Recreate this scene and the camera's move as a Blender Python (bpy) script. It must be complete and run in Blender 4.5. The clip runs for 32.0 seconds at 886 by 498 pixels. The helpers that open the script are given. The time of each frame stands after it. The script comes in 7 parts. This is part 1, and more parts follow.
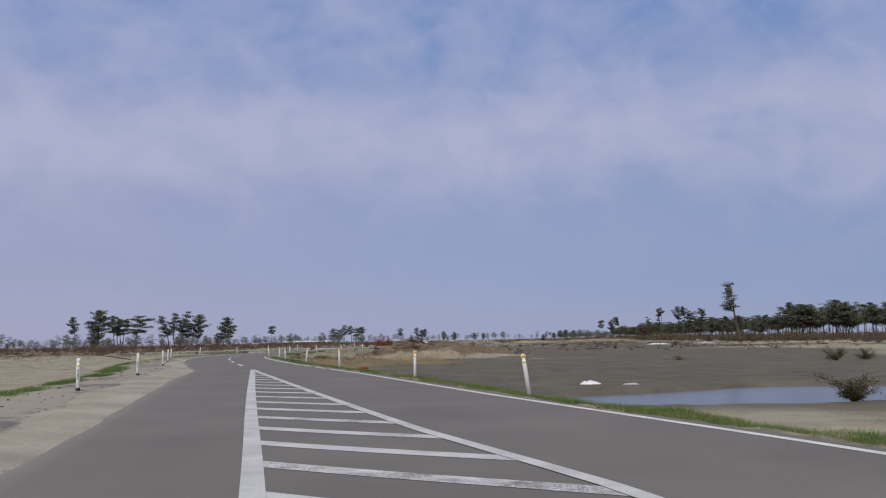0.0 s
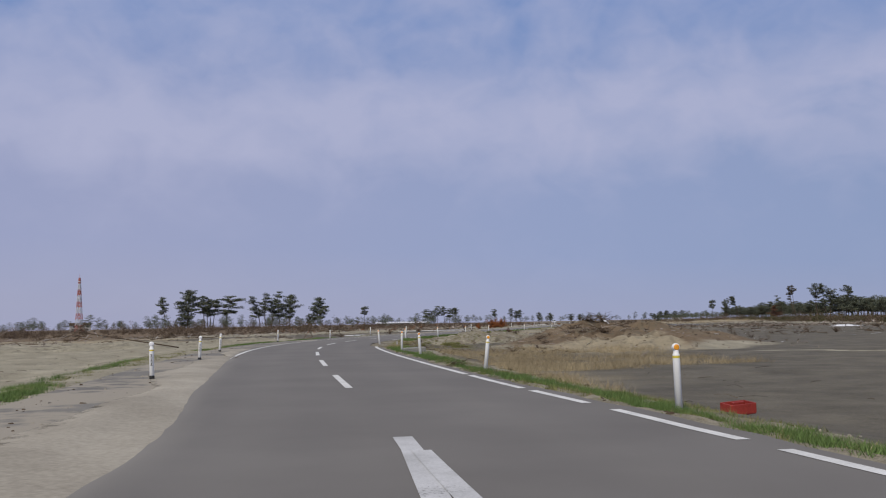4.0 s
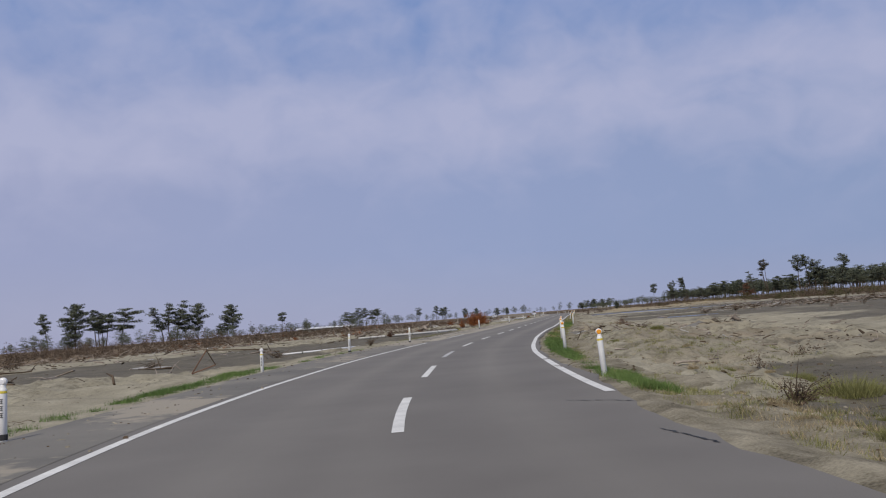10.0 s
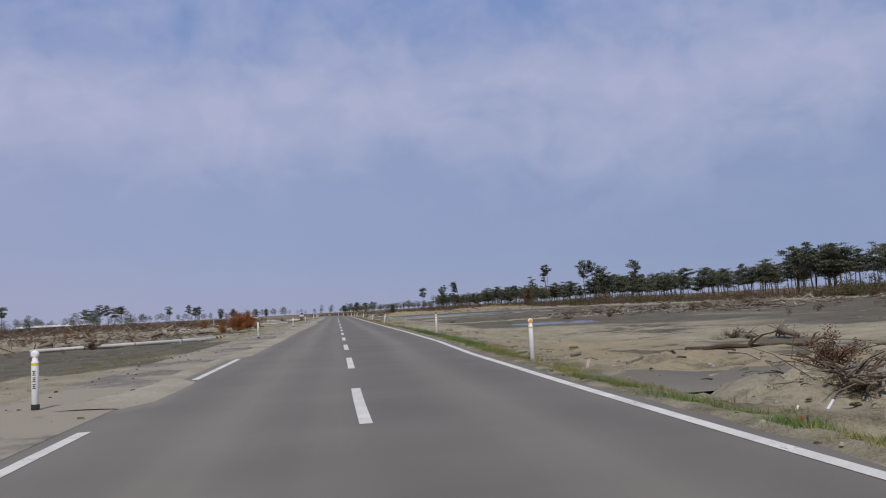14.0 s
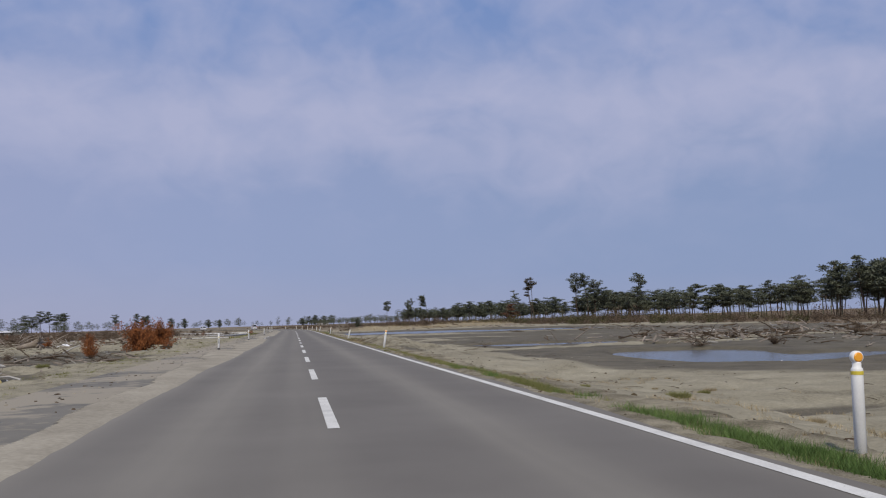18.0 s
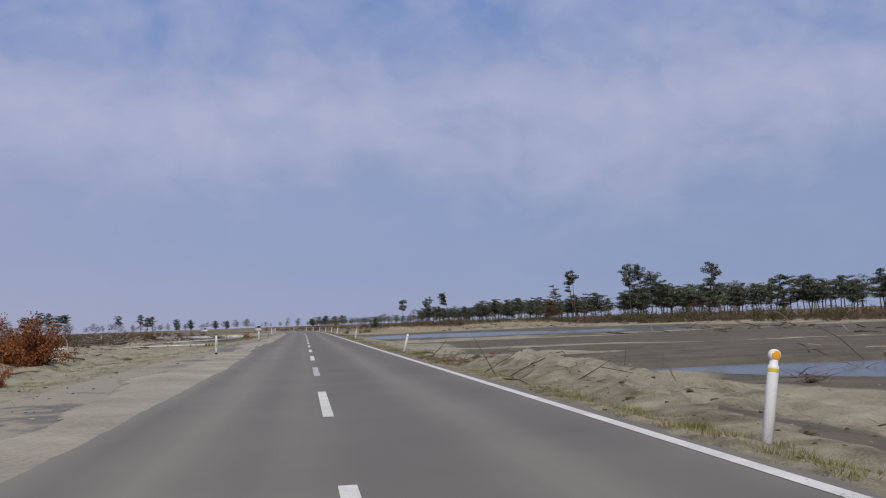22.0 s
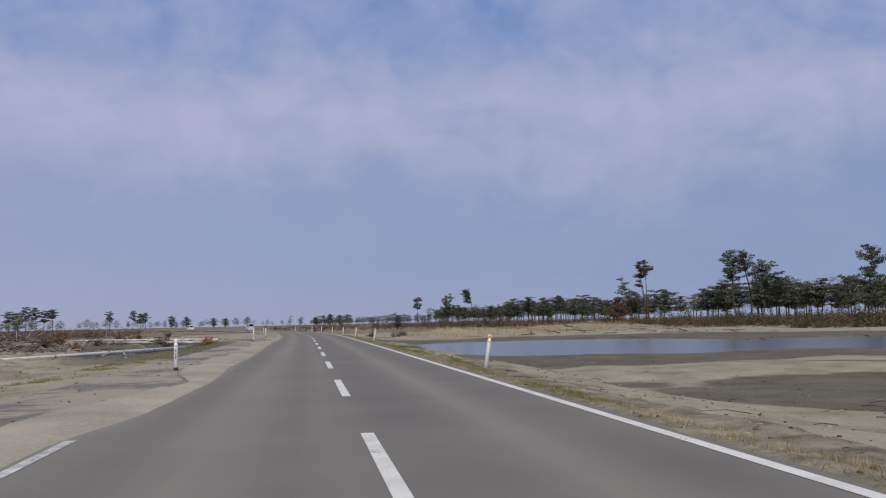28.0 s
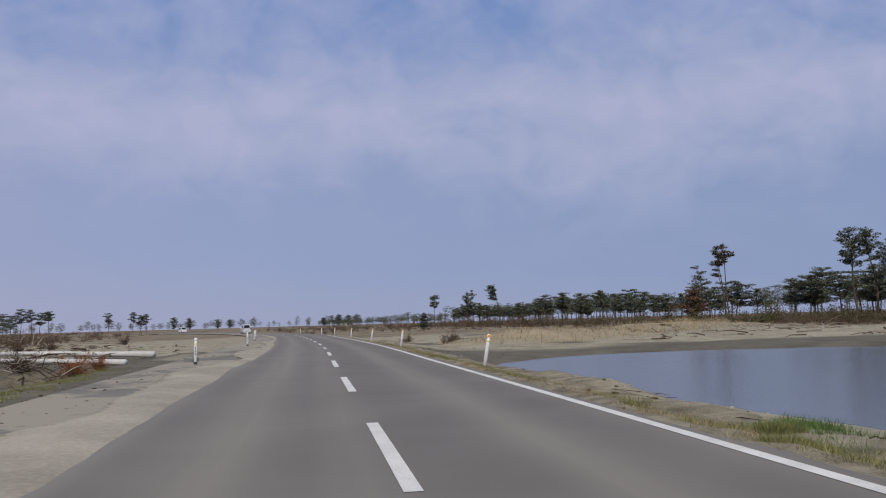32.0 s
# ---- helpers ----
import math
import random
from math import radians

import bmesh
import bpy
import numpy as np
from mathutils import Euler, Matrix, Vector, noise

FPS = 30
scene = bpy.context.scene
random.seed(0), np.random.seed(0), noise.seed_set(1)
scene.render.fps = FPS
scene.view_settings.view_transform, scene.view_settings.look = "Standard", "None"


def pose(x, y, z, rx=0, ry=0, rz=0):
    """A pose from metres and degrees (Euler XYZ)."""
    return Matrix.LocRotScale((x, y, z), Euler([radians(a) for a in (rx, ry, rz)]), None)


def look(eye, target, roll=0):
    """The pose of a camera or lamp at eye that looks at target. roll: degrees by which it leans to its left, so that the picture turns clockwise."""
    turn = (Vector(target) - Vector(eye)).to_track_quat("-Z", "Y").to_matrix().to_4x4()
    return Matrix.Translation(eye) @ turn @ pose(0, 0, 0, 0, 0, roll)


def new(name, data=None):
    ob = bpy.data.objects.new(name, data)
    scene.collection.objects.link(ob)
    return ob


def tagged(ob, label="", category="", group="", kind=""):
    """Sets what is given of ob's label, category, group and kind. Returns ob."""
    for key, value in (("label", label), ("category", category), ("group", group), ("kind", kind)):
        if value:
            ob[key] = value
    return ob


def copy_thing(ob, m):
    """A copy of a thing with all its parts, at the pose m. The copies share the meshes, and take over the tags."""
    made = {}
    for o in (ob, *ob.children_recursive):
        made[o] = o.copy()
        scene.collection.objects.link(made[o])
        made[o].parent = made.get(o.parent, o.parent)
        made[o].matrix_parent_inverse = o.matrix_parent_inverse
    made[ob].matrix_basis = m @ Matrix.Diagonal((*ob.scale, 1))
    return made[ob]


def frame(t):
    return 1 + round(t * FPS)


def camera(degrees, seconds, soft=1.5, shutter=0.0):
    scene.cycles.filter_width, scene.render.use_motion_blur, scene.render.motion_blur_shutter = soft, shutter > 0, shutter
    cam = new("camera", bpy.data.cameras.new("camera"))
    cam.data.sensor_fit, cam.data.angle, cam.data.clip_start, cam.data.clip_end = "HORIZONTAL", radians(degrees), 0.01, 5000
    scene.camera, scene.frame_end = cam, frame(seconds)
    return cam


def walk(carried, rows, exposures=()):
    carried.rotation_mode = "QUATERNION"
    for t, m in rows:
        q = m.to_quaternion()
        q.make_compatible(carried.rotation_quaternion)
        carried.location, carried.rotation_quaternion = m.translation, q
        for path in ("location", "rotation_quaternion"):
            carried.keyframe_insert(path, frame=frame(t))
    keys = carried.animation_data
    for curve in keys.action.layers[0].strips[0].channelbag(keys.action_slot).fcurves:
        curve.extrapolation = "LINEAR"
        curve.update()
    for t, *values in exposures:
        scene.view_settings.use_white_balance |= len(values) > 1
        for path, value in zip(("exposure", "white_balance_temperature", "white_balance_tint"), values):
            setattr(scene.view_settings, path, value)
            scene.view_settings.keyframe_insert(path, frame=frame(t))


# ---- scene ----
cam = camera(52.4, 32.0, 1.15)
PATH = [
    (0, (-0.011, 8.782, 1.247), (-0.086, 10.771, 1.448), -1.1),
    (0.5, (-0.874, 12.949, 1.253), (-0.975, 14.941, 1.406), -2.0),
    (1, (-1.833, 17.029, 1.269), (-1.976, 19.018, 1.423), -1.5),
    (1.5, (-2.872, 21.042, 1.282), (-3.062, 23.026, 1.446), -1.4),
    (2, (-3.981, 25.031, 1.289), (-4.215, 27.01, 1.458), -1.1),
    (2.5, (-5.212, 29.164, 1.301), (-5.472, 31.14, 1.474), -0.9),
    (3, (-6.453, 33.375, 1.286), (-6.722, 35.35, 1.452), -1.3),
    (3.5, (-7.743, 37.651, 1.263), (-8.021, 39.625, 1.426), -1.0),
    (5.5, (-13.019, 55.629, 1.248), (-13.26, 57.607, 1.414), -1.6),
    (6, (-14.361, 60.294, 1.224), (-14.62, 62.271, 1.389), -1.7),
    (6.5, (-15.794, 65.003, 1.255), (-16.076, 66.976, 1.425), -1.7),
    (7, (-17.24, 69.61, 1.267), (-17.546, 71.58, 1.432), -2.1),
    (7.5, (-18.679, 74.114, 1.264), (-18.993, 76.083, 1.425), -2.4),
    (8, (-20.108, 78.558, 1.258), (-20.402, 80.529, 1.421), -2.8),
    (8.5, (-21.416, 82.998, 1.274), (-21.671, 84.975, 1.427), -3.1),
    (9, (-22.539, 87.496, 1.265), (-22.733, 89.48, 1.419), -3.7),
    (9.5, (-23.494, 92.131, 1.259), (-23.625, 94.122, 1.406), -4.4),
    (10, (-24.358, 96.849, 1.277), (-24.435, 98.841, 1.432), -4.5),
    (10.5, (-25.057, 101.724, 1.253), (-25.079, 103.719, 1.395), -4.6),
    (11, (-25.375, 106.774, 1.259), (-25.33, 108.768, 1.408), -4.6),
    (11.5, (-25.871, 111.861, 1.266), (-25.754, 113.851, 1.423), -4.5),
    (12, (-26.262, 116.907, 1.269), (-26.064, 118.891, 1.422), -4.6),
    (12.5, (-26.444, 121.904, 1.271), (-26.164, 123.878, 1.419), -4.5),
    (13, (-26.41, 126.973, 1.273), (-26.062, 128.938, 1.409), -4.3),
    (13.5, (-26.188, 132.088, 1.259), (-25.786, 134.042, 1.408), -3.8),
    (14, (-25.872, 137.11, 1.267), (-25.425, 139.056, 1.394), -3.1),
    (14.5, (-25.433, 141.991, 1.239), (-24.943, 143.924, 1.389), -3.5),
    (16.5, (-23.54, 161.361, 1.274), (-23.024, 163.287, 1.431), -1.5),
    (17, (-23.067, 166.171, 1.279), (-22.541, 168.093, 1.44), -1.2),
    (17.5, (-22.526, 170.942, 1.27), (-21.986, 172.861, 1.43), -1.6),
    (18, (-22.0, 175.724, 1.279), (-21.466, 177.645, 1.437), -1.7),
    (18.5, (-21.466, 180.537, 1.272), (-20.938, 182.459, 1.435), -1.6),
    (19, (-20.935, 185.419, 1.288), (-20.411, 187.342, 1.447), -1.5),
    (19.5, (-20.408, 190.324, 1.267), (-19.885, 192.248, 1.428), -1.6),
    (20, (-19.875, 195.227, 1.268), (-19.353, 197.151, 1.425), -1.7),
    (20.5, (-19.36, 200.049, 1.263), (-18.842, 201.974, 1.414), -1.6),
    (21, (-18.838, 204.854, 1.274), (-18.314, 206.778, 1.43), -1.9),
    (21.5, (-18.3, 209.67, 1.277), (-17.771, 211.593, 1.436), -2.0),
    (22, (-17.777, 214.395, 1.257), (-17.263, 216.321, 1.416), -2.0),
    (22.5, (-17.304, 219.151, 1.246), (-16.808, 221.082, 1.401), -2.0),
    (23, (-16.88, 223.909, 1.236), (-16.399, 225.844, 1.389), -2.0),
    (23.5, (-16.48, 228.652, 1.241), (-16.007, 230.589, 1.397), -1.9),
    (24, (-16.014, 233.355, 1.256), (-15.516, 235.285, 1.417), -1.9),
    (24.5, (-15.554, 238.037, 1.288), (-15.045, 239.964, 1.446), -1.8),
    (25, (-15.037, 242.748, 1.287), (-14.523, 244.674, 1.448), -1.8),
    (25.5, (-14.421, 247.527, 1.292), (-13.909, 249.453, 1.450), -1.9),
    (27.5, (-12.584, 266.842, 1.259), (-12.089, 268.773, 1.424), -1.2),
    (28, (-12.13, 271.664, 1.249), (-11.624, 273.592, 1.41), -1.2),
    (28.5, (-11.616, 276.503, 1.256), (-11.1, 278.428, 1.423), -1.3),
    (29, (-11.068, 281.402, 1.247), (-10.546, 283.325, 1.411), -1.3),
    (29.5, (-10.487, 286.317, 1.231), (-9.965, 288.241, 1.393), -1.5),
    (30, (-9.991, 291.253, 1.236), (-9.481, 293.18, 1.393), -1.3),
    (30.5, (-9.506, 296.191, 1.253), (-9.001, 298.119, 1.411), -1.2),
    (31, (-8.967, 301.097, 1.241), (-8.466, 303.027, 1.396), -2.0),
    (31.5, (-8.510, 306.017, 1.251), (-8.022, 307.951, 1.406), -1.8),
    (32, (-8.026, 310.947, 1.243), (-7.535, 312.879, 1.404), -1.6),
]
walk(cam, [(t, look(eye, target, roll)) for t, eye, target, roll in PATH])

# ---------------------------------------------------------------- world and light
SUN_EL, SUN_AZ = 52.0, 195.0          # degrees; azimuth clockwise from +y
world = bpy.data.worlds.new("sky_world")
scene.world = world
world.use_nodes = True
nt = world.node_tree
nt.nodes.clear()


def node(tree, kind, **inputs):
    n = tree.nodes.new(kind)
    for key, value in inputs.items():
        n.inputs[key.replace("_", " ")].default_value = value
    return n


def math_node(tree, op, a, b=None, clamp=False):
    n = tree.nodes.new("ShaderNodeMath")
    n.operation, n.use_clamp = op, clamp
    for slot, v in ((0, a), (1, b)):
        if v is None:
            continue
        if isinstance(v, (int, float)):
            n.inputs[slot].default_value = v
        else:
            tree.links.new(v, n.inputs[slot])
    return n.outputs[0]


def mix_color(tree, fac, a, b, blend="MIX"):
    n = tree.nodes.new("ShaderNodeMix")
    n.data_type, n.blend_type = "RGBA", blend
    for slot, v in ((0, fac), (6, a), (7, b)):
        if isinstance(v, (int, float)):
            n.inputs[slot].default_value = v
        elif isinstance(v, tuple):
            n.inputs[slot].default_value = (*v, 1)
        else:
            tree.links.new(v, n.inputs[slot])
    return n.outputs[2]


def ramp(tree, fac, stops):
    n = tree.nodes.new("ShaderNodeValToRGB")
    while len(n.color_ramp.elements) < len(stops):
        n.color_ramp.elements.new(0.5)
    for e, (at, c) in zip(n.color_ramp.elements, stops):
        e.position = at
        e.color = (*c, 1) if isinstance(c, tuple) else (c, c, c, 1)
    tree.links.new(fac, n.inputs[0])
    return n.outputs[0]


def noise_tex(tree, vec, scale, detail=4.0, rough=0.55, distortion=0.0):
    n = node(tree, "ShaderNodeTexNoise", Scale=scale, Detail=detail, Roughness=rough, Distortion=distortion)
    if vec is not None:
        tree.links.new(vec, n.inputs["Vector"])
    return n.outputs[0]


sky = nt.nodes.new("ShaderNodeTexSky")
sky.sky_type, sky.sun_disc = "NISHITA", False
sky.sun_elevation, sky.sun_rotation = radians(SUN_EL), radians(SUN_AZ)
sky.air_density, sky.dust_density, sky.ozone_density = 1.0, 0.6, 2.0
coord = nt.nodes.new("ShaderNodeTexCoord").outputs["Generated"]
# cloud sheets lie on a plane high above: the direction is divided by its height
sep = nt.nodes.new("ShaderNodeSeparateXYZ")
nt.links.new(coord, sep.inputs[0])
up = math_node(nt, "MAXIMUM", math_node(nt, "ADD", sep.outputs[2], 0.62), 0.05)
comb = nt.nodes.new("ShaderNodeCombineXYZ")
nt.links.new(math_node(nt, "DIVIDE", sep.outputs[0], up), comb.inputs[0])
nt.links.new(math_node(nt, "DIVIDE", sep.outputs[1], up), comb.inputs[1])
sheet = noise_tex(nt, comb.outputs[0], 2.6, 2.0, 0.5, 0.2)
puffs = noise_tex(nt, comb.outputs[0], 10.5, 3.0, 0.5, 0.5)
wisps = noise_tex(nt, comb.outputs[0], 30.0, 3.0, 0.55, 0.4)
mixed = math_node(nt, "ADD", math_node(nt, "MULTIPLY", sheet, 0.36), math_node(nt, "ADD", math_node(nt, "MULTIPLY", puffs, 0.50), math_node(nt, "MULTIPLY", wisps, 0.14)))
height = math_node(nt, "ADD", sep.outputs[2], math_node(nt, "MULTIPLY", math_node(nt, "SUBTRACT", sheet, 0.5), 0.10))
band = ramp(nt, height, [(0.135, 0.0), (0.19, 0.20), (0.235, 0.27), (0.275, 0.10), (0.33, 0.09), (1.0, 0.16)])
cover = ramp(nt, math_node(nt, "ADD", math_node(nt, "SUBTRACT", mixed, 0.36), band), [(0.12, 0.0), (0.30, 0.62), (0.45, 1.0)])
cloud = math_node(nt, "MULTIPLY", cover, ramp(nt, height, [(0.10, 0.15), (0.19, 1.0), (1.0, 0.9)]))
veil = ramp(nt, sep.outputs[2], [(0.0, 0.96), (0.16, 0.94), (0.36, 0.86), (1.0, 0.35)])
SKY_GAIN = 0.1
east = ramp(nt, math_node(nt, "ADD", math_node(nt, "MULTIPLY", sep.outputs[0], 0.9), 0.5), [(0.1, (3.2, 3.5, 5.38)), (0.5, (2.8, 3.36, 5.4)), (0.95, (2.45, 3.12, 5.1))])
upper = mix_color(nt, ramp(nt, sep.outputs[2], [(0.19, 0.0), (0.33, 1.0)]), east, (1.85, 2.75, 5.35))
low = mix_color(nt, ramp(nt, math_node(nt, "ADD", sep.outputs[2], math_node(nt, "MULTIPLY", sep.outputs[0], 0.05)), [(0.0, 0.5), (0.07, 0.0)]), upper, (3.75, 3.8, 5.15))
hazy = mix_color(nt, veil, sky.outputs[0], low)
sky_color = mix_color(nt, math_node(nt, "MULTIPLY", cloud, 0.8), hazy, (4.35, 4.55, 6.3))
bg = node(nt, "ShaderNodeBackground", Strength=SKY_GAIN)
nt.links.new(sky_color, bg.inputs[0])
nt.links.new(bg.outputs[0], nt.nodes.new("ShaderNodeOutputWorld").inputs[0])

sun = new("sun", bpy.data.lights.new("sun", "SUN"))
sun.data.energy, sun.data.angle, sun.data.color = 2.75, radians(3.0), (1.0, 0.925, 0.79)
az, el = radians(SUN_AZ), radians(SUN_EL)
sun.matrix_world = look((0, 0, 60), (-math.sin(az) * math.cos(el), -math.cos(az) * math.cos(el), 60 - math.sin(el)))


# ---------------------------------------------------------------- materials
def material(name, rough=0.8, metal=0.0, spec=0.3):
    m = bpy.data.materials.new(name)
    m.use_nodes = True
    b = m.node_tree.nodes["Principled BSDF"]
    b.inputs["Roughness"].default_value, b.inputs["Metallic"].default_value = rough, metal
    b.inputs["Specular IOR Level"].default_value = spec
    return m, m.node_tree, b


def world_coord(tree):
    return tree.nodes.new("ShaderNodeNewGeometry").outputs["Position"]


def bump(tree, bsdf, height, strength, distance=0.02):
    n = node(tree, "ShaderNodeBump", Strength=strength, Distance=distance)
    tree.links.new(height, n.inputs["Height"])
    tree.links.new(n.outputs[0], bsdf.inputs["Normal"])


def mottled(name, dark, light, scale=6.0, rough=0.8, spec=0.3, metal=0.0, relief=0.3, island=0.0, fine=None):
    """A two-scale mottled surface between two colours; island: how much single pieces differ in brightness."""
    m, t, b = material(name, rough, metal, spec)
    vec = world_coord(t)
    big = noise_tex(t, vec, scale * 0.2, 3.0)
    small = noise_tex(t, vec, fine or scale * 4, 4.0)
    f = math_node(t, "ADD", math_node(t, "MULTIPLY", big, 0.6), math_node(t, "MULTIPLY", small, 0.4))
    col = ramp(t, f, [(0.35, dark), (0.65, light)])
    if island:
        geo = t.nodes.new("ShaderNodeNewGeometry").outputs["Random Per Island"]
        obj = t.nodes.new("ShaderNodeObjectInfo").outputs["Random"]
        r = math_node(t, "FRACT", math_node(t, "ADD", geo, obj))
        v = math_node(t, "ADD", math_node(t, "MULTIPLY", r, 2 * island), 1 - island)
        hsv = node(t, "ShaderNodeHueSaturation")
        t.links.new(col, hsv.inputs["Color"])
        t.links.new(v, hsv.inputs["Value"])
        col = hsv.outputs[0]
    t.links.new(col, b.inputs["Base Color"])
    if relief:
        bump(t, b, small, relief)
    return m


def worn(mat, amount):
    """Lets the asphalt show through chips and scuffs in road paint."""
    t = mat.node_tree
    b = t.nodes["Principled BSDF"]
    col = b.inputs["Base Color"].links[0].from_socket
    vec = world_coord(t)
    chips = math_node(t, "ADD", math_node(t, "MULTIPLY", noise_tex(t, vec, 26, 5.0, 0.7), 0.55), math_node(t, "MULTIPLY", noise_tex(t, vec, 1.3, 3.0), 0.45))
    t.links.new(mix_color(t, ramp(t, chips, [(0.62 - amount, 0.0), (0.66 - amount, 0.85)]), col, (0.15, 0.142, 0.13)), b.inputs["Base Color"])
    return mat


def asphalt_material(name, dark, light, tracks):
    m, t, b = material(name, 0.85, 0, 0.25)
    vec = world_coord(t)
    grain = noise_tex(t, vec, 90, 2.0)
    blotch = noise_tex(t, vec, 0.35, 4.0)
    f = math_node(t, "ADD", math_node(t, "MULTIPLY", blotch, 0.6), math_node(t, "MULTIPLY", grain, 0.4))
    col = ramp(t, f, [(0.36, dark), (0.66, light)])
    if tracks:
        lane = t.nodes.new("ShaderNodeAttribute")
        lane.attribute_name = "dust"
        road_vec = t.nodes.new("ShaderNodeCombineXYZ")
        for slot, (field, scale) in enumerate((("across", 1.0), ("along", 0.03))):
            n = t.nodes.new("ShaderNodeAttribute")
            n.attribute_name = field
            t.links.new(math_node(t, "MULTIPLY", n.outputs["Fac"], scale), road_vec.inputs[slot])
        streak = noise_tex(t, road_vec.outputs[0], 2.2, 3.0)
        amount = math_node(t, "MULTIPLY", lane.outputs["Fac"], math_node(t, "ADD", streak, 0.25), True)
        col = mix_color(t, amount, col, (0.268, 0.250, 0.212))
    else:
        drift = math_node(t, "ADD", math_node(t, "MULTIPLY", noise_tex(t, vec, 0.22, 5.0, 0.6), 0.7), math_node(t, "MULTIPLY", noise_tex(t, vec, 1.7, 4.0, 0.6), 0.3))
        sandy = t.nodes.new("ShaderNodeAttribute")
        sandy.attribute_name = "sandy"
        drift = math_node(t, "ADD", drift, math_node(t, "MULTIPLY", sandy.outputs["Fac"], 0.2))
        col = mix_color(t, ramp(t, drift, [(0.545, 0.0), (0.60, 0.92)]), col, (0.30, 0.266, 0.206))
    t.links.new(col, b.inputs["Base Color"])
    bump(t, b, grain, 0.25, 0.01)
    return m


def ground_material():
    m, t, b = material("ground_sand_and_mud", 0.95, 0, 0.1)
    vec = world_coord(t)
    big, mid, fine = noise_tex(t, vec, 0.05, 5.0), noise_tex(t, vec, 0.6, 6.0, 0.65), noise_tex(t, vec, 14, 4.0, 0.7)
    f = math_node(t, "ADD", math_node(t, "MULTIPLY", mid, 0.6), math_node(t, "MULTIPLY", fine, 0.4))
    sand = ramp(t, f, [(0.34, (0.145, 0.129, 0.092)), (0.46, (0.265, 0.24, 0.175)), (0.52, (0.295, 0.268, 0.197)), (0.66, (0.39, 0.357, 0.268))])
    mud = ramp(t, f, [(0.34, (0.070, 0.061, 0.043)), (0.64, (0.165, 0.146, 0.106))])
    straw = ramp(t, f, [(0.3, (0.215, 0.178, 0.115)), (0.7, (0.37, 0.318, 0.218))])
    scrub = ramp(t, f, [(0.3, (0.075, 0.055, 0.035)), (0.55, (0.17, 0.125, 0.08)), (0.7, (0.30, 0.25, 0.18))])
    col = sand
    stretched = t.nodes.new("ShaderNodeMapping")
    stretched.inputs["Scale"].default_value = (0.05, 0.22, 0.2)
    t.links.new(vec, stretched.inputs["Vector"])
    patches = noise_tex(t, stretched.outputs[0], 1.0, 5.0, 0.6)
    def weight(name, lo=0.34, hi=0.66):
        a = t.nodes.new("ShaderNodeAttribute")
        a.attribute_name = name
        e = math_node(t, "ADD", a.outputs["Fac"], math_node(t, "MULTIPLY", math_node(t, "SUBTRACT", patches, 0.5), 0.9))
        e = math_node(t, "ADD", e, math_node(t, "MULTIPLY", math_node(t, "SUBTRACT", mid, 0.5), 0.6))
        return ramp(t, e, [(lo, 0.0), (hi, 1.0)])
    wet = weight("wet")
    col = mix_color(t, weight("scrub"), col, scrub)
    col = mix_color(t, weight("straw"), col, straw)
    col = mix_color(t, wet, col, mud)
    turned = t.nodes.new("ShaderNodeAttribute")
    turned.attribute_name = "churn"
    clods = math_node(t, "ADD", math_node(t, "MULTIPLY", noise_tex(t, vec, 2.6, 6.0, 0.7), 0.6), math_node(t, "MULTIPLY", noise_tex(t, vec, 0.7, 4.0, 0.6), 0.4))
    dark = math_node(t, "MULTIPLY", ramp(t, clods, [(0.50, 0.0), (0.60, 1.0)]), math_node(t, "MULTIPLY", turned.outputs["Fac"], 0.7))
    col = mix_color(t, dark, col, mud)
    t.links.new(col, b.inputs["Base Color"])
    t.links.new(math_node(t, "SUBTRACT", 0.95, math_node(t, "MULTIPLY", wet, 0.25)), b.inputs["Roughness"])
    bump(t, b, f, 0.7, 0.12)
    return m


MAT = {}
MAT["ground"] = ground_material()
MAT["asphalt"] = asphalt_material("asphalt_road", (0.132, 0.1215, 0.1075), (0.170, 0.158, 0.140), True)
MAT["old_asphalt"] = asphalt_material("asphalt_side_path", (0.118, 0.112, 0.098), (0.205, 0.19, 0.16), False)
MAT["old_concrete"] = mottled("stained_concrete", (0.14, 0.14, 0.12), (0.27, 0.265, 0.235), 5, 0.9)
MAT["verge"] = mottled("crumbly_verge_earth", (0.09, 0.077, 0.052), (0.33, 0.295, 0.215), 8, 0.95, 0.1, relief=1.0, fine=34)
MAT["faded_yellow"] = mottled("faded_yellow_paint", (0.32, 0.26, 0.10), (0.45, 0.38, 0.16), 20, 0.7, relief=0.0)
MAT["concrete"] = mottled("pale_concrete", (0.30, 0.29, 0.27), (0.46, 0.44, 0.40), 5, 0.9)
MAT["paint"] = mottled("road_paint_white", (0.50, 0.49, 0.455), (0.71, 0.70, 0.655), 9, 0.7, relief=0.1)
MAT["dirty_paint"] = mottled("road_paint_dirty", (0.38, 0.375, 0.36), (0.58, 0.575, 0.56), 7, 0.75, relief=0.15, fine=40)
MAT["worn_paint"] = mottled("road_paint_worn", (0.26, 0.255, 0.245), (0.64, 0.635, 0.61), 22, 0.75, relief=0.1, fine=30)
worn(MAT["paint"], 0.02)
worn(MAT["dirty_paint"], 0.04)
worn(MAT["worn_paint"], 0.08)
MAT["drift_sand"] = mottled("drifted_sand", (0.225, 0.200, 0.152), (0.375, 0.335, 0.262), 2.2, 0.95, 0.1, relief=0.35, fine=14)
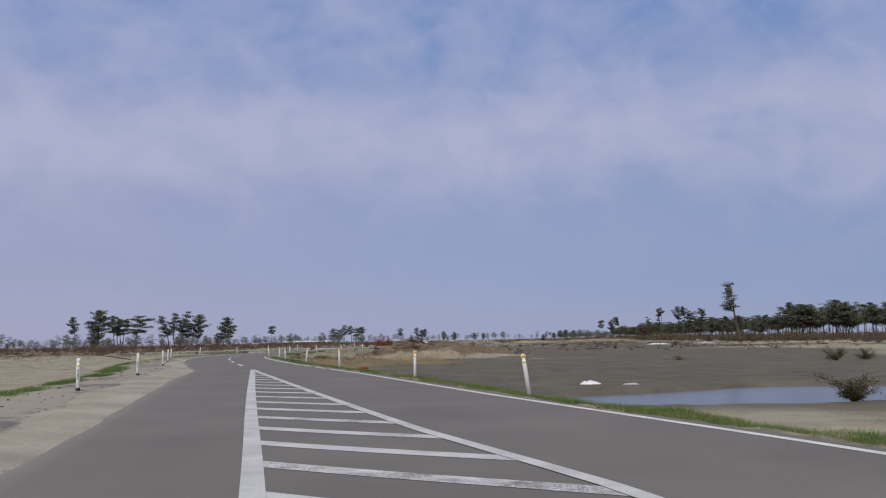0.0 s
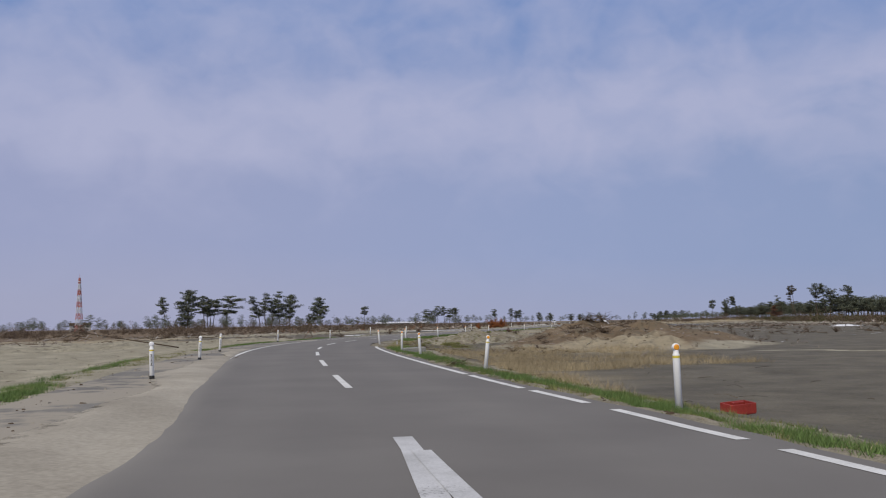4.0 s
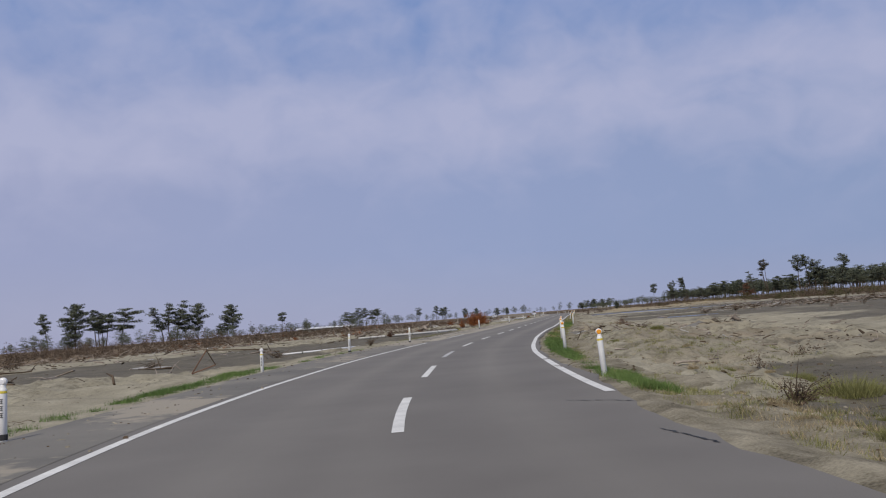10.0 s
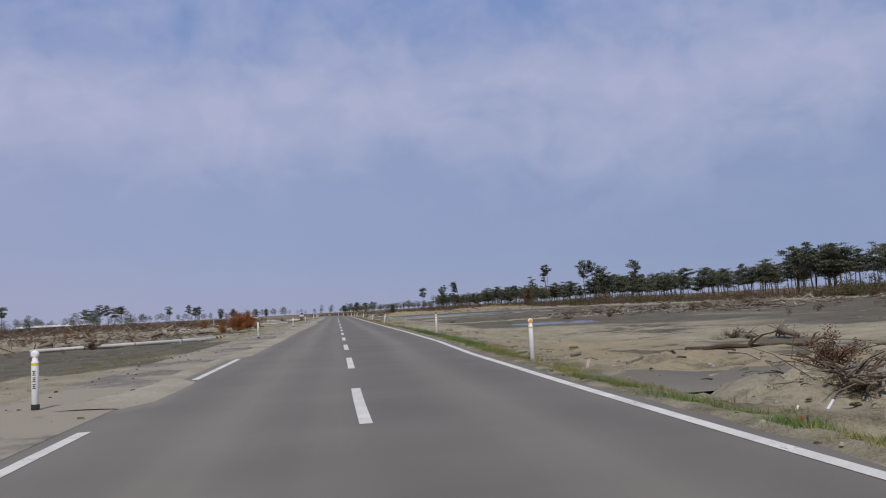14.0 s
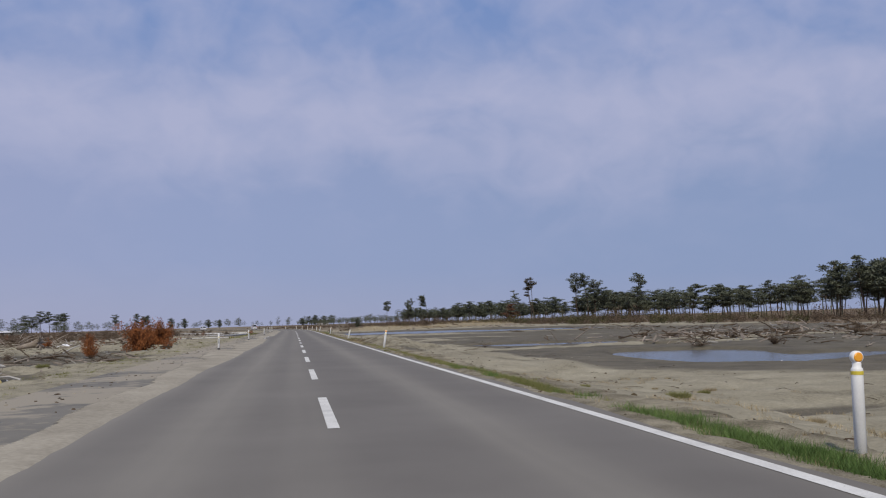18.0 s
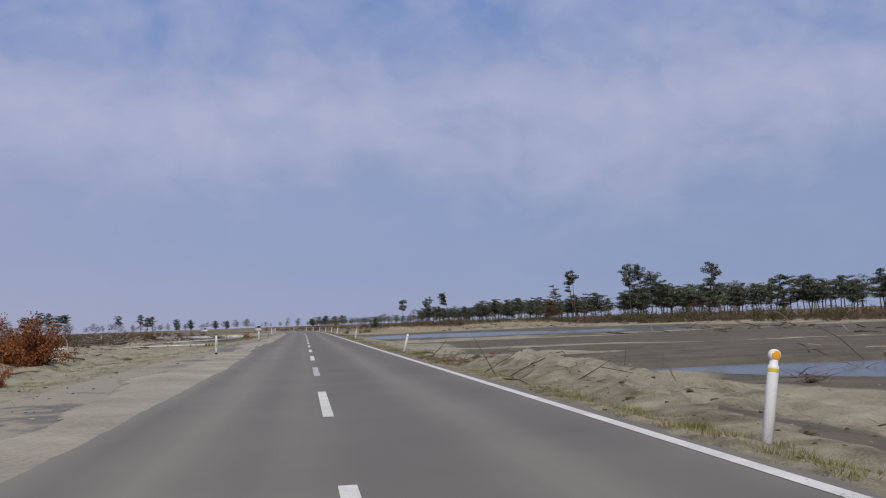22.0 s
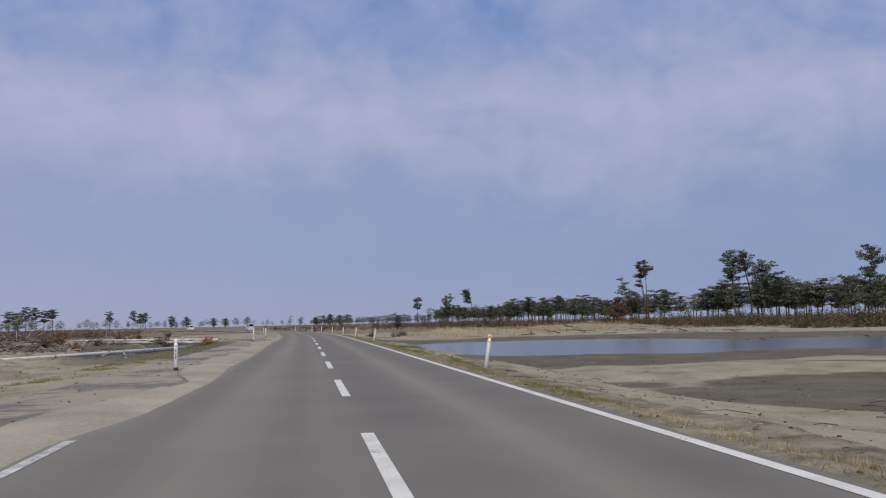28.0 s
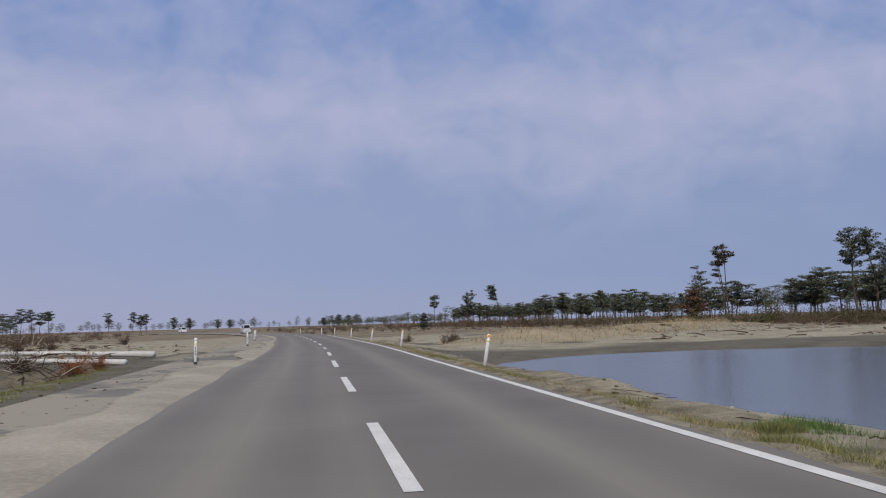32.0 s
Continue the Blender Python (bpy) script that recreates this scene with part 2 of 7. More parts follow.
def drift_sheet():
    m = mottled("drifted_sand_sheet", (0.240, 0.215, 0.170), (0.395, 0.360, 0.290), 2.2, 0.95, 0.1, relief=0.35, fine=14)
    t = m.node_tree
    thin = t.nodes.new("ShaderNodeAttribute")
    thin.attribute_name = "cover"
    vec = world_coord(t)
    n = math_node(t, "ADD", math_node(t, "MULTIPLY", noise_tex(t, vec, 1.6, 5.0, 0.65), 0.6), math_node(t, "MULTIPLY", noise_tex(t, vec, 9.0, 4.0, 0.7), 0.4))
    e = math_node(t, "ADD", thin.outputs["Fac"], math_node(t, "MULTIPLY", math_node(t, "SUBTRACT", n, 0.5), 2.0))
    t.links.new(ramp(t, e, [(0.36, 0.0), (0.60, 1.0)]), t.nodes["Principled BSDF"].inputs["Alpha"])
    return m


MAT["drift_sheet"] = drift_sheet()
MAT["post_white"] = mottled("post_plastic_white", (0.72, 0.72, 0.70), (0.84, 0.84, 0.82), 14, 0.45, relief=0.0)
MAT["orange"] = mottled("reflector_orange", (0.80, 0.30, 0.02), (0.92, 0.42, 0.04), 30, 0.25, 0.5, relief=0.2)
MAT["yellow"] = mottled("tape_yellow", (0.60, 0.48, 0.05), (0.72, 0.58, 0.08), 20, 0.5, relief=0.0)
MAT["black"] = mottled("dark_rubber", (0.02, 0.02, 0.02), (0.05, 0.05, 0.05), 20, 0.7)
MAT["reflector_white"] = mottled("reflector_white", (0.70, 0.70, 0.72), (0.85, 0.85, 0.86), 30, 0.2, 0.6, relief=0.1)
MAT["bark"] = mottled("pine_bark", (0.055, 0.04, 0.03), (0.15, 0.115, 0.085), 3, 0.95, 0.1, relief=0.6)
MAT["needles"] = mottled("pine_needles", (0.074, 0.086, 0.062), (0.155, 0.166, 0.110), 1.5, 0.75, 0.2, relief=0, island=0.35)
MAT["tinged_needles"] = mottled("brown_tinged_needles", (0.07, 0.055, 0.035), (0.14, 0.115, 0.065), 1.5, 0.8, 0.15, relief=0, island=0.35)
MAT["dead_needles"] = mottled("dead_pine_needles", (0.09, 0.055, 0.038), (0.19, 0.105, 0.07), 1.5, 0.85, 0.1, relief=0, island=0.3)
MAT["rust_leaves"] = mottled("rust_brown_leaves", (0.13, 0.045, 0.018), (0.34, 0.13, 0.05), 4, 0.85, 0.1, relief=0, island=0.35)
MAT["scrub_leaves"] = mottled("scrub_brown", (0.078, 0.058, 0.042), (0.17, 0.126, 0.09), 1.5, 0.9, 0.1, relief=0, island=0.35)
MAT["scrub_green"] = mottled("scrub_olive", (0.05, 0.052, 0.025), (0.12, 0.105, 0.055), 1.5, 0.9, 0.1, relief=0, island=0.35)
MAT["twig"] = mottled("grey_driftwood", (0.16, 0.13, 0.10), (0.36, 0.31, 0.26), 4, 0.95, 0.1, relief=0.5, island=0.3)
MAT["dark_twig"] = mottled("dark_wet_wood", (0.045, 0.032, 0.022), (0.13, 0.095, 0.065), 4, 0.95, 0.1, relief=0.5, island=0.3)
MAT["grass"] = mottled("green_grass", (0.066, 0.118, 0.030), (0.142, 0.208, 0.062), 1.0, 0.8, 0.2, relief=0, island=0.3)
MAT["olive_grass"] = mottled("olive_grass", (0.12, 0.13, 0.04), (0.26, 0.25, 0.10), 1.0, 0.85, 0.2, relief=0, island=0.3)
MAT["straw"] = mottled("dry_grass", (0.22, 0.175, 0.105), (0.42, 0.345, 0.215), 1.0, 0.9, 0.1, relief=0, island=0.25)
MAT["pole_concrete"] = mottled("grey_concrete_pole", (0.42, 0.41, 0.39), (0.60, 0.59, 0.56), 3, 0.85)
MAT["faded_red"] = mottled("faded_red_plastic", (0.22, 0.025, 0.018), (0.38, 0.05, 0.035), 8, 0.6, relief=0.1)
MAT["white_paint"] = mottled("white_painted_metal", (0.66, 0.66, 0.66), (0.80, 0.80, 0.80), 1.0, 0.5, relief=0.05)
# tower red and white are paled: distance haze put into the base colour
MAT["tower_red"] = mottled("haze_paled_tower_red", (0.40, 0.13, 0.10), (0.50, 0.19, 0.15), 1.0, 0.6, relief=0.05)
MAT["tower_white"] = mottled("haze_paled_tower_white", (0.52, 0.53, 0.55), (0.62, 0.63, 0.65), 1.0, 0.6, relief=0.05)


def water_material():
    m, t, b = material("still_pond_water", 0.16, 0, 0.5)
    b.inputs["Base Color"].default_value = (0.085, 0.088, 0.085, 1)
    vec = world_coord(t)
    bump(t, b, noise_tex(t, vec, 9.0, 3.0), 0.35, 0.02)
    return m


MAT["water"] = water_material()


# ---------------------------------------------------------------- mesh helpers
class Geo:
    def __init__(self):
        self.v, self.f = [], []

    def add(self, verts, faces):
        o = len(self.v)
        self.v += [tuple(p) for p in verts]
        self.f += [tuple(o + i for i in q) for q in faces]

    def box(self, c, size, rz=0.0, bevel=0.0):
        x, y, z = (s / 2 for s in size)
        b = min(bevel, x, y, z)
        ring = [(-x + b, -y), (x - b, -y), (x, -y + b), (x, y - b), (x - b, y), (-x + b, y), (-x, y - b), (-x, -y + b)] if b else [(-x, -y), (x, -y), (x, y), (-x, y)]
        n = len(ring)
        cs, sn = math.cos(rz), math.sin(rz)
        def at(px, py, pz):
            return (c[0] + px * cs - py * sn, c[1] + px * sn + py * cs, c[2] + pz)
        levels = [(-z, 1 - b / max(x, y)), (-z + b, 1), (z - b, 1), (z, 1 - b / max(x, y))] if b else [(-z, 1), (z, 1)]
        verts = [at(px * k, py * k, pz) for pz, k in levels for px, py in ring]
        faces = [tuple(reversed(range(n)))] + [tuple(range((len(levels) - 1) * n, len(levels) * n))]
        for l in range(len(levels) - 1):
            faces += [(l * n + i, l * n + (i + 1) % n, (l + 1) * n + (i + 1) % n, (l + 1) * n + i) for i in range(n)]
        self.add(verts, faces)

    def tube(self, points, radii, sides=6, caps=True):
        pts = [Vector(p) for p in points]
        verts = []
        for i, p in enumerate(pts):
            way = (pts[min(i + 1, len(pts) - 1)] - pts[max(i - 1, 0)]).normalized()
            side = way.cross(Vector((0.13, 0.31, 0.94)))
            if side.length < 1e-3:
                side = way.cross(Vector((1, 0, 0)))
            side.normalize()
            other = way.cross(side)
            for k in range(sides):
                a = 2 * math.pi * k / sides
                verts.append(p + (side * math.cos(a) + other * math.sin(a)) * radii[i])
        faces = [(i * sides + k, i * sides + (k + 1) % sides, (i + 1) * sides + (k + 1) % sides, (i + 1) * sides + k)
                 for i in range(len(pts) - 1) for k in range(sides)]
        if caps:
            faces += [tuple(reversed(range(sides))), tuple(range((len(pts) - 1) * sides, len(pts) * sides))]
        self.add(verts, faces)

    def lathe(self, profile, sides=12, c=(0, 0, 0)):
        verts = [(c[0] + r * math.cos(2 * math.pi * k / sides), c[1] + r * math.sin(2 * math.pi * k / sides), c[2] + z)
                 for r, z in profile for k in range(sides)]
        faces = [(i * sides + k, i * sides + (k + 1) % sides, (i + 1) * sides + (k + 1) % sides, (i + 1) * sides + k)
                 for i in range(len(profile) - 1) for k in range(sides)]
        faces += [tuple(reversed(range(sides))), tuple(range((len(profile) - 1) * sides, len(profile) * sides))]
        self.add(verts, faces)

    def mesh(self, name, smooth=False):
        me = bpy.data.meshes.new(name)
        me.from_pydata(self.v, [], self.f)
        if smooth:
            me.shade_smooth()
        me.update()
        return me


def part(name, geo, mat, parent=None, label="", smooth=False):
    me = geo.mesh(name, smooth) if isinstance(geo, Geo) else geo
    if not me.materials:
        me.materials.append(MAT[mat])
    ob = new(name, me)
    if parent is not None:
        ob.parent = parent
    if label:
        tagged(ob, label)
    return ob


def holder(name, m, label, category, group="", kind=""):
    e = new(name)
    e.empty_display_size = 0.2
    e.matrix_world = m
    return tagged(e, label, category, group, kind)


def attribute(me, name, values):
    a = me.attributes.new(name, "FLOAT", "POINT")
    a.data.foreach_set("value", np.asarray(values, dtype=np.float32))


def smooth01(x):
    x = np.clip(x, 0, 1)
    return x * x * (3 - 2 * x)


# ---------------------------------------------------------------- the road's line
NODES = [(19.7, -70), (12.2, -40), (4.7, -10), (-1.88, 16.2), (-3.87, 24.0), (-6.3, 33.6), (-9.95, 48.2), (-11.04, 52.4),
         (-13.4, 59.6), (-16.6, 69.5), (-19.85, 80.1), (-22.48, 89.7), (-24.46, 99.3), (-25.6, 109.2), (-25.82, 119.2),
         (-25.76, 129), (-25.24, 139.1), (-24.4, 148.6), (-23.4, 158), (-21.2, 178.9), (-19.1, 198.8), (-17, 218.8),
         (-14.9, 238.8), (-12.8, 258.8), (-9.65, 288.8), (-6.5, 318.7), (-4.45, 338.8), (-2.3, 360), (-0.7, 380),
         (0.7, 401), (1.8, 420), (2.2, 440), (1.4, 462), (-0.8, 490), (-6, 530), (-15, 580), (-28, 640), (-50, 720), (-90, 840)]


def spline(nodes, step):
    p = [Vector((*n, 0)) for n in nodes]
    p = [2 * p[0] - p[1]] + p + [2 * p[-1] - p[-2]]
    out = []
    for i in range(1, len(p) - 2):
        n = max(2, int((p[i + 1] - p[i]).length / step))
        for k in range(n):
            u = k / n
            a, b, c, d = p[i - 1], p[i], p[i + 1], p[i + 2]
            out.append(0.5 * (2 * b + (c - a) * u + (2 * a - 5 * b + 4 * c - d) * u * u + (3 * b - a - 3 * c + d) * u ** 3))
    out.append(p[-2])
    return np.array([(q.x, q.y) for q in out])


LINE = spline(NODES, 1.0)
TANGENT = np.gradient(LINE, axis=0)
TANGENT /= np.linalg.norm(TANGENT, axis=1)[:, None]
RIGHT = np.stack([TANGENT[:, 1], -TANGENT[:, 0]], 1)
ARC = np.r_[0, np.cumsum(np.linalg.norm(np.diff(LINE, axis=0), axis=1))]


def arc_at(y):
    return float(np.interp(y, LINE[:, 1], ARC))


def on_road(s, d, z=0.0):
    """The place s metres along the road and d metres to the right of its middle line."""
    return (float(np.interp(s, ARC, LINE[:, 0]) + d * np.interp(s, ARC, RIGHT[:, 0])),
            float(np.interp(s, ARC, LINE[:, 1]) + d * np.interp(s, ARC, RIGHT[:, 1])), z)


def right_line(y):
    """How far the right edge line runs from the middle line: wider beside the hatched island."""
    return np.interp(y, [-70, 5, 18, 28, 44, 52, 60, 95, 110, 118, 126, 138, 160, 170, 186, 205, 225, 250, 270],
                     [7.5, 7.2, 6.25, 5.3, 4.1, 3.3, 3.1, 3.1, 3.15, 3.05, 3.05, 3.2, 3.15, 3.38, 3.40, 3.3, 3.26, 3.2, 3.16])


def road_edge(y):
    """The broken right edge of the asphalt."""
    y = np.asarray(y, float)
    beyond = np.interp(y, [40, 88, 93, 100, 106, 111, 114, 120], [0.30, 0.30, -0.30, -0.34, -0.15, 0.10, 0.42, 0.21])
    return right_line(y) + beyond + 0.16 * field_noise(y, 0 * y, 0.9, 23) + 0.10 * field_noise(y, 0 * y, 3.0, 24)


def left_line(y):
    return np.interp(y, [80, 100, 118, 130, 140], [-3.5, -3.55, -3.75, -3.5, -3.3])


def lateral(x, y):
    """Metres to the right of the middle line (left: negative), and the place along it, for arrays."""
    x, y = np.ravel(np.asarray(x, float)), np.ravel(np.asarray(y, float))
    d, s = np.empty(len(x)), np.empty(len(x))
    start = np.clip(np.searchsorted(LINE[:, 1], y), 0, len(LINE) - 1)
    close = (np.abs(x - LINE[start, 0]) < 60) & (y > LINE[0, 1] + 5) & (y < LINE[-1, 1] - 5)
    for pick, around in ((np.nonzero(close)[0], np.arange(-40, 41)), (np.nonzero(~close)[0], None)):
        for a in range(0, len(pick), 20000):
            i = pick[a:a + 20000]
            if around is None:
                look_at = np.broadcast_to(np.arange(len(LINE)), (len(i), len(LINE)))
            else:
                look_at = np.clip(start[i][:, None] + around, 0, len(LINE) - 1)
            dx, dy = x[i, None] - LINE[look_at, 0], y[i, None] - LINE[look_at, 1]
            m, row = np.argmin(dx * dx + dy * dy, axis=1), np.arange(len(i))
            k = look_at[row, m]
            side = dx[row, m] * RIGHT[k, 0] + dy[row, m] * RIGHT[k, 1]
            d[i] = side if around is not None else np.sign(side) * np.hypot(dx[row, m], dy[row, m])
            s[i] = ARC[k] + dx[row, m] * TANGENT[k, 0] + dy[row, m] * TANGENT[k, 1]
    return d, s


# ---------------------------------------------------------------- the lie of the land
def field_noise(x, y, scale, seed):
    """Smooth value noise for arrays."""
    rng = np.random.RandomState(seed)
    table = rng.rand(64, 64)
    u, v = x / scale, y / scale
    i, j = np.floor(u).astype(int), np.floor(v).astype(int)
    a, b = smooth01(u - i), smooth01(v - j)
    t = lambda p, q: table[p % 64, q % 64]
    return (t(i, j) * (1 - a) + t(i + 1, j) * a) * (1 - b) + (t(i, j + 1) * (1 - a) + t(i + 1, j + 1) * a) * b - 0.5


def blob(x, y, cx, cy, rx, ry, turn=0.0, soft=0.5):
    """1 inside an ellipse, falling to 0 over soft of its radius outside."""
    a = radians(turn)
    dx, dy = x - cx, y - cy
    u, v = (dx * math.cos(a) + dy * math.sin(a)) / rx, (-dx * math.sin(a) + dy * math.cos(a)) / ry
    return smooth01(1 - (np.hypot(u, v) - 1) / soft)


PONDS = [(9.9, 39.2, 6.3, 3.6, 10), (2.2, 215.3, 3.2, 6.2, -15), (3.6, 210.0, 4.6, 2.6, 10), (4.2, 240.5, 6.2, 4.2, -15), (9.5, 231.0, 2.6, 1.0, 20),
         (16.0, 338.0, 12.5, 16.5, -18), (33.0, 328.0, 13.0, 11.5, 0), (5.6, 327.0, 3.4, 7.0, -7), (-18.5, 343.5, 5.2, 4.6, -25)]
WET = [(4.0, 124.0, 8.0, 24.0, -4), (14.0, 62.0, 20.0, 24.0, -15), (14.0, 108.0, 22.0, 34.0, -20), (-16.2, 103.5, 4.6, 10.0, -14), (-9.0, 226.5, 2.2, 3.0, 0), (2.0, 254.0, 7.0, 3.5, 0), (-15.2, 114.5, 3.0, 6.0, -10), (4.0, 215.0, 10.0, 20.0, 0), (12.0, 245.0, 22.0, 14.0, 0), (9.0, 285.0, 11.0, 24.0, -6),
       (24.0, 285.0, 22.0, 34.0, -10), (20.0, 330.0, 30.0, 32.0, 0), (34.0, 260.0, 22.0, 60.0, 0), (-25.0, 350.0, 11.0, 14.0, -35),
       (-47.0, 152.0, 10.0, 12.0, 0), (-42.0, 172.0, 10.0, 12.0, 0), (-33.0, 195.0, 6.0, 16.0, 0), (-30.0, 232.0, 5.0, 12.0, 0), (12.0, 150.0, 12.0, 12.0, 0), (30.0, 175.0, 24.0, 22.0, 0), (-50.0, 60.0, 12.0, 14.0, 0)]
DRY = [(-5.5, 109.0, 7.0, 13.0, -8), (2.0, 299.0, 9.0, 4.0, -5), (-2.8, 304.5, 2.2, 8.0, -8), (-8.5, 235.5, 3.6, 9.0, 0), (-4.0, 286.0, 2.4, 16.0, 0), (-2.5, 318.0, 2.5, 14.0, -6), (-3.0, 258.5, 5.0, 1.1, -12), (15.0, 268.0, 12.0, 0.7, -12), (8.0, 298.0, 12.0, 1.4, -8), (24.0, 304.0, 12.0, 1.5, 0), (6.0, 229.5, 9.0, 1.3, 5), (20.0, 236.0, 12.0, 1.5, 0), (2.0, 272.0, 8.0, 0.9, -8), (12.0, 92.0, 9.0, 0.6, -12)]
STRAW = [(-7.0, 84.0, 8.0, 10.0, 0), (24.0, 392.0, 16.0, 5.0, 40), (52.0, 425.0, 26.0, 6.0, 42), (78.0, 462.0, 22.0, 8.0, 45), (-12.0, 166.0, 5.0, 10.0, 0),
         (60.0, 170.0, 20.0, 30.0, 0), (-60.0, 150.0, 22.0, 8.0, 0), (-6.0, 100.0, 5.0, 6.0, 0), (-1.0, 66.0, 4.0, 6.0, 0)]
MOUNDS = [(-4.5, 112.0, 9.0, 18.0, -8, 1.0), (-17.2, 138.0, 3.4, 15.0, -4, 0.5), (-13.0, 151.0, 5.0, 6.0, 0, 0.4), (24.0, 392.0, 18.0, 5.0, 40, 0.75), (56.0, 428.0, 30.0, 6.0, 42, 0.8),
          (-42.0, 66.0, 14.0, 12.0, 0, 0.7), (-6.0, 109.0, 6.0, 5.0, 0, 0.4), (-9.8, 234.0, 3.0, 11.0, -6, 0.30), (-5.5, 248.0, 4.0, 6.0, 0, 0.2), (-10.0, 210.0, 3.0, 8.0, 0, 0.35), (1.0, 330.0, 2.0, 6.0, 0, 0.2)]
# ground broken up by the flood: ellipses and the height of their lumps
CHURN = [(-12.0, 108.0, 9.0, 24.0, -6, 0.42), (-15.0, 140.0, 6.5, 18.0, -4, 0.45), (-9.4, 236.0, 3.0, 12.0, -5, 0.36), (6.0, 205.0, 30.0, 40.0, 0, 0.12), (-40.0, 200.0, 12.0, 90.0, -6, 0.40),
         (-36.0, 330.0, 18.0, 60.0, -6, 0.38), (-25.0, 215.0, 4.5, 45.0, -6, 0.34), (-42.0, 95.0, 8.0, 40.0, 8, 0.10), (12.0, 160.0, 20.0, 24.0, 0, 0.16)]
POND_Z = -0.80


def churn(x, y):
    amount = np.zeros(len(x))
    for cx, cy, rx, ry, turn, height in CHURN:
        amount = np.maximum(amount, height * blob(x, y, cx, cy, rx, ry, turn, 0.4))
    return amount


def land(x, y):
    x, y = np.ravel(np.asarray(x, float)), np.ravel(np.asarray(y, float))
    d, s = lateral(x, y)
    edge = road_edge(y) + 0.05
    u, v = d - edge, -d - 6.2
    rough = 0.30 * field_noise(x, y, 7.0, 1) + 0.16 * field_noise(x, y, 2.3, 2) + 0.07 * field_noise(x, y, 0.9, 3)
    churned = churn(x, y)
    warp = 1.2 * field_noise(x, y, 3.7, 41)
    ridge = 0.30 - np.abs(field_noise(x + warp, y, 2.1, 42)) * 1.4
    lumps = 0.25 - np.abs(field_noise(x, y + warp, 0.85, 43)) * 1.3
    rough = rough + churned * (1.3 * ridge + 0.95 * lumps + 0.5 * field_noise(x, y, 0.45, 44)) + 0.03 * field_noise(x, y, 0.5, 45)
    wide = 0.5 * field_noise(x, y, 60.0, 4)
    right = -0.05 - 0.13 * smooth01((u - 0.1) / 0.8) - 0.47 * smooth01((u - 1.2) / 4.0)
    left = -0.06 - 0.22 * smooth01((v - 0.6) / 3.0)
    z = np.where(d > 0, right, left)
    off = np.where(d > 0, u, v)
    wet = np.zeros(len(x))
    wx = x + 7.0 * field_noise(x, y, 13.0, 51) + 3.0 * field_noise(x, y, 4.2, 52)
    wy = y + 12.0 * field_noise(x, y, 15.0, 53) + 5.0 * field_noise(x, y, 5.0, 54)
    for p in WET:
        wet = np.maximum(wet, blob(wx, wy, *p, 0.5))
    for p in DRY:
        wet = wet * (1 - blob(x + 3 * field_noise(x, y, 5.0, 31), y + 2 * field_noise(x, y, 4.0, 32), *p, 0.6))
    away = smooth01((off - 0.2) / 2.5)
    z = z + away * (rough * (1 - 0.75 * wet) + wide * smooth01((off - 6) / 30) * 0.4)
    near = smooth01(off / 0.4)
    z = z + near * (1 - away) * 0.5 * (0.10 * field_noise(x, y, 0.9, 3) + 0.12 * field_noise(x, y, 2.3, 2))
    for cx, cy, rx, ry, turn, h in MOUNDS:
        m = np.zeros(len(x)) + blob(x, y, cx, cy, rx * 0.35, ry * 0.35, turn, 2.4)
        z = z + h * m * away * (1 + 0.9 * field_noise(x, y, 3.1, 5) + 0.5 * field_noise(x, y, 1.1, 6))
    for p in PONDS:
        m = blob(x + 2.5 * field_noise(x, y, 5.0, 7), y + 3.0 * field_noise(x, y, 6.0, 8), *p, 0.45) * smooth01((off - 1.6) / 1.5)
        z = z * (1 - m) + (-1.15) * m
    z = np.where(off < 0, -0.14, z)
    z = np.where((d > -6.2) & (d < 0) & (d < -3.4), -0.12, z)
    return z, d, s, wet


def verge_lift(x, y, d):
    """Height of the crumbly verge above the land, and its share of the strip's width."""
    f = (d - road_edge(y) + 0.13) / 2.43
    away = np.where((f > 0) & (f < 1), smooth01(f / 0.16) * smooth01((1 - f) / 0.35), 0.0)
    lumps = 0.5 + field_noise(x, y, 0.31, 21) + 0.8 * field_noise(x, y, 0.9, 22)
    return 0.065 * np.clip(lumps, 0, 1.3) * away, f, away


def land_z(x, y):
    return float(land([x], [y])[0][0])


def stretch(lo, hi, step, reach, grow=1.16):
    mid = list(np.arange(lo, hi + 1e-6, step))
    a, b, k = [], [], step
    p, q = lo, hi
    while q < reach or p > -reach:
        k *= grow
        p, q = p - k, q + k
        a.append(p)
        b.append(q)
    return np.array(a[::-1] + mid + b)


gx, gy = stretch(-44, 20, 0.32, 3600), stretch(4, 385, 0.45, 3600)
GX, GY = np.meshgrid(gx, gy)
gz, gd, gs, gwet = land(GX, GY)
far = np.hypot(GX.ravel(), GY.ravel() - 200)
gz = np.where(far > 900, -0.4, gz)
nx, ny = len(gx), len(gy)
idx = np.arange(nx * ny).reshape(ny, nx)
quads = np.stack([idx[:-1, :-1], idx[:-1, 1:], idx[1:, 1:], idx[1:, :-1]], -1).reshape(-1, 4)
me = bpy.data.meshes.new("ground")
me.vertices.add(nx * ny)
me.vertices.foreach_set("co", np.stack([GX.ravel(), GY.ravel(), gz], 1).astype(np.float32).ravel())
me.loops.add(len(quads) * 4)
me.loops.foreach_set("vertex_index", quads.ravel().astype(np.int32))
me.polygons.add(len(quads))
me.polygons.foreach_set("loop_start", np.arange(0, len(quads) * 4, 4, dtype=np.int32))
me.update(calc_edges=True)
me.shade_smooth()
X, Y = GX.ravel(), GY.ravel()
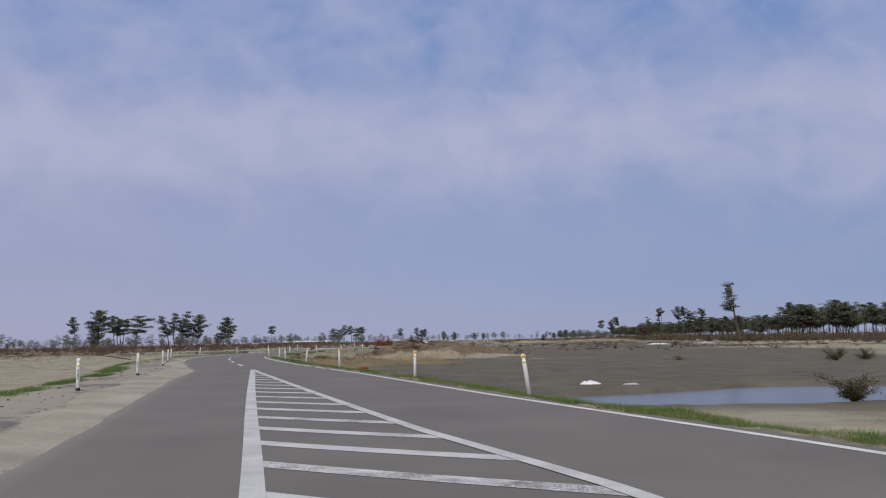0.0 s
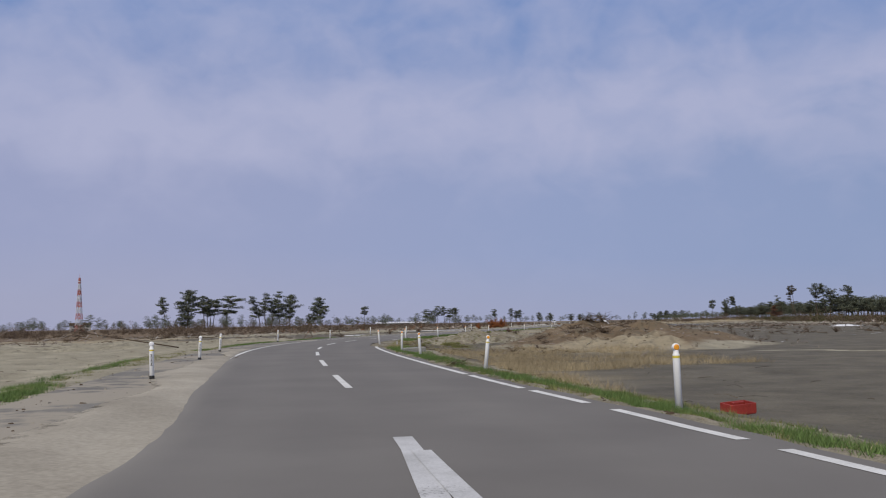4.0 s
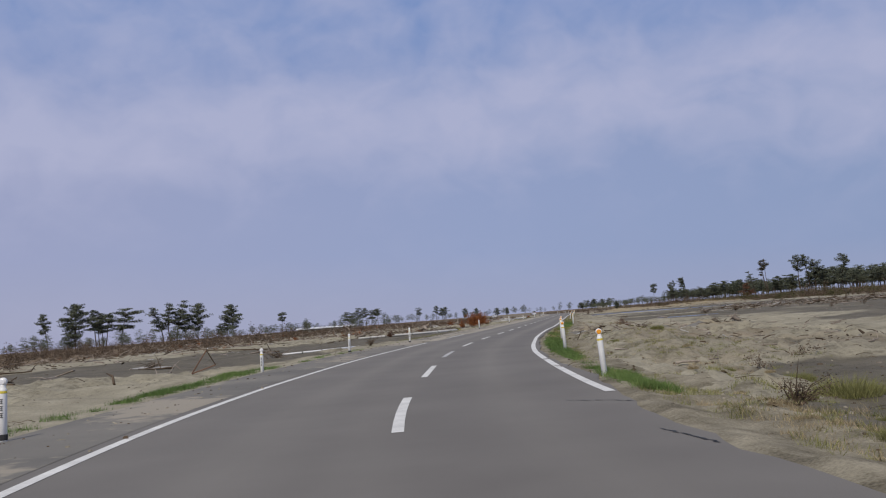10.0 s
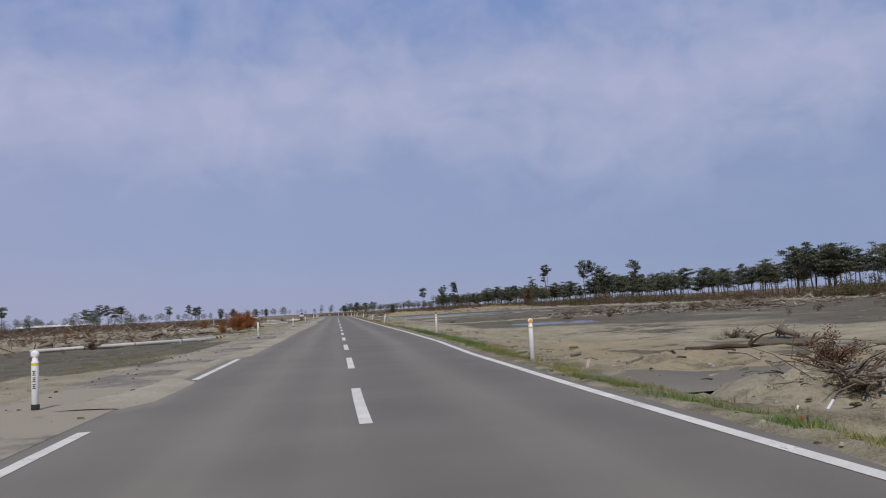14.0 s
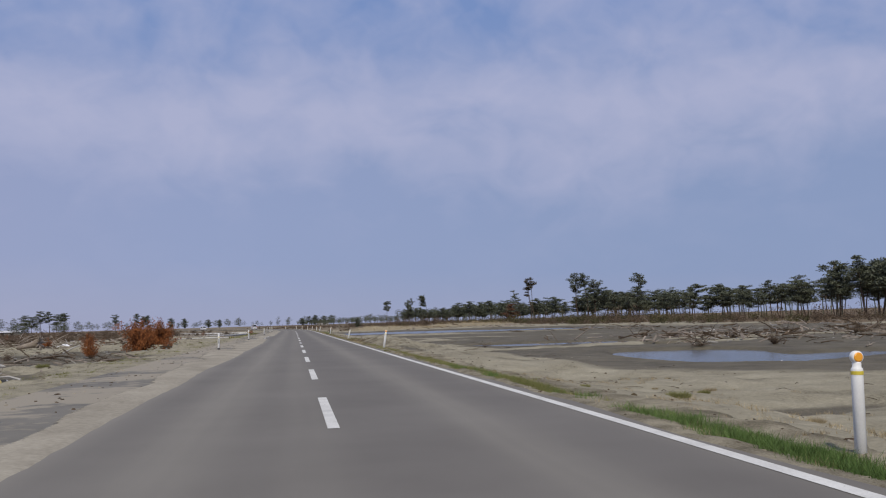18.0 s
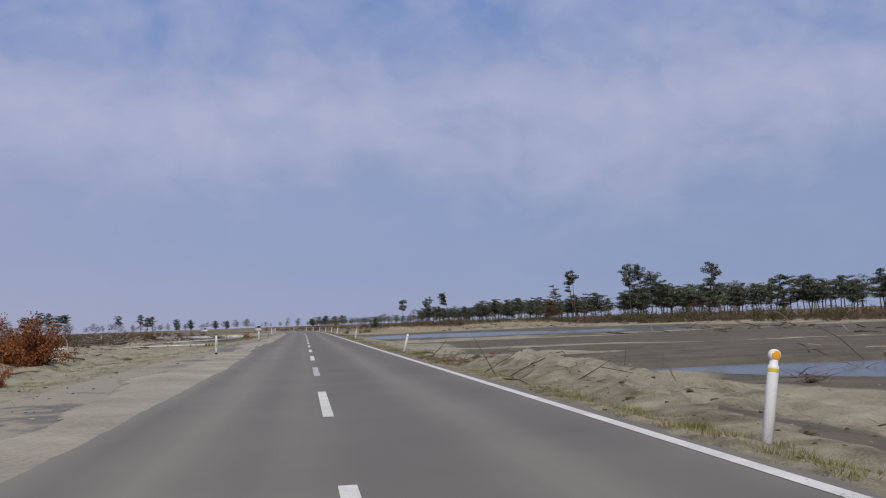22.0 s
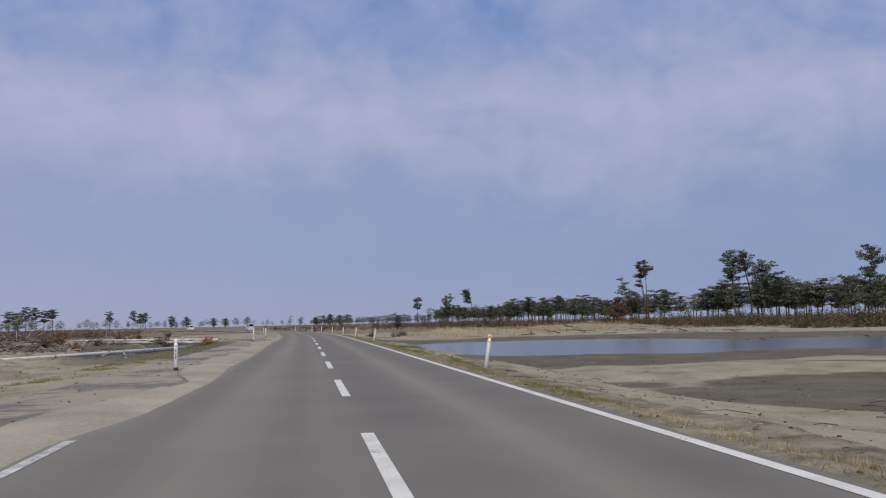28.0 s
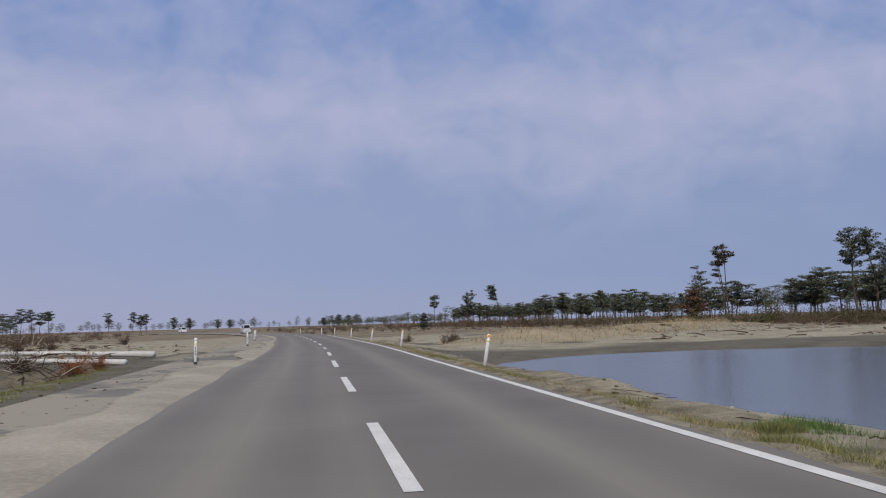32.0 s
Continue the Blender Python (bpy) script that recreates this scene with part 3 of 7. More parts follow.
straw = np.zeros(len(X))
SX = X + 7.0 * field_noise(X, Y, 11.0, 55) + 3.0 * field_noise(X, Y, 4.0, 56)
SY = Y + 12.0 * field_noise(X, Y, 14.0, 57) + 4.0 * field_noise(X, Y, 4.5, 58)
for p in STRAW:
    straw = np.maximum(straw, blob(SX, SY, *p, 0.6))
BX = X + 40.0 * field_noise(X, Y, 60.0, 59) + 22.0 * field_noise(X, Y, 24.0, 60)
scrub = np.maximum(smooth01((BX - 62) / 30), smooth01((-BX - 60) / 30)) * 0.78 * smooth01((far - 40) / 60)
scrub = np.maximum(scrub, 0.55 * smooth01((Y - 395) / 60))
scrub = np.maximum(scrub, 0.56 * smooth01((-X - 24) / 14) * smooth01((Y - 290) / 40))
scrub = np.maximum(scrub, 0.40 * blob(X, Y, -14.5, 128.0, 4.5, 20.0, -4, 0.4))
scrub = np.maximum(scrub, 0.74 * blob(SX, SY, -5.0, 111.0, 6.0, 10.0, -8, 0.5))
attribute(me, "wet", np.maximum(gwet * 0.9, smooth01((-0.66 - gz) / 0.12)))
attribute(me, "straw", straw * 0.7)
attribute(me, "churn", np.clip(churn(X, Y) * 2.4, 0, 1))
attribute(me, "scrub", scrub)
me.materials.append(MAT["ground"])
ground = tagged(new("ground", me), "pale sandy flats with grey wet mud and straw", "ground", kind="structure")

# ---------------------------------------------------------------- ponds
for n, (cx, cy, rx, ry, turn) in enumerate(PONDS):
    g = Geo()
    ring = [(1.75 * rx * math.cos(2 * math.pi * k / 48), 1.75 * ry * math.sin(2 * math.pi * k / 48)) for k in range(48)]
    a = radians(turn)
    g.add([(cx + p * math.cos(a) - q * math.sin(a), cy + p * math.sin(a) + q * math.cos(a), POND_Z - 0.004 * n) for p, q in ring], [tuple(range(48))])
    tagged(part("water", g, "water"), "still shallow flood water lying on mud", "water", kind="structure")


# ---------------------------------------------------------------- road surface and markings
def strip(s0, s1, d0, d1, z, step=1.0, cross=1, wobble=None):
    """A strip along the road between two offsets (numbers or functions of y)."""
    g, rows = Geo(), max(2, int((s1 - s0) / step) + 1)
    for i in range(rows):
        s = s0 + (s1 - s0) * i / (rows - 1)
        y = float(np.interp(s, ARC, LINE[:, 1]))
        a = d0(y) if callable(d0) else d0
        b = d1(y) if callable(d1) else d1
        if wobble:
            a, b = a + wobble(s, 0), b + wobble(s, 1)
        for k in range(cross + 1):
            f = k / cross
            g.v.append(on_road(s, a + (b - a) * f, z(f) if callable(z) else z))
    n = cross + 1
    g.f += [(i * n + k, i * n + k + 1, (i + 1) * n + k + 1, (i + 1) * n + k) for i in range(rows - 1) for k in range(cross)]
    return g


SAND_EDGE = [(-60, -2.2), (10, -2.3), (20, -2.3), (31, -2.5), (42, -2.7), (52, -2.6), (60, -3.0), (68, -3.0), (76, -3.35), (83, -3.62), (89, -3.8), (150, -3.7), (152, -3.0), (156, -3.1), (157, -3.55), (165, -3.55), (167, -2.95),
             (202, -2.95), (218, -2.8), (232, -2.68), (242, -2.58), (253, -2.6), (262, -2.9), (265, -3.5), (271, -3.5), (274, -3.4), (282, -3.4), (285, -3.0), (293, -2.85), (300, -2.85), (330, -3.0), (360, -2.9), (400, -3.0)]


def sand_edge(y):
    return np.interp(y, [p[0] for p in SAND_EDGE], [p[1] for p in SAND_EDGE])


S0, S1 = ARC[0] + 1, ARC[-1] - 2
g = strip(S0, S1, lambda y: left_line(y) - 0.3, lambda y: float(road_edge(y)), 0.0, 0.5, 30)
me = g.mesh("road", True)
P = np.array(g.v)
rd, _ = lateral(P[:, 0], P[:, 1])
rl = right_line(P[:, 1])
bell = lambda c, w: np.exp(-((rd - c) / w) ** 2)
mid_r = np.maximum(rl - 1.55, 1.5)
dust = 0.45 * bell(-0.35, 0.35) + 0.75 * bell(-1.65, 0.55) + 0.45 * bell(-3.3, 0.6) + 0.7 * np.exp(-((rd - mid_r) / 0.4) ** 2) + 0.4 * np.exp(-((rd - rl) / 0.25) ** 2)
blown = np.where((P[:, 1] < 90) | (P[:, 1] > 151), 0.6 * np.exp(-np.maximum(rd - sand_edge(P[:, 1]), 0) / 0.14), 0.0)
attribute(me, "across", rd)
attribute(me, "along", _)
attribute(me, "dust", np.clip(np.maximum(np.clip(dust, 0, 1) * np.interp(P[:, 1], [50, 110, 150, 200], [0.12, 0.25, 0.62, 0.80]), blown), 0, 1))
me.materials.append(MAT["asphalt"])
road = tagged(new("road", me), "grey two-lane asphalt road with dusty wheel tracks", "road", kind="structure")
# left side path
g = strip(S0, S1, -5.95, lambda y: left_line(y) - 0.29, lambda f: 0.004 + 0.022 * math.sin(3.14 * f), 1.0, 5)
path = part("pavement", g, "old_asphalt", smooth=True)
attribute(path.data, "sandy", np.interp([v[1] for v in g.v], [55, 85, 95, 112, 124, 144, 152, 262, 280, 400], [0.58, 0.38, 0.34, 0.30, 0.05, 0.0, 0.55, 0.54, 0.50, 0.48]))
tagged(path, "cracked dusty asphalt side path along the road", "pavement", kind="structure")


# a track that leaves the road to the right
g = Geo()
for i in range(17):
    f = i / 16
    for k in range(6):
        e = k / 5
        g.v.append((-21.0 + 9.5 * f + 0.9 * e * (1 - f), 150.9 - 0.9 * f + e * (3.0 - 1.4 * f) + 0.25 * math.sin(7 * f + e), 0.0))
zs = land([v[0] for v in g.v], [v[1] for v in g.v])[0]
g.v = [(v[0], v[1], max(float(z), -0.3 - 0.2 * (i // 6) / 16) + (0.045 if i % 6 not in (0, 5) else -0.03)) if i > 5 else (v[0], v[1], -0.02) for i, (v, z) in enumerate(zip(g.v, zs))]
g.f += [(i * 6 + k, i * 6 + k + 1, (i + 1) * 6 + k + 1, (i + 1) * 6 + k) for i in range(16) for k in range(5)]
track = part("pavement", g, "old_asphalt", smooth=True)
attribute(track.data, "sandy", [0.0] * len(g.v))
tagged(track, "short grey asphalt track leaving the road", "pavement", kind="structure")


def paint(name, g, mat, label):
    return tagged(part(name, g, mat), label, "road marking", kind="structure")


def gap_line(d, width, spans, mat, name, label, z=0.005):
    for y0, y1 in spans:
        a, b = arc_at(y0), arc_at(y1)
        lo = (lambda y: d(y) - width / 2) if callable(d) else d - width / 2
        hi = (lambda y: d(y) + width / 2) if callable(d) else d + width / 2
        paint(name, strip(a, b, lo, hi, z, 1.0), mat, label)


gap_line(right_line, 0.16, [(-60, 50.2), (50.9, 54.0), (55.0, 57.6), (58.2, 62.5), (63.0, 91.0), (110.5, 121.0), (121.4, 420)], "paint", "edge_line", "white painted edge line on the asphalt")
gap_line(left_line, 0.16, [(77, 148.3), (156.6, 165)], "paint", "edge_line", "white painted edge line fading under sand")
gap_line(-3.30, 0.13, [(264, 271.5), (274.5, 282.3)], "worn_paint", "edge_line", "worn white edge line half buried in sand")
s = arc_at(149.14) - 2.5
dashes = []
k = -9
while s + 10 * k < arc_at(640):
    a = s + 10 * k + float(np.interp(s + 10 * k, [s - 69, s - 49, s - 9, s + 40, s + 60, s + 80, s + 100, s + 111, s + 151, s + 162, s + 172, s + 200], [1.3, 0.8, 0.65, 0.4, 0.4, 0.65, 0.9, 1.2, 1.4, 1.6, 1.9, 2.2]))
    if a > arc_at(54):
        dashes.append(a)
    k += 1
for a in dashes:
    paint("lane_dash", strip(a, a + 4.75, -0.075, 0.075, 0.005, 1.0), "worn_paint" if int(a) % 11 == 5 else "paint", "white painted centre dash on grey asphalt")
# hatched island
TIP = arc_at(52.3)
gap_line(lambda y: 0.0, 0.22, [(-60, 52.0)], "dirty_paint", "island_line", "thick white line along the hatched island")


def island_right(y):
    """The island's right side, measured from its left line."""
    return np.interp(y, [-60, 10, 16, 21, 28, 48, 52.3], [3.6, 3.3, 2.95, 2.3, 1.75, 0.25, 0.0])


gap_line(island_right, 0.20, [(-60, 50.9)], "dirty_paint", "island_line", "white line along the hatched island", 0.0095)
for k in range(-24, 16):
    s = 90.9 + 2.05 * k
    g = Geo()
    n = 10
    w = 0.1
    for _ in range(6):
        w = float(island_right(float(np.interp(s - 0.9 * w, ARC, LINE[:, 1]))))
    if w < 0.35:
        continue
    for i in range(n + 1):
        f = i / n
        for side in (-0.26, 0.26):
            end = float(island_right(float(np.interp(s + side - 0.9 * f * w, ARC, LINE[:, 1])))) - 0.102
            g.v.append(on_road(s + side - 0.9 * f * w, 0.112 + (max(end, 0.113) - 0.112) * f, 0.005))
    g.f += [(2 * i, 2 * i + 2, 2 * i + 3, 2 * i + 1) for i in range(n)]
    paint("island_bar", g, "worn_paint" if k % 3 == 0 else "dirty_paint", "white hatching bar across the painted island")

# sand blown over the left edge of the road
rngs = np.random.RandomState(3)


for y0, y1 in ((-60, 90), (151, 520)):
    g = Geo()
    a, b = arc_at(y0), arc_at(y1)
    rows = int((b - a) / 0.5)
    for i in range(rows + 1):
        s = a + (b - a) * i / rows
        y = float(np.interp(s, ARC, LINE[:, 1]))
        fade = min(1, i / 8, (rows - i) / 8)
        inner = float(sand_edge(y)) + 0.20 * float(field_noise(np.array([s]), np.array([0.0]), 6.5, 11)[0]) + 0.06 * float(field_noise(np.array([s]), np.array([5.0]), 0.7, 12)[0])
        outer = float(np.interp(y, [62, 66, 150, 205, 215, 225, 235, 258, 272, 300, 400], [-4.35, -4.3, -4.4, -4.5, -4.2, -4.3, -5.2, -5.1, -4.1, -4.2, -4.1])) + 1.6 * float(field_noise(np.array([s]), np.array([0.0]), 9.0, 13)[0]) + 0.8 * float(field_noise(np.array([s]), np.array([0.0]), 3.0, 17)[0])
        for k in range(9):
            f = k / 8
            h = 0.045 * math.sin(math.pi * f) ** 0.7 * (0.7 + 0.9 * float(field_noise(np.array([s]), np.array([f * 7]), 1.7, 14)[0])) * fade
            d = inner + (outer - inner) * f
            crown = 0.004 + max(0, h) + (0.03 if d < -3.5 else 0.0) * math.sin(math.pi * f)
            g.v.append(on_road(s, d, crown if 0 < k < 8 else -0.02))
    g.f += [(i * 9 + k, i * 9 + k + 1, (i + 1) * 9 + k + 1, (i + 1) * 9 + k) for i in range(rows) for k in range(8)]
    sheet_of_sand = part("sand_drift", g, "drift_sheet", smooth=True)
    attribute(sheet_of_sand.data, "cover", [(0.45, 1.0, 1.2, 1.2, 1.1, 0.95, 0.75, 0.5, 0.0)[i % 9] for i in range(len(g.v))])
    tagged(sheet_of_sand, "pale beige sand blown over the road edge", "sand", kind="structure")


MAT["turf"] = mottled("matted_brown_turf", (0.05, 0.038, 0.024), (0.20, 0.155, 0.095), 14, 0.95, 0.1, relief=0.8, fine=60)
# ---------------------------------------------------------------- delineator posts
def make_post(name, side, m, label):
    """A white guide post with a round reflector housing; side 'right' has an orange reflector and a tape band."""
    h = holder(name, m, label, "guide post", "guide posts along the road")
    g = Geo()
    g.lathe([(0.056, -0.45), (0.056, 0.70), (0.053, 0.715), (0.042, 0.725), (0.042, 0.765), (0.035, 0.78)], 14)
    part("pole", g, "post_white", h, smooth=True)
    g = Geo()
    g.lathe([(0.058, 0.655), (0.0585, 0.66), (0.0585, 0.685), (0.058, 0.69)], 14)
    part("tape_band", g, "yellow", h, "yellow tape band")
    # reflector housing: a short drum lying on its side, facing along the road
    g = Geo()
    ring = [(0.030, -0.03), (0.056, -0.03), (0.060, -0.022), (0.060, 0.022), (0.056, 0.03), (0.045, 0.033)]
    g.lathe(ring, 16)
    g.v = [(x, z, 0.822 + y) for x, y, z in g.v]
    part("reflector_housing", g, "post_white", h, "white plastic reflector housing", True)
    for sign in (-1, 1):
        g = Geo()
        g.lathe([(0.046, 0.026), (0.046, 0.036), (0.038, 0.041), (0.0, 0.043)], 16)
        g.v = [(x, sign * z, 0.822 + y) for x, y, z in g.v]
        part("reflector", g, "orange" if side == "right" else "reflector_white", h, "round orange reflector" if side == "right" else "round white reflector")
    if side == "left":
        g = Geo()
        g.lathe([(0.062, -0.02), (0.064, 0.0), (0.064, 0.055), (0.058, 0.065)], 12)
        part("foot", g, "black", h, "dark rubber foot")
        for k in range(3):
            g = Geo()
            z = 0.54 - 0.10 * k
            for dz, w in ((0.03, 0.05), (0.0, 0.04), (-0.03, 0.05)):
                g.box((0, -0.0565, z + dz), (w, 0.004, 0.010))
            g.box((0, -0.0565, z), (0.010, 0.004, 0.07))
            part("marking", g, "black", h, "dark painted lettering bars")
    return h


RIGHT_POSTS = [(1.2, 31.6, -8), (-2.4, 42.3, 1), (-7.4, 56.5, -1), (-11.5, 68.6, 6), (-15.3, 79.8, -3), (-17.65, 88.2, 1), (-21.34, 100.1, -5),
               (-22.15, 114.2, -3), (-21.6, 128.6, -2), (-20.5, 142.6, 0), (-19.2, 157.4, 0), (-15.9, 183.05, 1), (-12.42, 222.3, 9),
               (-8.75, 255.8, 13, -0.05), (-4.5, 296.2, 9), (-0.6, 335.7, 10), (2.1, 361.0, 8), (3.5, 379.3, 8), (5.2, 401.6, 5), (6.4, 424.0, 4), (6.6, 440, 3), (5.6, 462, 2)]
LEFT_POSTS = [(-11.2, 33.7, 0), (-14.18, 45.9, 1), (-19.1, 62.85, -1), (-23.0, 74.9, 2), (-26.4, 85.4, 4), (-31.45, 109.8, 2), (-31.9, 127.0, 1), (-31.0, 140.8, 2),
              (-28.95, 152.0, 1), (-24.85, 189.2, 0), (-20.7, 227.5, 1), (-17.25, 259.5, 1), (-13.0, 298.5, 0), (-8.7, 343.0, 1), (-6.0, 371.7, 0), (-4.6, 394.6, 0), (-3.6, 416, 0)]
base_r = base_l = None
for x, y, lean, *sunk in RIGHT_POSTS:
    k = int(np.argmin((LINE[:, 1] - y) ** 2))
    turn = math.degrees(math.atan2(-TANGENT[k, 0], TANGENT[k, 1]))
    m = pose(x, y, -0.01 + sum(sunk), 0, lean, turn)
    label = "white guide post with orange reflector, leaning on the verge" if abs(lean) > 4 else "upright white guide post with orange reflector on the verge"
    if base_r is None:
        base_r = make_post("guide_post", "right", m, label)
    else:
        post = tagged(copy_thing(base_r, m), label)
        if sunk:
            tagged(post, "leaning white guide post with its reflector broken off")
            for child in [c for c in post.children if c.name.startswith("reflector")]:
                bpy.data.objects.remove(child)
for x, y, lean in LEFT_POSTS:
    k = int(np.argmin((LINE[:, 1] - y) ** 2))
    turn = math.degrees(math.atan2(-TANGENT[k, 0], TANGENT[k, 1]))
    d = float(lateral([x], [y])[0][0])
    m = pose(x, y, (0.03 if d > -5.95 else land_z(x, y)) + 0.02, 0, lean, turn)
    label = "white guide post with dark lettering on the side path"
    if base_l is None:
        base_l = make_post("guide_post", "left", m, label)
    else:
        tagged(copy_thing(base_l, m), label)


# ---------------------------------------------------------------- trees
def leaf_cluster(g, rng, c, rad, flat, count, size):
    """Tufts of needles or leaves, one narrow triangle each, in a flattened cloud."""
    for _ in range(count):
        a, u = rng.uniform(0, 2 * math.pi), rng.uniform(-1, 1)
        r = rad * rng.uniform(0.15, 1.0) ** 0.6
        q = math.sqrt(1 - u * u)
        p = Vector((c[0] + r * math.cos(a) * q, c[1] + r * math.sin(a) * q, c[2] + r * flat * u))
        w = Vector((math.cos(a) + rng.uniform(-1, 1), math.sin(a) + rng.uniform(-1, 1), rng.uniform(-0.2, 1.1))).normalized() * size * rng.uniform(0.7, 1.5)
        s = w.cross(Vector((rng.uniform(-1, 1), rng.uniform(-1, 1), rng.uniform(-1, 1)))).normalized() * size * rng.uniform(0.3, 0.55)
        g.add([p - s, p + s, p + w], [(0, 1, 2)])


SHAPES = {"dome": lambda u: (0.62 + 0.38 * min(1, 3 * u)) * math.sqrt(max(0.05, 1 - u ** 2.4)),
          "fan": lambda u: 0.75 + 0.25 * u if u < 0.7 else math.sqrt(max(0.06, 1 - ((u - 0.7) / 0.3) ** 2)),
          "cone": lambda u: 1.0 - 0.75 * u, "ragged": lambda u: (0.95, 0.5, 0.85, 0.45, 0.7, 0.35)[int(u * 5.99)],
          "flag": lambda u: 1.0 - 0.55 * u}


def pine_meshes(seed, stems, pads=1.0, thick=0.011, leaf=0.26, pad=0.62, rise=(0.0, 0.32)):
    """Trunk and crown of wind-shaped pines: limbs in uneven tiers that end in flat pads of needles.
    stems: (base x, y, lean x, y, height, crown from, reach, shape, limbs), metres."""
    rng = random.Random(seed)
    wood, green = Geo(), Geo()
    for bx, by, lx, ly, h, start, reach, shape, limbs in stems:
        n = 9
        w1, w2 = rng.uniform(-0.035, 0.035) * h, rng.uniform(-0.035, 0.035) * h
        pts = [(bx + lx * (i / n) ** 1.3 + w1 * math.sin(5 * i / n), by + ly * (i / n) ** 1.3 + w2 * math.sin(4 * i / n + 1), h * 0.97 * i / n - 0.2 * (1 - i / n)) for i in range(n + 1)]
        wood.tube(pts, [thick * h * (1 - 0.82 * i / n) + 0.02 for i in range(n + 1)], 6)
        golden = rng.uniform(0, 6.28)
        tiers = max(4, round(h * (0.99 - start) / 0.62))
        levels = [((k + rng.uniform(-0.22, 0.22) + 0.5) / tiers, rng.uniform(0.6, 1.1), rng.uniform(0, 6.28), rng.uniform(0.05, 0.4)) for k in range(tiers)]
        for k in range(limbs):
            u, wide, face, bias = levels[k % tiers]
            u = min(0.99, max(0.0, u + rng.gauss(0, 0.05)))
            f = start + (0.985 - start) * u
            i = min(n - 1, int(f * n))
            b = Vector(pts[i]).lerp(Vector(pts[i + 1]), f * n - i)
            a = golden + 2.4 * k + rng.uniform(-0.5, 0.5)
            ln = reach * SHAPES[shape](u) * wide * (1 - bias + bias * (1 + math.cos(a - face))) * rng.uniform(0.65, 1.1)
            if shape == "flag":
                a = math.pi + rng.gauss(0, 0.75)
            tip = b + Vector((math.cos(a) * ln, math.sin(a) * ln, rng.uniform(*rise) * ln))
            mid = b.lerp(tip, 0.5) + Vector((0, 0, -0.06 * ln))
            wood.tube([b, mid, tip], [0.0045 * h + 0.01, 0.003 * h, 0.012], 3, False)
            spots = max(2, int(ln / (pad * 0.80)) + 1)
            for e in range(spots):
                c = b.lerp(tip, 0.30 + 0.72 * e / max(1, spots - 1)) + Vector((rng.uniform(-.5, .5), rng.uniform(-.5, .5), rng.uniform(-.1, .45))) * pad
                leaf_cluster(green, rng, c, pad * rng.uniform(0.6, 1.2), 0.46, int(34 * pads), leaf * 0.85)
        leaf_cluster(green, rng, pts[-1], pad * 0.8, 0.7, int(30 * pads), leaf * 0.8)
    return wood.mesh("trunk", True), green.mesh("crown")


def plant_tree(name, meshes, m, label, needles="needles", category="tree", group=""):
    h = holder(name, m, label, category, group)
    part("trunk", meshes[0], "bark", h)
    part("crown", meshes[1], needles, h)
    return h


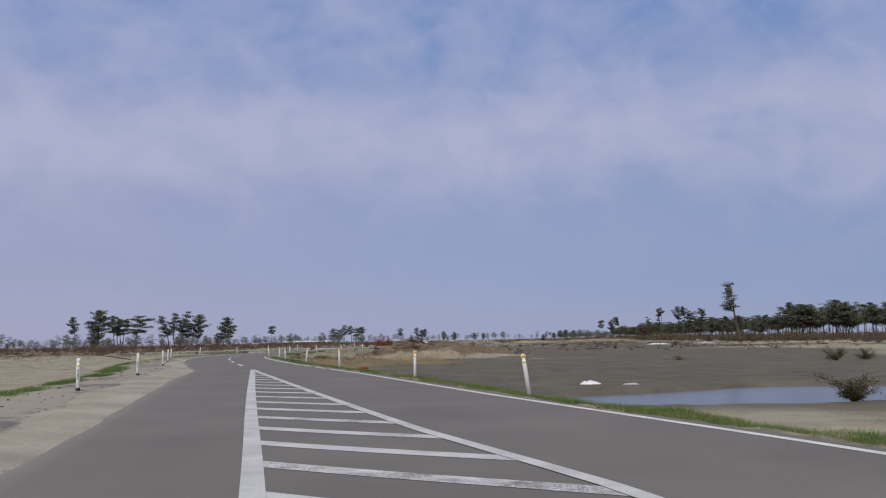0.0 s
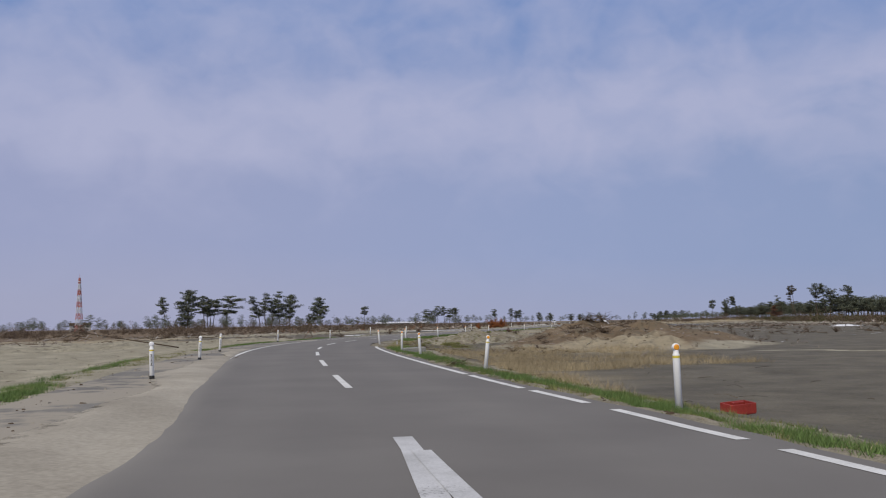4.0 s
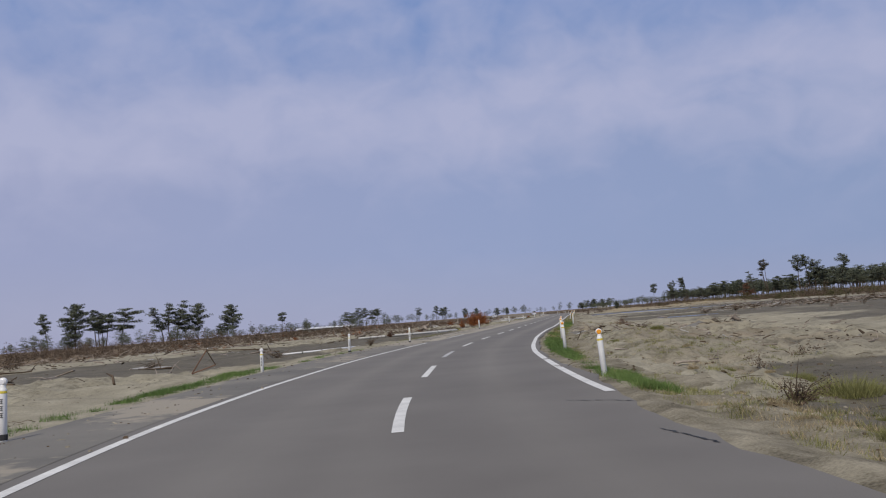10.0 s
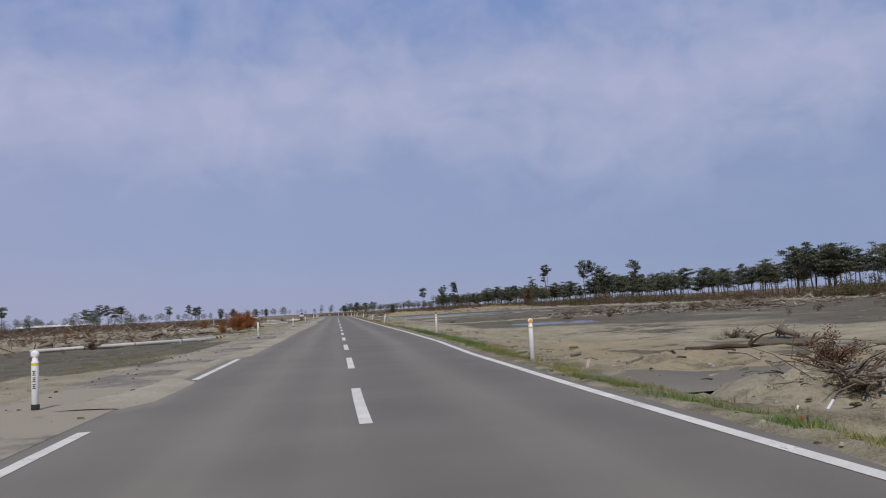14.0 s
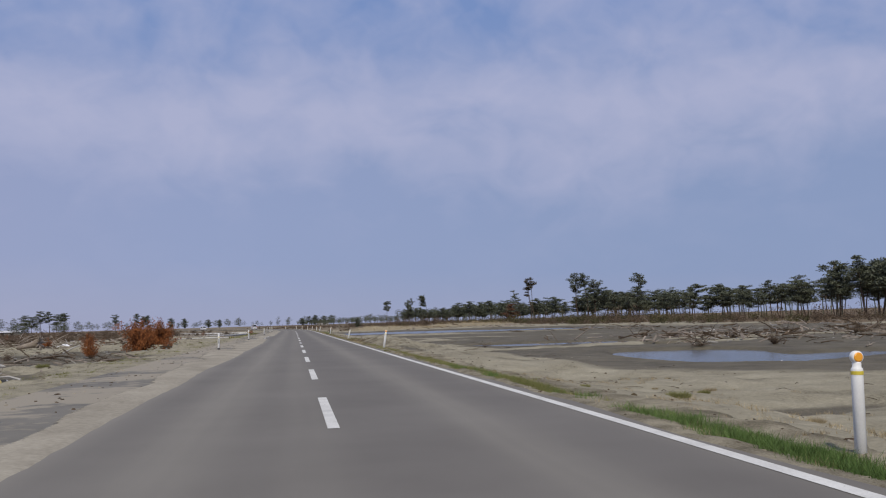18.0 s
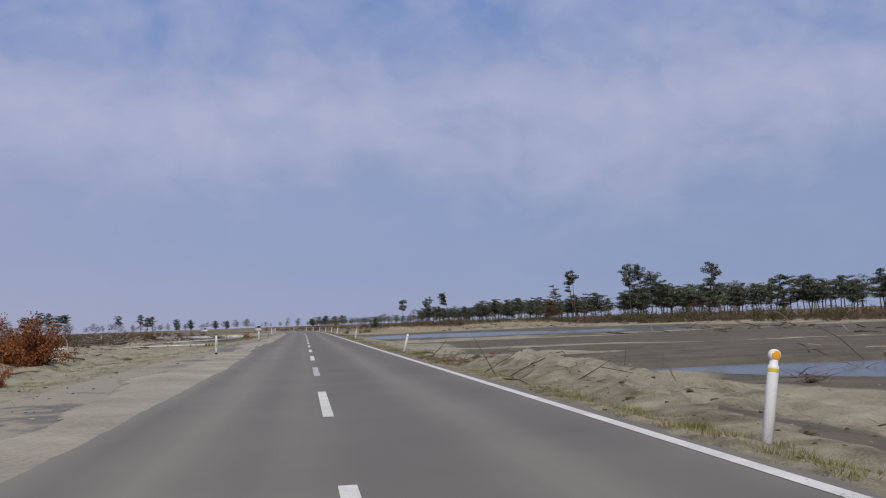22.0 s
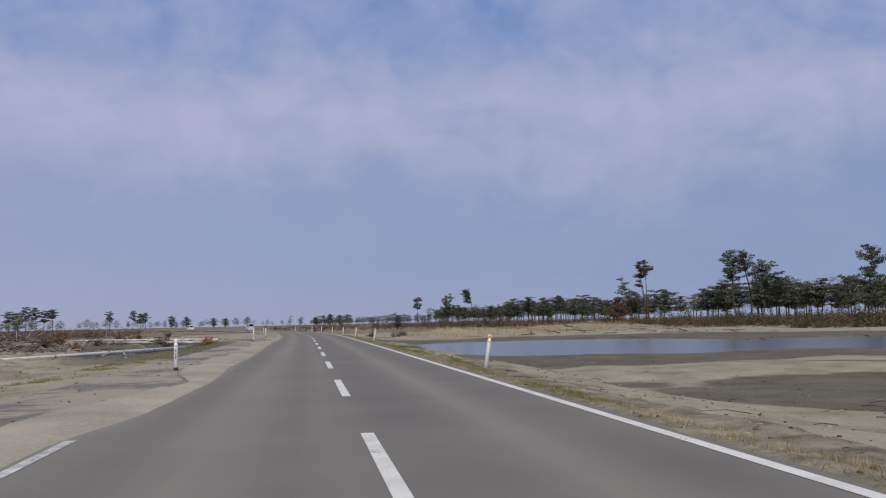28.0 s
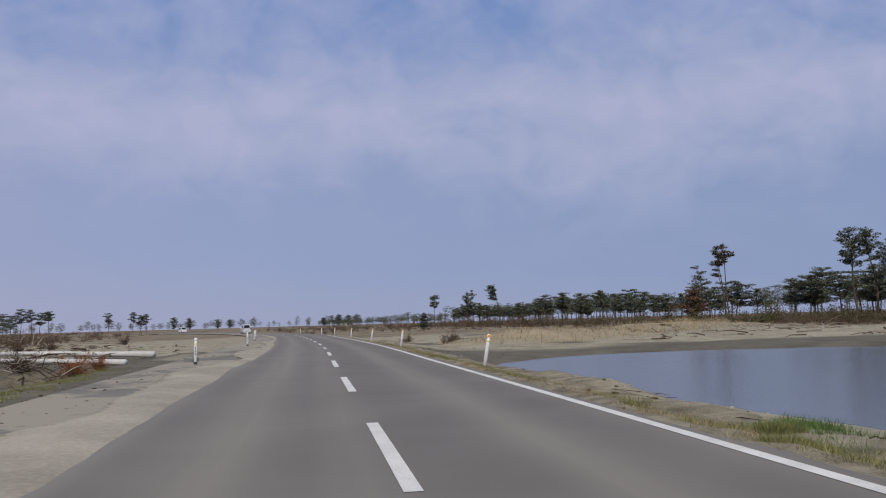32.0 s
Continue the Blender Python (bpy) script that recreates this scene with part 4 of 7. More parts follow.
KIND = {"tall": pine_meshes(1, [(0, 0, 0.4, 0.1, 10, 0.52, 2.3, "dome", 26)]), "belt_a": pine_meshes(2, [(0, 0, 0.5, 0, 10, 0.38, 3.2, "dome", 34)]),
        "belt_b": pine_meshes(3, [(0, 0, -0.7, 0.2, 10, 0.45, 2.9, "fan", 30)]), "belt_c": pine_meshes(4, [(0, 0, 0.9, -0.4, 10, 0.44, 3.4, "fan", 30)]),
        "belt_d": pine_meshes(5, [(0, 0, 0.3, 0.5, 10, 0.42, 2.6, "dome", 30)]), "belt_e": pine_meshes(14, [(0, 0, -0.4, -0.2, 10, 0.34, 3.6, "dome", 34)]),
        "belt_f": pine_meshes(15, [(0, 0, 1.2, 0.2, 10, 0.50, 3.0, "fan", 26)]), "belt_g": pine_meshes(16, [(-0.8, 0, -0.8, 0, 10, 0.5, 2.5, "dome", 20), (0.9, 0.3, 0.9, 0.3, 9.0, 0.5, 2.5, "fan", 20)]),
        "group": pine_meshes(6, [(-1.0, 0, -1.6, 0.4, 10, 0.42, 2.3, "ragged", 22), (0.4, 0.5, 0.5, 0, 9.6, 0.45, 2.2, "dome", 20), (1.4, -0.4, 1.7, 0, 8.6, 0.36, 2.3, "ragged", 22)]),
        "bent": pine_meshes(8, [(0, 0, -2.1, 0, 10, 0.48, 2.3, "flag", 22), (-0.1, 0.1, -1.9, 0.3, 9.3, 0.6, 1.3, "ragged", 14)], 0.62, 0.010, 0.2, 0.42), "umbrella": pine_meshes(9, [(0, 0, 0.2, 0, 10, 0.56, 3.0, "fan", 26)]),
        "broad": pine_meshes(17, [(0, 0, 0.2, 0, 10, 0.30, 4.2, "dome", 44)], 1.0, 0.013, 0.30, 0.75), "round": pine_meshes(12, [(0, 0, 0, 0, 10, 0.16, 4.2, "dome", 50)], 1.0, 0.013, 0.32, 0.85),
        "clump": pine_meshes(18, [(-1.7, 0, -1.2, 0.6, 15.2, 0.60, 3.0, "dome", 24), (0.1, 0.6, -0.2, 0.2, 15.4, 0.66, 2.5, "ragged", 22), (2.0, -0.6, 0.9, 0, 13.0, 0.48, 3.4, "ragged", 28), (4.3, 0.5, 0.8, 0, 9.2, 0.40, 3.2, "dome", 26)], 1.1, 0.010, rise=(0.25, 0.8)),
        "twin": pine_meshes(19, [(0.3, 0, -0.9, 0, 13.6, 0.74, 1.8, "ragged", 18), (1.0, 0.4, -0.8, 0, 13.9, 0.76, 1.7, "ragged", 18), (0.3, 0.1, -0.7, 0, 10.0, 0.82, 1.2, "flag", 5)], 0.8, 0.009, 0.24, 0.5),
        "dying": pine_meshes(20, [(1.2, 0, -1.6, 0, 10.2, 0.50, 3.1, "ragged", 22)], 0.7, 0.012, 0.24, 0.55), "skirt": pine_meshes(21, [(-0.8, 0, 0.2, 0, 6.8, 0.08, 3.0, "dome", 40)], 0.9, 0.012, 0.26, 0.6),
        "tiered": pine_meshes(22, [(0, 0, 0.2, 0, 12.6, 0.24, 3.6, "ragged", 46)], 1.1, 0.013, 0.27, 0.68, (0.1, 0.7)), "windswept": pine_meshes(23, [(0.8, 0, -1.2, 0.2, 15.9, 0.62, 4.4, "flag", 24)], 1.1, 0.010, 0.3, 0.8)}


def tree(kind, x, y, height, label, turn=0.0, wide=1.0, needles="needles", z=None, name="pine_tree", group=""):
    k = height / 10
    base = land_z(x, y) if z is None else z
    meshes = KIND[kind]
    if needles != "needles":
        meshes = (meshes[0], meshes[1].copy())
        meshes[1].materials.clear()
    h = plant_tree(name, meshes, pose(x, y, base, 0, 0, turn), label, needles, group=group)
    h.scale = (k * wide, k * wide, k)
    return h


# single tall pines in front of the belt
tree("bent", 63.8, 231.0, 15.0, "tall wind-bent pine standing alone on open sand", -17, 1.0)
tree("belt_f", 60.6, 233.0, 6.4, "small ragged pine beside a tall bent one", 40, 1.0)
tree("twin", 93.2, 476.7, 12.0, "slender pair of brown-tinged pines before the belt", -35, 1.0, "tinged_needles")
tree("dying", 87.0, 474.3, 11.6, "thinning pine with layered grey-green branches", -35, 1.0)
tree("skirt", 85.2, 473.3, 10.4, "dead pine with reddish-brown drooping branches", -35, 1.0, "dead_needles")
tree("clump", 96.3, 436.5, 10.2, "clump of tall dark green pines with bare trunks", -35, 1.22)
tree("tiered", 95.1, 399.3, 10.4, "tall dark green pine with tiers of ragged branches", 200, 1.0)
tree("umbrella", 101.6, 764.5, 16.0, "single umbrella-shaped pine on the open plain", 0, 0.8)
tree("group", 100.1, 692.5, 15.4, "single irregular pine on the open plain", 100, 0.75)
tree("windswept", 98.5, 647.8, 10.2, "single pine swept sideways by wind", -12, 1.0)
tree("round", 34.3, 495.5, 3.9, "low rounded dark green pine by the road bend", 0, 1.1)
# the shelter belt behind
rng = random.Random(21)
belt = [k for k in KIND if k.startswith("belt")]
inner = []
y = 205.0
while y < 1500:
    for row in range(4 if y < 760 else 2):
        x = 113 + 7.5 * row + rng.uniform(-4, 4) + (0.0 if y < 900 else (y - 900) * 0.02)
        thin = 484 + 17 * row < y < 503 + 17 * row
        if rng.random() < (0.85 if thin else 0.10):
            continue
        swell = 1.0 + 0.09 * math.sin(y / 23.0) + 0.06 * math.sin(y / 9.0 + 1)
        hgt = rng.uniform(7.6, 10.6) * swell * (1.14 if y < 350 else 0.97 if y > 390 else 1.0) * (0.8 if y > 800 else 1)
        at = (x, y + rng.uniform(-2.5, 2.5))
        if row < 2 and y < 760 and (row == 0 or y < 560):
            tree(rng.choice(belt), *at, hgt, "dark green pine with bare trunk in the shelter belt", rng.uniform(0, 360), rng.uniform(1.1, 1.55), group="pines of the shelter belt")
        else:
            inner.append((*at, hgt * 0.95))
    y += rng.uniform(4.4, 6.4) if y < 760 else rng.uniform(9, 13)
# far pines on the open left side
for kind, x, y, hgt, wide, label in (
        ("belt_e", -191, 594, 18, 1.2, "broad pine in a leaning clump"), ("belt_e", -168.5, 598, 14, 1.1, "low pine beside a taller one"), ("belt_g", -203, 512, 18, 1.2, "dark pine in a far clump"), ("belt_e", -177, 1148, 17, 1.3, "far pine of a thinned row"), ("belt_c", -155, 1150, 19, 1.3, "far pine of a thinned row"), ("belt_a", -73, 1158, 15, 1.4, "far pine of a small group"),
        ("tall", -220.4, 493.8, 18, 1.0, "thin solitary pine on the far plain"), ("broad", -209.1, 499, 21.5, 0.9, "tall dark pine in a far clump"),
        ("belt_g", -207.4, 521.5, 19, 1.2, "dark pine in a far clump"), ("belt_c", -198.4, 525.2, 18.8, 1.2, "dark pine in a far clump"), 
        ("round", -215, 507, 9.5, 1.3, "broad dark shrubby tree under taller pines"), ("group", -197, 590, 23.5, 1.25, "clump of pines with leaning trunks"), ("broad", -186, 602.6, 21.5, 0.8, "pine beside a leaning clump"),
        ("broad", -165.5, 599.5, 19.2, 0.85, "single dark pine on the far plain"), ("round", -173, 602, 8.5, 1.1, "low dark tree on the far plain"), ("umbrella", -169.4, 742.9, 16, 0.95, "small umbrella-shaped pine far off"),
        ("belt_c", -184, 1147, 18.5, 1.2, "far pine of a thinned row"), ("belt_b", -170, 1149, 22.5, 1.0, "far pine of a thinned row"), ("tall", -162, 1151, 22, 1.2, "far pine of a thinned row"), ("umbrella", -148, 1152, 20.5, 1.0, "far pine of a thinned row"),
        ("belt_b", -100, 1157, 17.5, 0.9, "far solitary pine on the plain"), ("tall", -79, 1158, 18, 1.2, "far pine of a small pair"), ("tall", -68, 1159, 16, 1.3, "far pine of a small pair"),
        ("round", -46, 1200, 13, 0.95, "far round-headed dark green tree"), ("round", -32, 1205, 12, 1.0, "far round-headed dark green tree"), ("round", -6, 1240, 10.5, 1.1, "far round-headed dark green tree"), ("round", 6, 1242, 10, 1.0, "far round-headed dark green tree"),
        ("umbrella", 92, 1180, 9, 1.0, "far low pine on the plain"), ("belt_a", 116, 1300, 12, 1.3, "far pine above a grove"), ("round", 124, 1310, 13, 1.4, "far dark tree in a grove"), ("round", 136, 1315, 12, 1.5, "far dark tree in a grove"),
        ("belt_e", 146, 1320, 13, 1.4, "far dark tree in a grove"), ("round", 106, 1290, 9, 1.4, "far dark tree in a grove")):
    tree(kind, x, y, hgt, label, rng.uniform(0, 360), wide, z=-0.4, group="far pines")
def far_wood(name, spots, label, seed, names=("round", "belt_e", "broad"), every=4, trunks=False):
    """Trees along the skyline, joined into one object of stuff."""
    rng = random.Random(seed)
    kinds = []
    for k in names:
        me = KIND[k][1]
        v = np.empty(len(me.vertices) * 3, np.float32)
        me.vertices.foreach_get("co", v)
        kinds.append(v.reshape(-1, 3, 3)[::every].reshape(-1, 3))
    g, V = Geo(), []
    for x, y, h in spots:
        v = rng.choice(kinds)
        a, w = rng.uniform(0, 6.28), rng.uniform(1.0, 1.35) * h / 10
        c, n = math.cos(a) * w, math.sin(a) * w
        V.append(np.stack([x + v[:, 0] * c - v[:, 1] * n, y + v[:, 0] * n + v[:, 1] * c, -0.4 + v[:, 2] * h / 10], 1))
        if trunks:
            g.tube([(x, y, -0.6), (x + rng.uniform(-.4, .4), y, 0.4 * h), (x + rng.uniform(-.6, .6), y, 0.8 * h)], [0.15, 0.12, 0.05], 5, False)
    V = np.concatenate(V)
    o = len(g.v)
    g.v += [tuple(p) for p in V.tolist()]
    g.f += [(o + 3 * i, o + 3 * i + 1, o + 3 * i + 2) for i in range(len(V) // 3)]
    return tagged(part(name, g, "needles"), label, "woods", kind="stuff")


far_wood("far_woods", [(-330 + 250 * a + rng.uniform(-10, 10), 300 + 360 * a + rng.uniform(-20, 20), rng.uniform(4.5, 9.0)) for a in (rng.random() for _ in range(95))], "low dark trees on the far plain", 41)
far_wood("far_woods", [(-330 + 8.0 * k + rng.uniform(-5, 5), 1560 + rng.uniform(-40, 40), rng.uniform(7, 15)) for k in range(86)] + [(-700 + 7 * k + rng.uniform(-5, 5), 1150 + rng.uniform(-60, 60), rng.uniform(6, 13)) for k in range(70)], "low dark trees along the skyline", 42, every=4)
far_wood("far_woods", inner, "dense dark pines deep in the shelter belt", 43, ("belt_a", "belt_b", "belt_c", "belt_d"), 4, True)


# ---------------------------------------------------------------- scrub, grass and litter
def shrub_geo(rng, size, leaves, twigs=14, count=5, leaf=0.085, low=0.5, sides=4):
    wood, green = Geo(), Geo()
    for _ in range(twigs):
        a, l = rng.uniform(0, 2 * math.pi), size * rng.uniform(0.6, 1.15)
        out = rng.uniform(0.15, 1.0)
        tip = Vector((math.cos(a) * l * out, math.sin(a) * l * out, l * rng.uniform(0.10, 1.0) * (1.15 - 0.45 * out)))
        mid = tip * 0.5 + Vector((rng.uniform(-.1, .1), rng.uniform(-.1, .1), 0.08)) * size
        if sides > 3:
            wood.tube([(0, 0, -0.05), mid, tip], [0.018 * size, 0.011 * size, 0.004 * size], sides, False)
        else:
            wood.add([(-0.008 * size, 0, -0.05), (0.008 * size, 0.008 * size, -0.05), tip], [(0, 1, 2)])
        for e in range(leaves):
            f = rng.uniform(low, 1.05)
            c = mid.lerp(tip, 2 * f - 1) if f > 0.5 else mid * (2 * f)
            leaf_cluster(green, rng, c, 0.17 * size, 0.8, count, leaf * size)
    return wood, green


def scatter(name, spots, size, mat, label, leaves, seed, twigs=10):
    """Many small shrubs joined into one object of stuff."""
    rng = random.Random(seed)
    kinds = [shrub_geo(rng, 1.0, 4, 8, 8, 0.055, 0.12, 3) for _ in range(8)]
    arrays = []
    for w, l in kinds:
        arrays.append((np.array(l.v), l.f, np.array(w.v), w.f))
    G = [Geo(), Geo()]
    zs = land([p[0] for p in spots], [p[1] for p in spots])[0]
    for (x, y), z in zip(spots, zs):
        k = rng.choice(arrays)
        swell = 0.85 + 1.3 * max(0.0, float(field_noise(np.array([x]), np.array([y]), 9.0 * size, seed)[0]) + 0.15)
        s, a = size * swell * rng.uniform(0.5, 1.35), rng.uniform(0, 6.28)
        c, n, t = math.cos(a) * s, math.sin(a) * s, s * rng.uniform(0.6, 1.35)
        for g, v, f in ((G[0], k[0], k[1]), (G[1], k[2], k[3])):
            o = len(g.v)
            q = np.stack([x + v[:, 0] * c - v[:, 1] * n, y + v[:, 0] * n + v[:, 1] * c, z + v[:, 2] * t], 1)
            g.v += [tuple(r) for r in q]
            g.f += [tuple(o + i for i in p) for p in f]
    G[0].add(G[1].v, G[1].f)
    return tagged(part(name, G[0], mat), label, "scrub", kind="stuff")


rng = random.Random(5)
def inside(n, x0, x1, y0, y1):
    """Places gathered in loose clumps."""
    out = []
    while len(out) < n:
        x, y = rng.uniform(x0, x1), rng.uniform(y0, y1)
        if float(field_noise(np.array([x]), np.array([y]), 14.0, 71)[0]) + 0.5 > rng.random() * 0.95:
            out.append((x, y))
    return out



scatter("scrub", inside(1150, 66, 114, 190, 720), 2.5, "scrub_leaves", "brown scrub under the pine belt", 4, 31)
scrub_spots = [p for c in inside(60, 66, 108, 200, 620) for p in ((c[0] + rng.gauss(0, 2.2), c[1] + rng.gauss(0, 3.5)) for _ in range(7))]
scatter("scrub", scrub_spots, 2.7, "scrub_green", "olive-green scrub under the pine belt", 5, 32)
scatter("scrub", inside(520, -190, -62, 110, 330), 2.0, "scrub_leaves", "reddish-brown dead scrub on the plain", 4, 33)
scatter("scrub", inside(420, -110, -32, 300, 640), 1.0, "scrub_leaves", "low brown scrub on the sandy plain", 4, 34)
scatter("scrub", inside(200, -260, -90, 330, 600), 3.0, "scrub_leaves", "brown scrub at the foot of far pines", 4, 35)
scatter("scrub", inside(300, 10, 80, 480, 760), 1.6, "scrub_leaves", "brown scrub beyond the bend", 4, 36)
scatter("scrub", inside(200, 70, 120, 60, 190), 1.8, "scrub_leaves", "brown scrub on open ground", 4, 37)
scatter("scrub", [(rng.gauss(-4, 5), rng.gauss(121, 7)) for _ in range(130)], 0.55, "scrub_leaves", "brown wrack and roots on a sand mound", 3, 38)
scatter("scrub", inside(90, 12, 60, 120, 210), 0.7, "scrub_leaves", "low brown scrub on mud", 3, 39)


def grass(name, patches, mat, height, label, seed):
    """Tufts along the road: patches of (y0, y1, inner, outer, blades per metre), offsets right of the right edge line or left of the road."""
    rng = np.random.RandomState(seed)
    V = []
    for y0, y1, a, b, per in patches:
        s0, s1 = arc_at(y0), arc_at(y1)
        n = int((s1 - s0) * per * 0.52)
        s, f = rng.uniform(s0, s1, n), rng.beta(1.4, 1.6, n)
        keep = 1.2 * field_noise(s, f * 2, 0.8, seed) + field_noise(s, f * 0, 4.0, seed + 1) + 0.22 > rng.rand(n) * 0.6
        s, f = s[keep], f[keep]
        y = np.interp(s, ARC, LINE[:, 1])
        d = np.where(a > 0, right_line(y) + a + (b - a) * f, a + (b - a) * f)
        px = np.interp(s, ARC, LINE[:, 0]) + d * np.interp(s, ARC, RIGHT[:, 0])
        py = y + d * np.interp(s, ARC, RIGHT[:, 1])
        pz = land(px, py)[0] + np.where(d > 0, verge_lift(px, py, d)[0], 0.0)
        m = 19
        tall = np.repeat(height * rng.uniform(0.5, 1.25, len(px)), m)
        q = len(tall)
        bx, by = np.repeat(px, m) + rng.normal(0, 0.02 + 0.45 * height, q), np.repeat(py, m) + rng.normal(0, 0.02 + 0.45 * height, q)
        z = np.repeat(pz, m) - 0.015
        h, w, t = tall * rng.uniform(0.4, 1.15, q), rng.uniform(0.0030, 0.0056, q) * (1 + 0.6 * height), rng.uniform(0, 6.28, q)
        l, u = rng.uniform(0.15, 1.1, q) * h, rng.uniform(0, 6.28, q)
        cx, cy, lx, ly = np.cos(t) * w, np.sin(t) * w, np.cos(u) * l, np.sin(u) * l
        V.append(np.stack([np.stack([bx - cx, by - cy, z], 1), np.stack([bx + cx, by + cy, z], 1), np.stack([bx + lx, by + ly, z + h], 1)], 1).reshape(-1, 3))
    V = np.concatenate(V)
    g = Geo()
    g.v = V.tolist()
    g.f = np.arange(len(V)).reshape(-1, 3).tolist()
    return tagged(part(name, g, mat), label, "grass", kind="stuff")


grass("grass", [(40, 52, 0.5, 1.5, 420), (35.5, 39.5, 0.6, 1.7, 420), (10, 64, 0.7, 1.9, 240), (47, 63, 0.7, 1.8, 260), (58, 70, 0.5, 1.6, 260), (66, 90, 0.55, 1.3, 120), (72, 90, 0.7, 2.0, 140), (111, 146, 0.55, 1.15, 560), (146, 153, 0.5, 1.2, 120),
                (160, 192, 0.62, 1.25, 420), (188, 204, 0.6, 1.1, 60), (306, 318, 0.7, 1.5, 40), (318.5, 322, 1.2, 2.4, 150), (294, 304, 0.8, 1.3, 130)], "grass", 0.13, "fresh green grass on the road verge", 51)
grass("grass", [(20, 41, 0.75, 1.6, 260), (28, 64, -7.3, -6.3, 190), (60, 80, -8.0, -7.0, 60), (92, 102, -7.2, -6.4, 60), (103, 131, -7.4, -6.4, 200), (135, 146, -7.0, -6.4, 60)], "grass", 0.13, "green grass strip beyond the side path", 52)
grass("grass", [(10, 64, 0.4, 2.6, 190), (14, 46, 0.8, 3.2, 120), (63, 112, 0.5, 1.8, 110), (88, 118, 1.0, 4.0, 60), (112, 165, 0.5, 1.6, 90), (150, 200, 0.55, 1.5, 130), (186, 220, 0.6, 1.3, 190), (112, 150, 2.0, 8.0, 110), (88, 112, 2.0, 7.0, 60), (200, 300, 0.4, 1.3, 90), (296, 372, 0.5, 1.35, 150), (122, 142, 3, 8, 30)], "olive_grass", 0.10, "olive and yellowing grass on the verge", 53)
grass("grass", [(60, 112, -7.6, -6.2, 40), (195, 235, -10.0, -6.5, 60), (236, 280, -11, -6.5, 60), (282, 345, -8.2, -6.6, 90), (152, 195, -10, -6.5, 40)], "olive_grass", 0.10, "yellow-green grass by the side path", 54)
grass("dry_grass", [(74, 96, 3.4, 10, 250), (76, 92, 9, 16, 180), (62, 70, 2.2, 4.0, 50)], "straw", 0.31, "dry straw-coloured grass beside the road", 55)
grass("dry_grass", [(88, 112, 0.7, 2.2, 130), (100, 150, 2.0, 6.0, 40), (-20, 66, 0.5, 1.8, 30), (165, 222, 0.5, 1.6, 34), (222, 300, 0.4, 1.2, 60), (296, 372, 0.4, 1.2, 70), (172, 202, 1.8, 7.5, 90)], "straw", 0.09, "short dry grass at the road edge", 56)
# the straw bank behind the long pond
g = Geo()
rb = np.random.RandomState(60)
for _ in range(5000):
    f = rb.rand()
    x, y = 15 + 62 * f + rb.normal(0, 4), 384 + 62 * f + rb.normal(0, 3.5)
    z, h, a = -0.25, 0.5 * rb.uniform(0.4, 1.2), rb.uniform(0, 6.28)
    cx, cy, lx, ly = 0.03 * math.cos(a), 0.03 * math.sin(a), rb.uniform(-.25, .25), rb.uniform(-.25, .25)
    g.add([(x - cx, y - cy, z), (x + cx, y + cy, z), (x + lx, y + ly, z + h)], [(0, 1, 2)])
zz = land([v[0] for v in g.v], [v[1] for v in g.v])[0]
g.v = [(v[0], v[1], float(zz[3 * (i // 3)]) + v[2] + 0.25) for i, v in enumerate(g.v)]
tagged(part("dry_grass", g, "straw"), "dry reed grass on a low bank", "grass", kind="stuff")


# rust-brown bushes on the left
def bush(x, y, size, mat, label, seed, leaves=14, twigs=26, name="bush"):
    rng = random.Random(seed)
    w, l = shrub_geo(rng, size, leaves, twigs, 11, 0.042, 0.2)
    h = holder(name, pose(x, y, land_z(x, y), 0, 0, rng.uniform(0, 360)), label, "bush", "dead bushes")
    part("stem", w, "dark_twig", h)
    part("foliage", l, mat, h)
    if mat == "rust_leaves":
        h.scale = (0.85, 0.85, 1.35)
    return h


for i, (x, y, s) in enumerate(((-24.8, 256.0, 1.5), (-26.4, 257.0, 1.2), (-25.6, 241.3, 1.45), (-27.5, 229.0, 1.0), (-24.0, 244.5, 0.8), (-30.0, 252.0, 0.9), (-34.5, 262.0, 0.7))):
    bush(x, y, s * (1.3 if s > 1.1 else 1.0), "rust_leaves", "rust-brown dead bush on the sand", 70 + i, 20 if s > 1.1 else 14, 38 if s > 1.1 else 26)
for i, (x, y, s) in enumerate(((-33.0, 300.0, 1.2), (-21.5, 341.0, 1.7), (-19.5, 346.0, 1.3), (-24.5, 343.0, 1.5), (-29.0, 352.0, 1.6), (-40.0, 380.0, 1.8), (-20.0, 384.0, 1.3), (-56.0, 330.0, 2.0), (-18.0, 420.0, 1.6), (-32.0, 440.0, 2.0),
                               (13.0, 392.0, 1.1), (14.5, 396.0, 1.3), (11.5, 388.0, 1.0), (10.5, 399.0, 1.2), (40.0, 195.0, 1.5), (25.0, 232.0, 0.9), (-24.0, 132.0, 0.1), (21.0, 150.0, 1.1), (-6.0, 171.0, 0.8))):
    bush(x, y, s, "scrub_leaves", "bare brown shrub standing in the mud", 90 + i, 5, 22)
bush(10.4, 34.6, 0.95, "scrub_green", "olive-green shrub at the pond's edge", 120, 14, 24)
bush(23.7, 70.0, 0.95, "scrub_green", "olive-green shrub on the mud flat", 121, 12, 24)
bush(26.0, 71.0, 0.9, "scrub_green", "olive-green shrub on the mud flat", 122, 12, 24)


